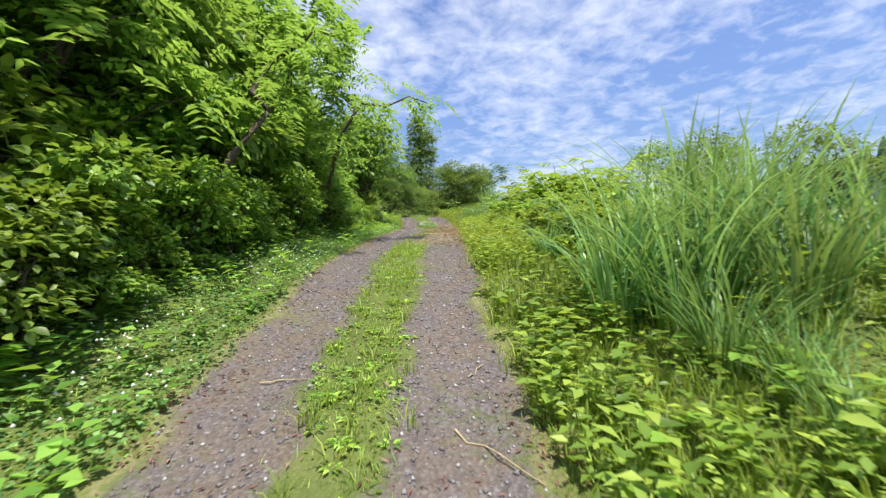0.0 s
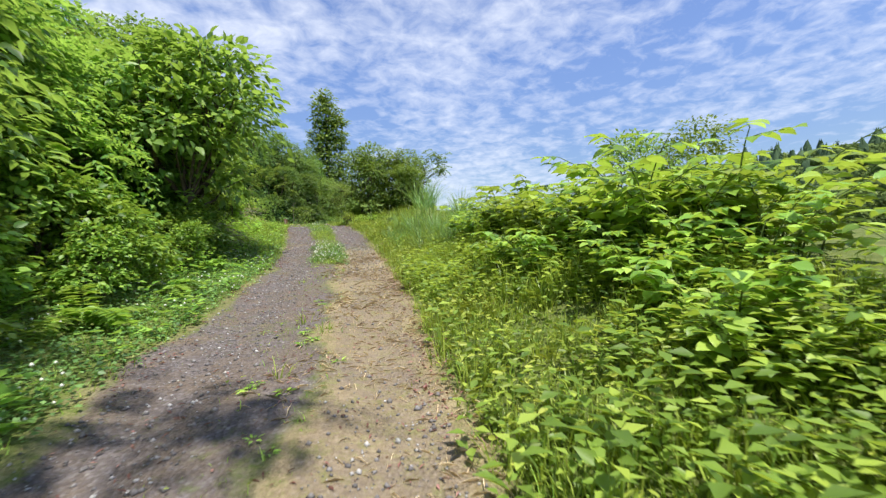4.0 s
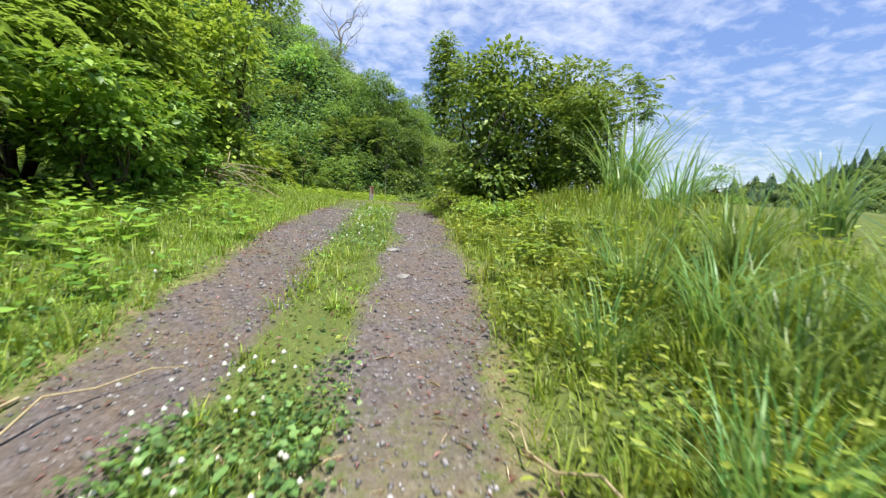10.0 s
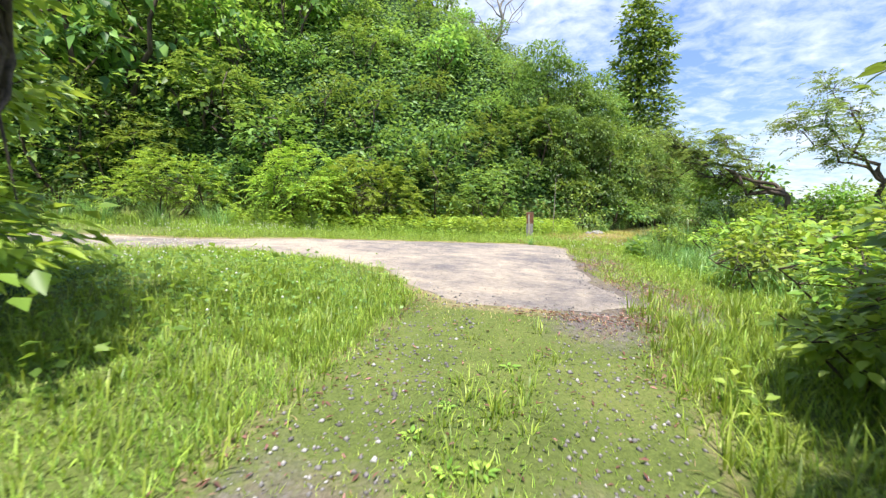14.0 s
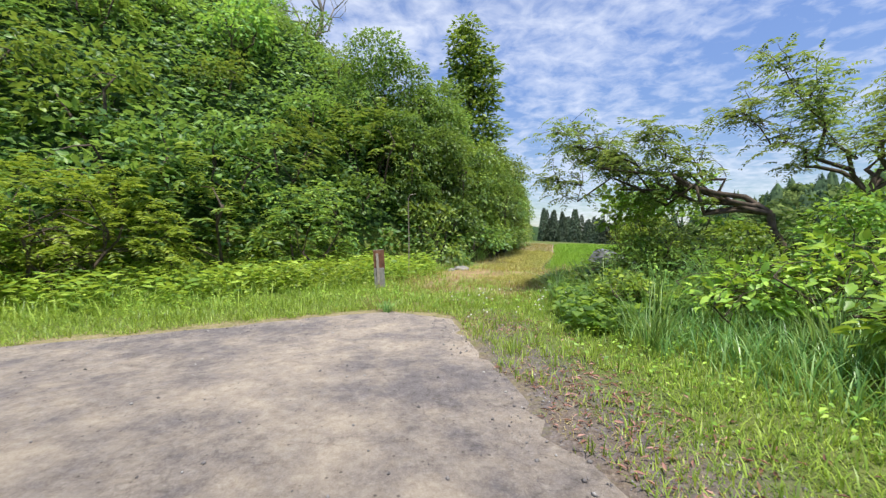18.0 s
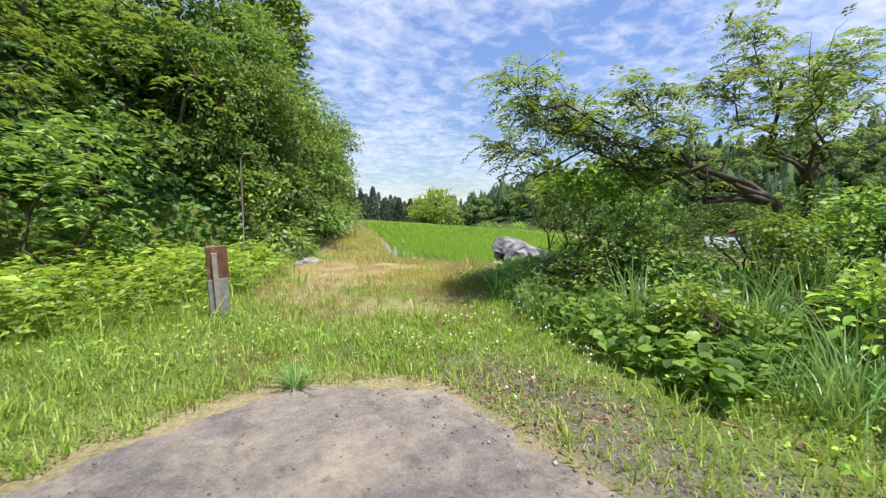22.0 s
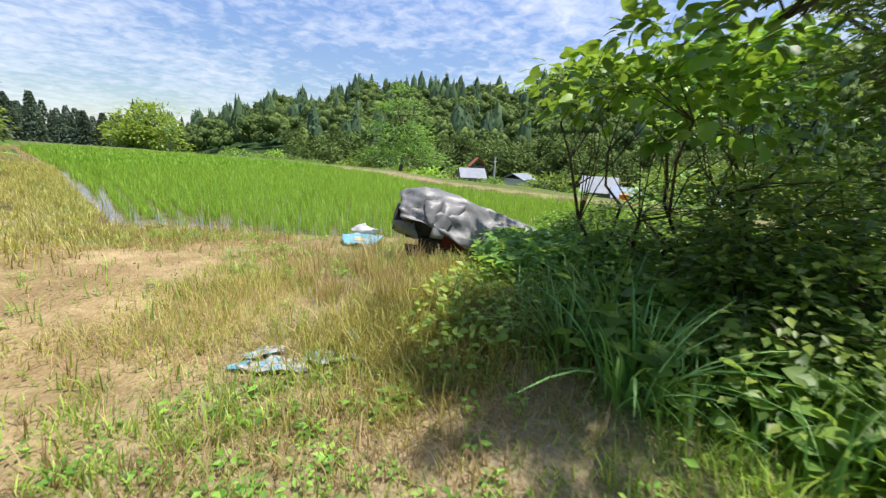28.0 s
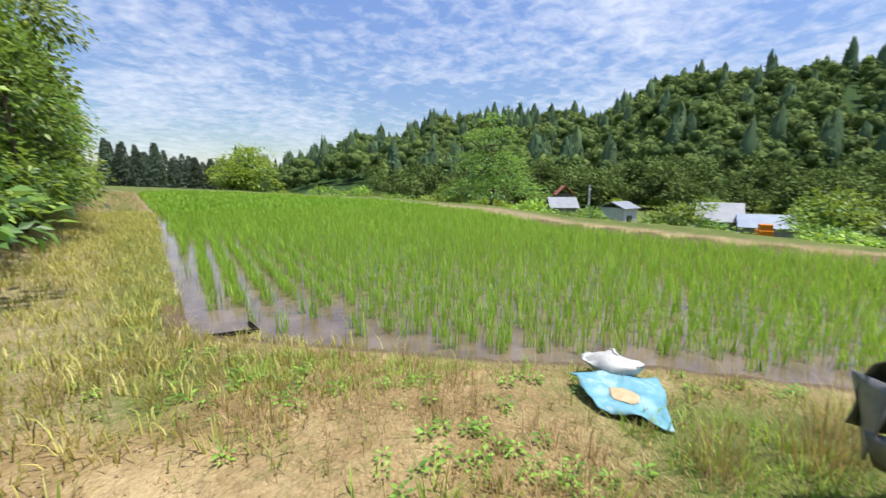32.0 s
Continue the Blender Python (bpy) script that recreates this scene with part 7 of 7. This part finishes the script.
def signpost():
    """The back of a small wooden notice board nailed to a stake, on a concrete stub."""
    x, y = 0.89, 39.2
    g = at(x, y)
    thing = tagged(base("notice_board", x, y, g, 8), "weathered brown notice board on a stake and a grey slab", "sign")
    bm = bmesh.new()
    box(bm, (0.225, 0.022, 0.40), (0, 0.03, 3.23 - g), Euler((0, radians(-3), 0)).to_matrix(), 0.004)
    part("board", bm, BOARD_WOOD, thing, "brown stained board")
    # sunlight on the board's top edge, put in as a strip of paler wood
    bm = bmesh.new()
    box(bm, (0.235, 0.012, 0.012), (-0.01, 0.024, 3.432 - g), Euler((0, radians(-3), 0)).to_matrix(), 0.002)
    part("lit_edge", bm, POST_WOOD, thing, "sunlit upper edge, put in as a pale strip")
    bm = bmesh.new()
    box(bm, (0.055, 0.045, 3.36 - g + 0.25), (-0.015, -0.006, (3.36 - g - 0.25) / 2), Euler((0, radians(-3), 0)).to_matrix(), 0.006)
    part("stake", bm, POST_WOOD, thing, "pale grey square stake")
    bm = bmesh.new()
    box(bm, (0.215, 0.05, 0.62), (0.015, 0.035, 3.05 - g - 0.30), Euler((0, radians(-3), 0)).to_matrix(), 0.012)
    part("slab", bm, CONCRETE, thing, "grey weathered slab")


signpost()


def rod(x, y, top):
    """A thin pale stake with a bent tip."""
    g = at(x, y)
    thing = tagged(base("stake", x, y, g), "thin pale grey stake with a bent tip at the hill's foot", "stake")
    v, f = tube([(0, 0, -0.2), (0.01, 0, 0.9), (0.0, 0, top - g - 0.12), (0.05, 0, top - g - 0.02), (0.20, 0, top - g)], (0.014, 0.013, 0.012, 0.011, 0.009), 7)
    piece("shaft", raw_mesh("shaft", v, [f], POST_WOOD, True), thing)


rod(1.45, 41.9, 4.85)


def rock(x, y, w, d, h, turn, label, seed):
    r = np.random.default_rng(seed)
    bm = bmesh.new()
    bmesh.ops.create_icosphere(bm, subdivisions=3, radius=1.0)
    for v in bm.verts:
        k = 1 + 0.16 * math.sin(v.co.x * 4 + seed) * math.sin(v.co.y * 5 + v.co.z * 3) + r.normal(0, 0.015)
        v.co = Vector((v.co.x * w / 2 * k, v.co.y * d / 2 * k, max(v.co.z, -0.3) * h * k))
    thing = base("rock", x, y, at(x, y), turn)
    part("stone", bm, CONCRETE, thing)
    tagged(thing, label, "rock", "pale rocks")


rock(3.1, 43.9, 0.62, 0.3, 0.13, 10, "pale flat rock lying in the grass", 1)
rock(2.75, 43.6, 0.30, 0.2, 0.09, 60, "small pale rock in the grass", 2)
rock(2.55, 22.35, 0.17, 0.11, 0.03, 15, "flat white stone set in the rut", 3)
rock(2.68, 21.5, 0.16, 0.12, 0.025, 50, "flat white stone set in the rut", 4)
rock(-0.55, 3.1, 0.05, 0.05, 0.03, 0, "small white stone in the rut", 5)


def stick(points, thick, label, mat=STRAW, name="stick"):
    pts = np.array([(x, y, at(x, y) + dz) for x, y, dz in points])
    thing = base(name, *pts[0])
    v, f = tube(bent(pts[0], pts[1], 0.02, 6) - pts[0] if len(pts) == 2 else pts - pts[0], np.linspace(thick, thick * 0.4, 6 if len(pts) == 2 else len(pts)), 6)
    piece("wood", raw_mesh("wood", v, [f], mat, True), thing)
    tagged(thing, label, "stick", "fallen sticks")


for a, b in ((((0.40, 2.5, 0.012), (0.75, 1.95, 0.01))), ((0.62, 3.15, 0.01), (0.78, 3.30, 0.02)), ((1.05, 19.2, 0.02), (1.55, 19.9, 0.03)), ((1.6, 18.8, 0.02), (2.0, 19.3, 0.03)), ((-0.95, 3.3, 0.02), (-0.6, 3.25, 0.01)),
             ((3.45, 18.9, 0.12), (3.15, 19.4, 0.10)), ((1.0, 19.6, 0.02), (0.8, 18.8, 0.03)), ((1.95, 18.6, 0.02), (1.8, 17.9, 0.02))):
    stick((a, b), 0.008, "thin dry stick lying on the lane")


def brush_pile(x, y, seed):
    """Cut stalks and dry straw heaped at the lane's edge."""
    r = np.random.default_rng(seed)
    thing = tagged(base("brush_pile", x, y, at(x, y)), "heap of dry cut stalks at the lane's edge", "brush")
    for i in range(34):
        a = r.uniform(-1.2, 1.6)
        foot = np.array((r.normal(0, 0.16), r.normal(0, 0.22), 0.06 + 0.34 * r.random()))
        way = np.array((math.cos(a), math.sin(a), r.normal(-0.12, 0.22))) * r.uniform(0.5, 1.4)
        v, f = tube(bent(foot, foot + way, 0.06, 5, r), np.linspace(0.010, 0.004, 5), 5)
        piece("stalk", raw_mesh("stalk", v, [f], STRAW if i % 3 else BARK_PALE, True), thing)


brush_pile(-0.85, 25.6, 121)
brush_pile(-0.75, 18.9, 122)

# ---------------------------------------------------------------- across the valley


def conifer(seed, name="tree", label="tall dark conifer on the far side of the paddy"):
    r = np.random.default_rng(seed)
    n = 1500
    s = r.random(n) ** 0.75
    a = r.random(n) * 2 * np.pi
    q = (1 - s) ** 0.8 * 2.0 * (0.45 + 0.55 * r.random(n)) + 0.08
    P = np.stack([np.cos(a) * q, np.sin(a) * q, 1.2 + 8.8 * s - 0.25 * q], -1)
    A = np.stack([np.cos(a), np.sin(a), np.full(n, -0.35)], -1) + r.normal(0, 0.25, (n, 3))
    L = 0.75 * (0.6 + 0.6 * r.random(n)) * (1 - 0.5 * s)
    return Plant(name, label, "tree", tube([(0, 0, -0.3), (0, 0, 5), (0, 0, 9.8)], (0.17, 0.12, 0.02), 6), leaves(P, A, np.array((0, 0, 1.0)) + r.normal(0, 0.5, (n, 3)), L, L * 0.55), LEAF_CONIFER, group="far conifers")


cedar = conifer(131)


def polar(az, far):
    return 4.2 + far * math.sin(radians(az)), 41.1 + far * math.cos(radians(az))


r_far = np.random.default_rng(132)
for i in range(46):
    az = 17.5 + 12.5 * (i / 45) + r_far.normal(0, 0.3)
    x, y = polar(az, 118 + r_far.uniform(-9, 22))
    cedar.put(x, y, 1.0, r_far.uniform(0, 360), (0.85 + 0.4 * r_far.random()) * (1.0 if az < 23 else 0.86))

FAR_LOBES = [((0, 0, 3.2), (3.0, 2.8, 2.2)), ((1.2, 0.6, 4.6), (1.9, 1.9, 1.5)), ((-1.4, -0.4, 2.4), (2.2, 2.0, 1.7)), ((0.8, -1.0, 1.7), (2.2, 2.0, 1.5))]
round_tree = leafy_shrub(133, "tree", "broad round light green tree across the paddy", FAR_LOBES, 260, 11, LEAF_LIGHT, 0.85, 0.34, 0.6, 3, 0.14, 0.3, group="far trees", category="tree")
x, y = polar(31.2, 98)
round_tree.put(x, y, 1.9, 0, 1.0)
x, y = polar(29.6, 101)
round_tree.put(x, y, 1.35, 120, 0.9)
far_bush = leafy_shrub(134, "shrub", "green bush beyond the paddy bank", [((0, 0, 1.3), (1.7, 1.6, 1.1)), ((0.7, 0.3, 2.0), (1.0, 1.0, 0.8)), ((-0.8, -0.2, 0.9), (1.2, 1.2, 0.8))], 120, 9, LEAF_HILL, 0.60, 0.26, 0.6, 3, 0.06, 0.3, group="far bushes")
far_pale = leafy_shrub(135, "shrub", "pale green bush beyond the paddy bank", [((0, 0, 1.3), (1.7, 1.6, 1.1)), ((-0.7, 0.3, 1.8), (1.0, 1.0, 0.8))], 110, 9, LEAF_LIGHT, 0.60, 0.26, 0.6, 3, 0.06, 0.3, group="far bushes")
pine = leafy_shrub(136, "tree", "spreading pine beyond the paddy", [((0, 0, 2.0), (3.2, 2.8, 0.9)), ((0.6, 0.2, 3.6), (2.4, 2.2, 0.8)), ((0, 0, 4.9), (1.6, 1.5, 0.7)), ((-1.6, -0.4, 2.9), (1.6, 1.5, 0.6)), ((0.2, 0, 5.9), (0.7, 0.7, 0.6))], 330, 12, LEAF_DARK, 0.60, 0.26, 0.30, 1, 0.16, 0.15, group="far trees", category="tree")
x, y = polar(63.0, 31.5)
pine.put(x, y, 1.25, 30, 1.0)
for i in range(66):
    az = 33 + 78 * (i / 65) + r_far.normal(0, 0.6)
    far = np.interp(az, (33, 40, 48, 58, 66, 75, 86, 100, 111), (58, 44, 29.5, 23, 19.5, 17, 15.5, 15, 15.5)) * r_far.uniform(1.02, 1.7)
    if az > 66 and i % 3 == 0:
        far = far * 1.2 + 42
    if 58 < az < 67:
        far = far * 1.25 + 8
    x, y = polar(az, far)
    low = az > 66 and far < 45
    (far_bush if r_far.random() < 0.6 else far_pale).put(x, y, (r_far.uniform(0.6, 0.95) * (0.5 if 91 < az < 97 else 1.0)) if low else r_far.uniform(0.85, 1.25), r_far.uniform(0, 360), 0.72 if low else 0.85, 0.2)
for az, far, s in ((85.2, 24, 0.95), (83.9, 25, 0.7), (98.8, 30, 1.0), (100.5, 31, 1.2), (108, 30, 1.2), (75.6, 40, 1.0)):
    x, y = polar(az, far)
    far_bush.put(x, y, s, az * 7, 1.0, 0.2)


def far_forest():
    """The wooded slope across the valley: trees near enough to count, and the uncountable crowns behind them."""
    r = np.random.default_rng(141)
    n = 2000
    az = r.uniform(30, 130, n)
    far = 66 + 225 * r.random(n) ** 0.8
    x, y = 4.2 + far * np.sin(np.radians(az)), 41.1 + far * np.cos(np.radians(az))
    _, up = edge_distance(FOOT, x, y, closed=False)
    keep = ~up & ((az > 47) | (far > 125))
    x, y, far, az = x[keep], y[keep], far[keep], az[keep]
    z, n = land(x, y), len(x)
    needle = (r.random(n) < 0.06 + 0.24 * (waver(x, y, 26, 4) > 0.2) + 0.12 * smooth(far, 200, 270)) & (far > 95)
    grow = np.interp(far, (66, 110, 290), (0.75, 1.05, 1.25)) * (0.7 + 0.55 * r.random(n))
    seen = (az < 118) & ~needle
    single = seen & (far <= np.sort(far[seen])[130])
    kinds = []
    for i in range(3):
        lobes = [((0, 0, 3.6), (2.6, 2.5, 2.0)), ((1.1 - i, 0.5, 5.3), (1.8, 1.8, 1.5)), ((-1.3, -0.4 + 0.5 * i, 2.6), (2.0, 1.9, 1.6)), ((0.9, -0.9, 2.0), (2.0, 1.9, 1.5))]
        kinds.append(leafy_shrub(142 + i, "tree", "broadleaf tree at the foot of the far hillside", lobes, 90, 7, WOOD_BROAD, 0.95, 0.62, 0.6, 1, 0.14, 0.3, group="far trees", category="tree", twigs=5, sides=4))
    for i, (px, py, g) in enumerate(zip(x[single], y[single], grow[single])):
        kinds[i % 3].put(px, py, g * 1.05, r.uniform(0, 360), 0.85 + 0.4 * r.random(), 0.3)
    bm = bmesh.new()
    bmesh.ops.create_icosphere(bm, subdivisions=1, radius=1.0)
    ball = np.array([v.co[:] for v in bm.verts])
    ball_faces = np.array([[v.index for v in f.verts] for f in bm.faces])
    bm.free()
    # crowns: several domes, each a full core with ragged leaf masses all over it
    m, lobes, per = ~needle & ~single, 5, 34
    spot = np.repeat(np.stack([x[m], y[m], z[m] + 2.9 * grow[m]], -1), lobes, 0)
    big = np.repeat(grow[m], lobes)[:, None]
    k = len(spot)
    way = unit(r.normal(size=(k, 3)))
    way[:, 2] = np.abs(way[:, 2]) * 1.3 - 0.3
    centre = spot + way * big * (2.1, 2.1, 2.9)
    dome = big * (1.25 + 1.0 * r.random((k, 1)))
    core = centre[:, None] + ball[None] * (0.58 + 0.34 * r.random((k, len(ball), 1))) * dome[:, None]
    parts_ = [(core.reshape(-1, 3), (ball_faces[None] + (np.arange(k) * len(ball))[:, None, None]).reshape(-1, 3))]
    centre, dome = np.repeat(centre, per, 0), np.repeat(dome, per, 0)
    out = unit(r.normal(size=(k * per, 3)))
    out[:, 2] = np.abs(out[:, 2]) * 1.2 - 0.35
    size = dome[:, 0] * (0.22 + 0.32 * r.random(k * per))
    parts_.append(leaves(centre + out * dome * (0.85 + 0.3 * r.random((k * per, 1))), np.cross(out, r.normal(size=out.shape)) - (0, 0, 0.2), unit(out) + np.array((0, 0, 0.25)) + r.normal(0, 0.42, out.shape), size, size * 0.8))
    v, f = merge(parts_)
    tagged(piece("broadleaf_wood", raw_mesh("broadleaf_wood", v, [f], WOOD_BROAD)), "dense broadleaf wood on the far hillside", "woods", kind="stuff")
    # conifers: a full ragged cone hung with drooping sprays
    k, per, sides = int(needle.sum()), 64, 7
    grown_, spot = grow[needle][:, None, None], np.stack([x[needle], y[needle], z[needle]], -1)[:, None]
    a = np.arange(sides) * 2 * np.pi / sides
    rows = [np.stack([np.cos(a) * w, np.sin(a) * w, np.full(sides, h)], -1)[None] * (0.8 + 0.4 * r.random((k, sides, 1))) for w, h in ((1.6, 1.0), (1.9, 3.0), (1.6, 5.5), (1.15, 7.8), (0.3, 9.9))]
    cone_v = (np.concatenate(rows, 1) * grown_ + spot).reshape(-1, 3)
    i, j = np.meshgrid(np.arange(4), np.arange(sides), indexing="ij")
    q = np.stack([i * sides + j, i * sides + (j + 1) % sides, (i + 1) * sides + (j + 1) % sides, (i + 1) * sides + j], -1).reshape(-1, 4)
    tri = np.concatenate([q[:, (0, 1, 2)], q[:, (0, 2, 3)]])
    parts_ = [(cone_v, (tri[None] + (np.arange(k) * 5 * sides)[:, None, None]).reshape(-1, 3))]
    s = r.random((k, per)) ** 0.8
    a = r.random((k, per)) * 2 * np.pi
    q = (2.15 * (1 - s) ** 0.65 + 0.06) * (0.8 + 0.35 * r.random((k, per)))
    P = np.stack([np.cos(a) * q, np.sin(a) * q, 1.0 + 9.6 * s - 0.2 * q], -1) * grown_ + spot
    A = np.stack([np.cos(a), np.sin(a), np.full(a.shape, -0.7)], -1) + r.normal(0, 0.3, (k, per, 3))
    L = (1.35 - 0.75 * s) * (0.7 + 0.5 * r.random((k, per))) * grow[needle][:, None]
    N = np.stack([np.cos(a) * 0.7, np.sin(a) * 0.7, np.full(a.shape, 0.8)], -1) + r.normal(0, 0.25, (k, per, 3))
    parts_.append(leaves(P.reshape(-1, 3), A.reshape(-1, 3), N.reshape(-1, 3), L.ravel(), L.ravel() * 0.6))
    v, f = merge(parts_)
    tagged(piece("conifer_wood", raw_mesh("conifer_wood", v, [f], WOOD_NEEDLE)), "dark conifers standing out of the far hillside wood", "woods", kind="stuff")


far_forest()


def shed(az, far, w, d, top, roof, wall, turn, label, rise=0.5, window=True):
    x, y = polar(az, far)
    z = at(x, y) - 0.05
    h = top - rise - z
    thing = tagged(base("shed", x, y, z, turn), label, "shed", "sheds across the paddy")
    bm = bmesh.new()
    box(bm, (w, d, h), (0, 0, h / 2), None, 0.02)
    part("wall", bm, wall, thing)
    bm = bmesh.new()
    for s in (-1, 1):
        slope = math.atan2(rise, d / 2)
        box(bm, (w + 0.5, (d / 2 + 0.25) / math.cos(slope), 0.07), (0, s * (d / 4 + 0.1), h + rise / 2 - 0.03), Euler((-s * slope, 0, 0)).to_matrix(), 0.01)
    part("roof", bm, roof, thing)
    if window:
        bm = bmesh.new()
        box(bm, (w * 0.35, 0.06, h * 0.3), (-w * 0.1, -d / 2 - 0.02, h * 0.55), None, 0.01)
        part("window", bm, WINDOW_DARK, thing)
    return thing


shed(90.0, 43, 3.0, 3.6, 1.65, ROOF_WHITE, WALL_GREY, -88, "shed with a bright white metal roof", 1.3, False)
shed(94.2, 41, 3.2, 2.6, 0.95, ROOF_BLUE, WALL_GREY, -85, "low shed with a pale blue metal roof", 0.8)
shed(79.3, 43, 2.3, 2.4, 1.55, ROOF_WHITE, WALL_PALE, -20, "small pale house with a white roof edge", 0.5, True)
shed(72.2, 47, 2.6, 3.0, 1.65, ROOF_WHITE, WALL_GREY, -60, "grey-roofed house half hidden by bushes", 0.9, True)
shed(72.4, 60, 1.8, 2.0, 2.6, ROOF_RED, WALL_DARK, 30, "house with a red-brown roof among the trees", 1.0)
shed(105.0, 36, 2.0, 2.4, 1.05, ROOF_WHITE, WALL_DARK, -80, "low dark shed with a pale roof", 0.5)


def digger():
    x, y = polar(94.3, 33)
    thing = tagged(base("digger", x, y, at(x, y), 10), "small orange digger parked beside the shed", "vehicle")
    bm = bmesh.new()
    box(bm, (1.0, 0.8, 0.5), (0, 0, 0.75), None, 0.06)
    box(bm, (0.5, 0.7, 0.45), (-0.2, 0, 1.15), None, 0.05)
    part("body", bm, ORANGE, thing)
    bm = bmesh.new()
    box(bm, (0.9, 0.14, 0.16), (0.75, 0, 1.05), Euler((0, 0.5, 0)).to_matrix(), 0.03)
    part("arm", bm, ORANGE, thing)
    for s in (-0.4, 0.4):
        bm = bmesh.new()
        box(bm, (1.2, 0.22, 0.38), (0, s, 0.2), None, 0.09)
        part("track", bm, BLACK_STEEL, thing)


digger()


def utility_pole(az, far, h):
    x, y = polar(az, far)
    thing = tagged(base("utility_pole", x, y, at(x, y)), "pale grey concrete utility pole", "pole")
    v, f = tube([(0, 0, -0.2), (0, 0, h)], (0.13, 0.09), 10)
    piece("shaft", raw_mesh("shaft", v, [f], POLE_GREY, True), thing)
    bm = bmesh.new()
    box(bm, (1.2, 0.08, 0.08), (0, 0, h - 0.5), None, 0.01)
    part("crossarm", bm, POLE_GREY, thing)


utility_pole(75.6, 44, 4.4)
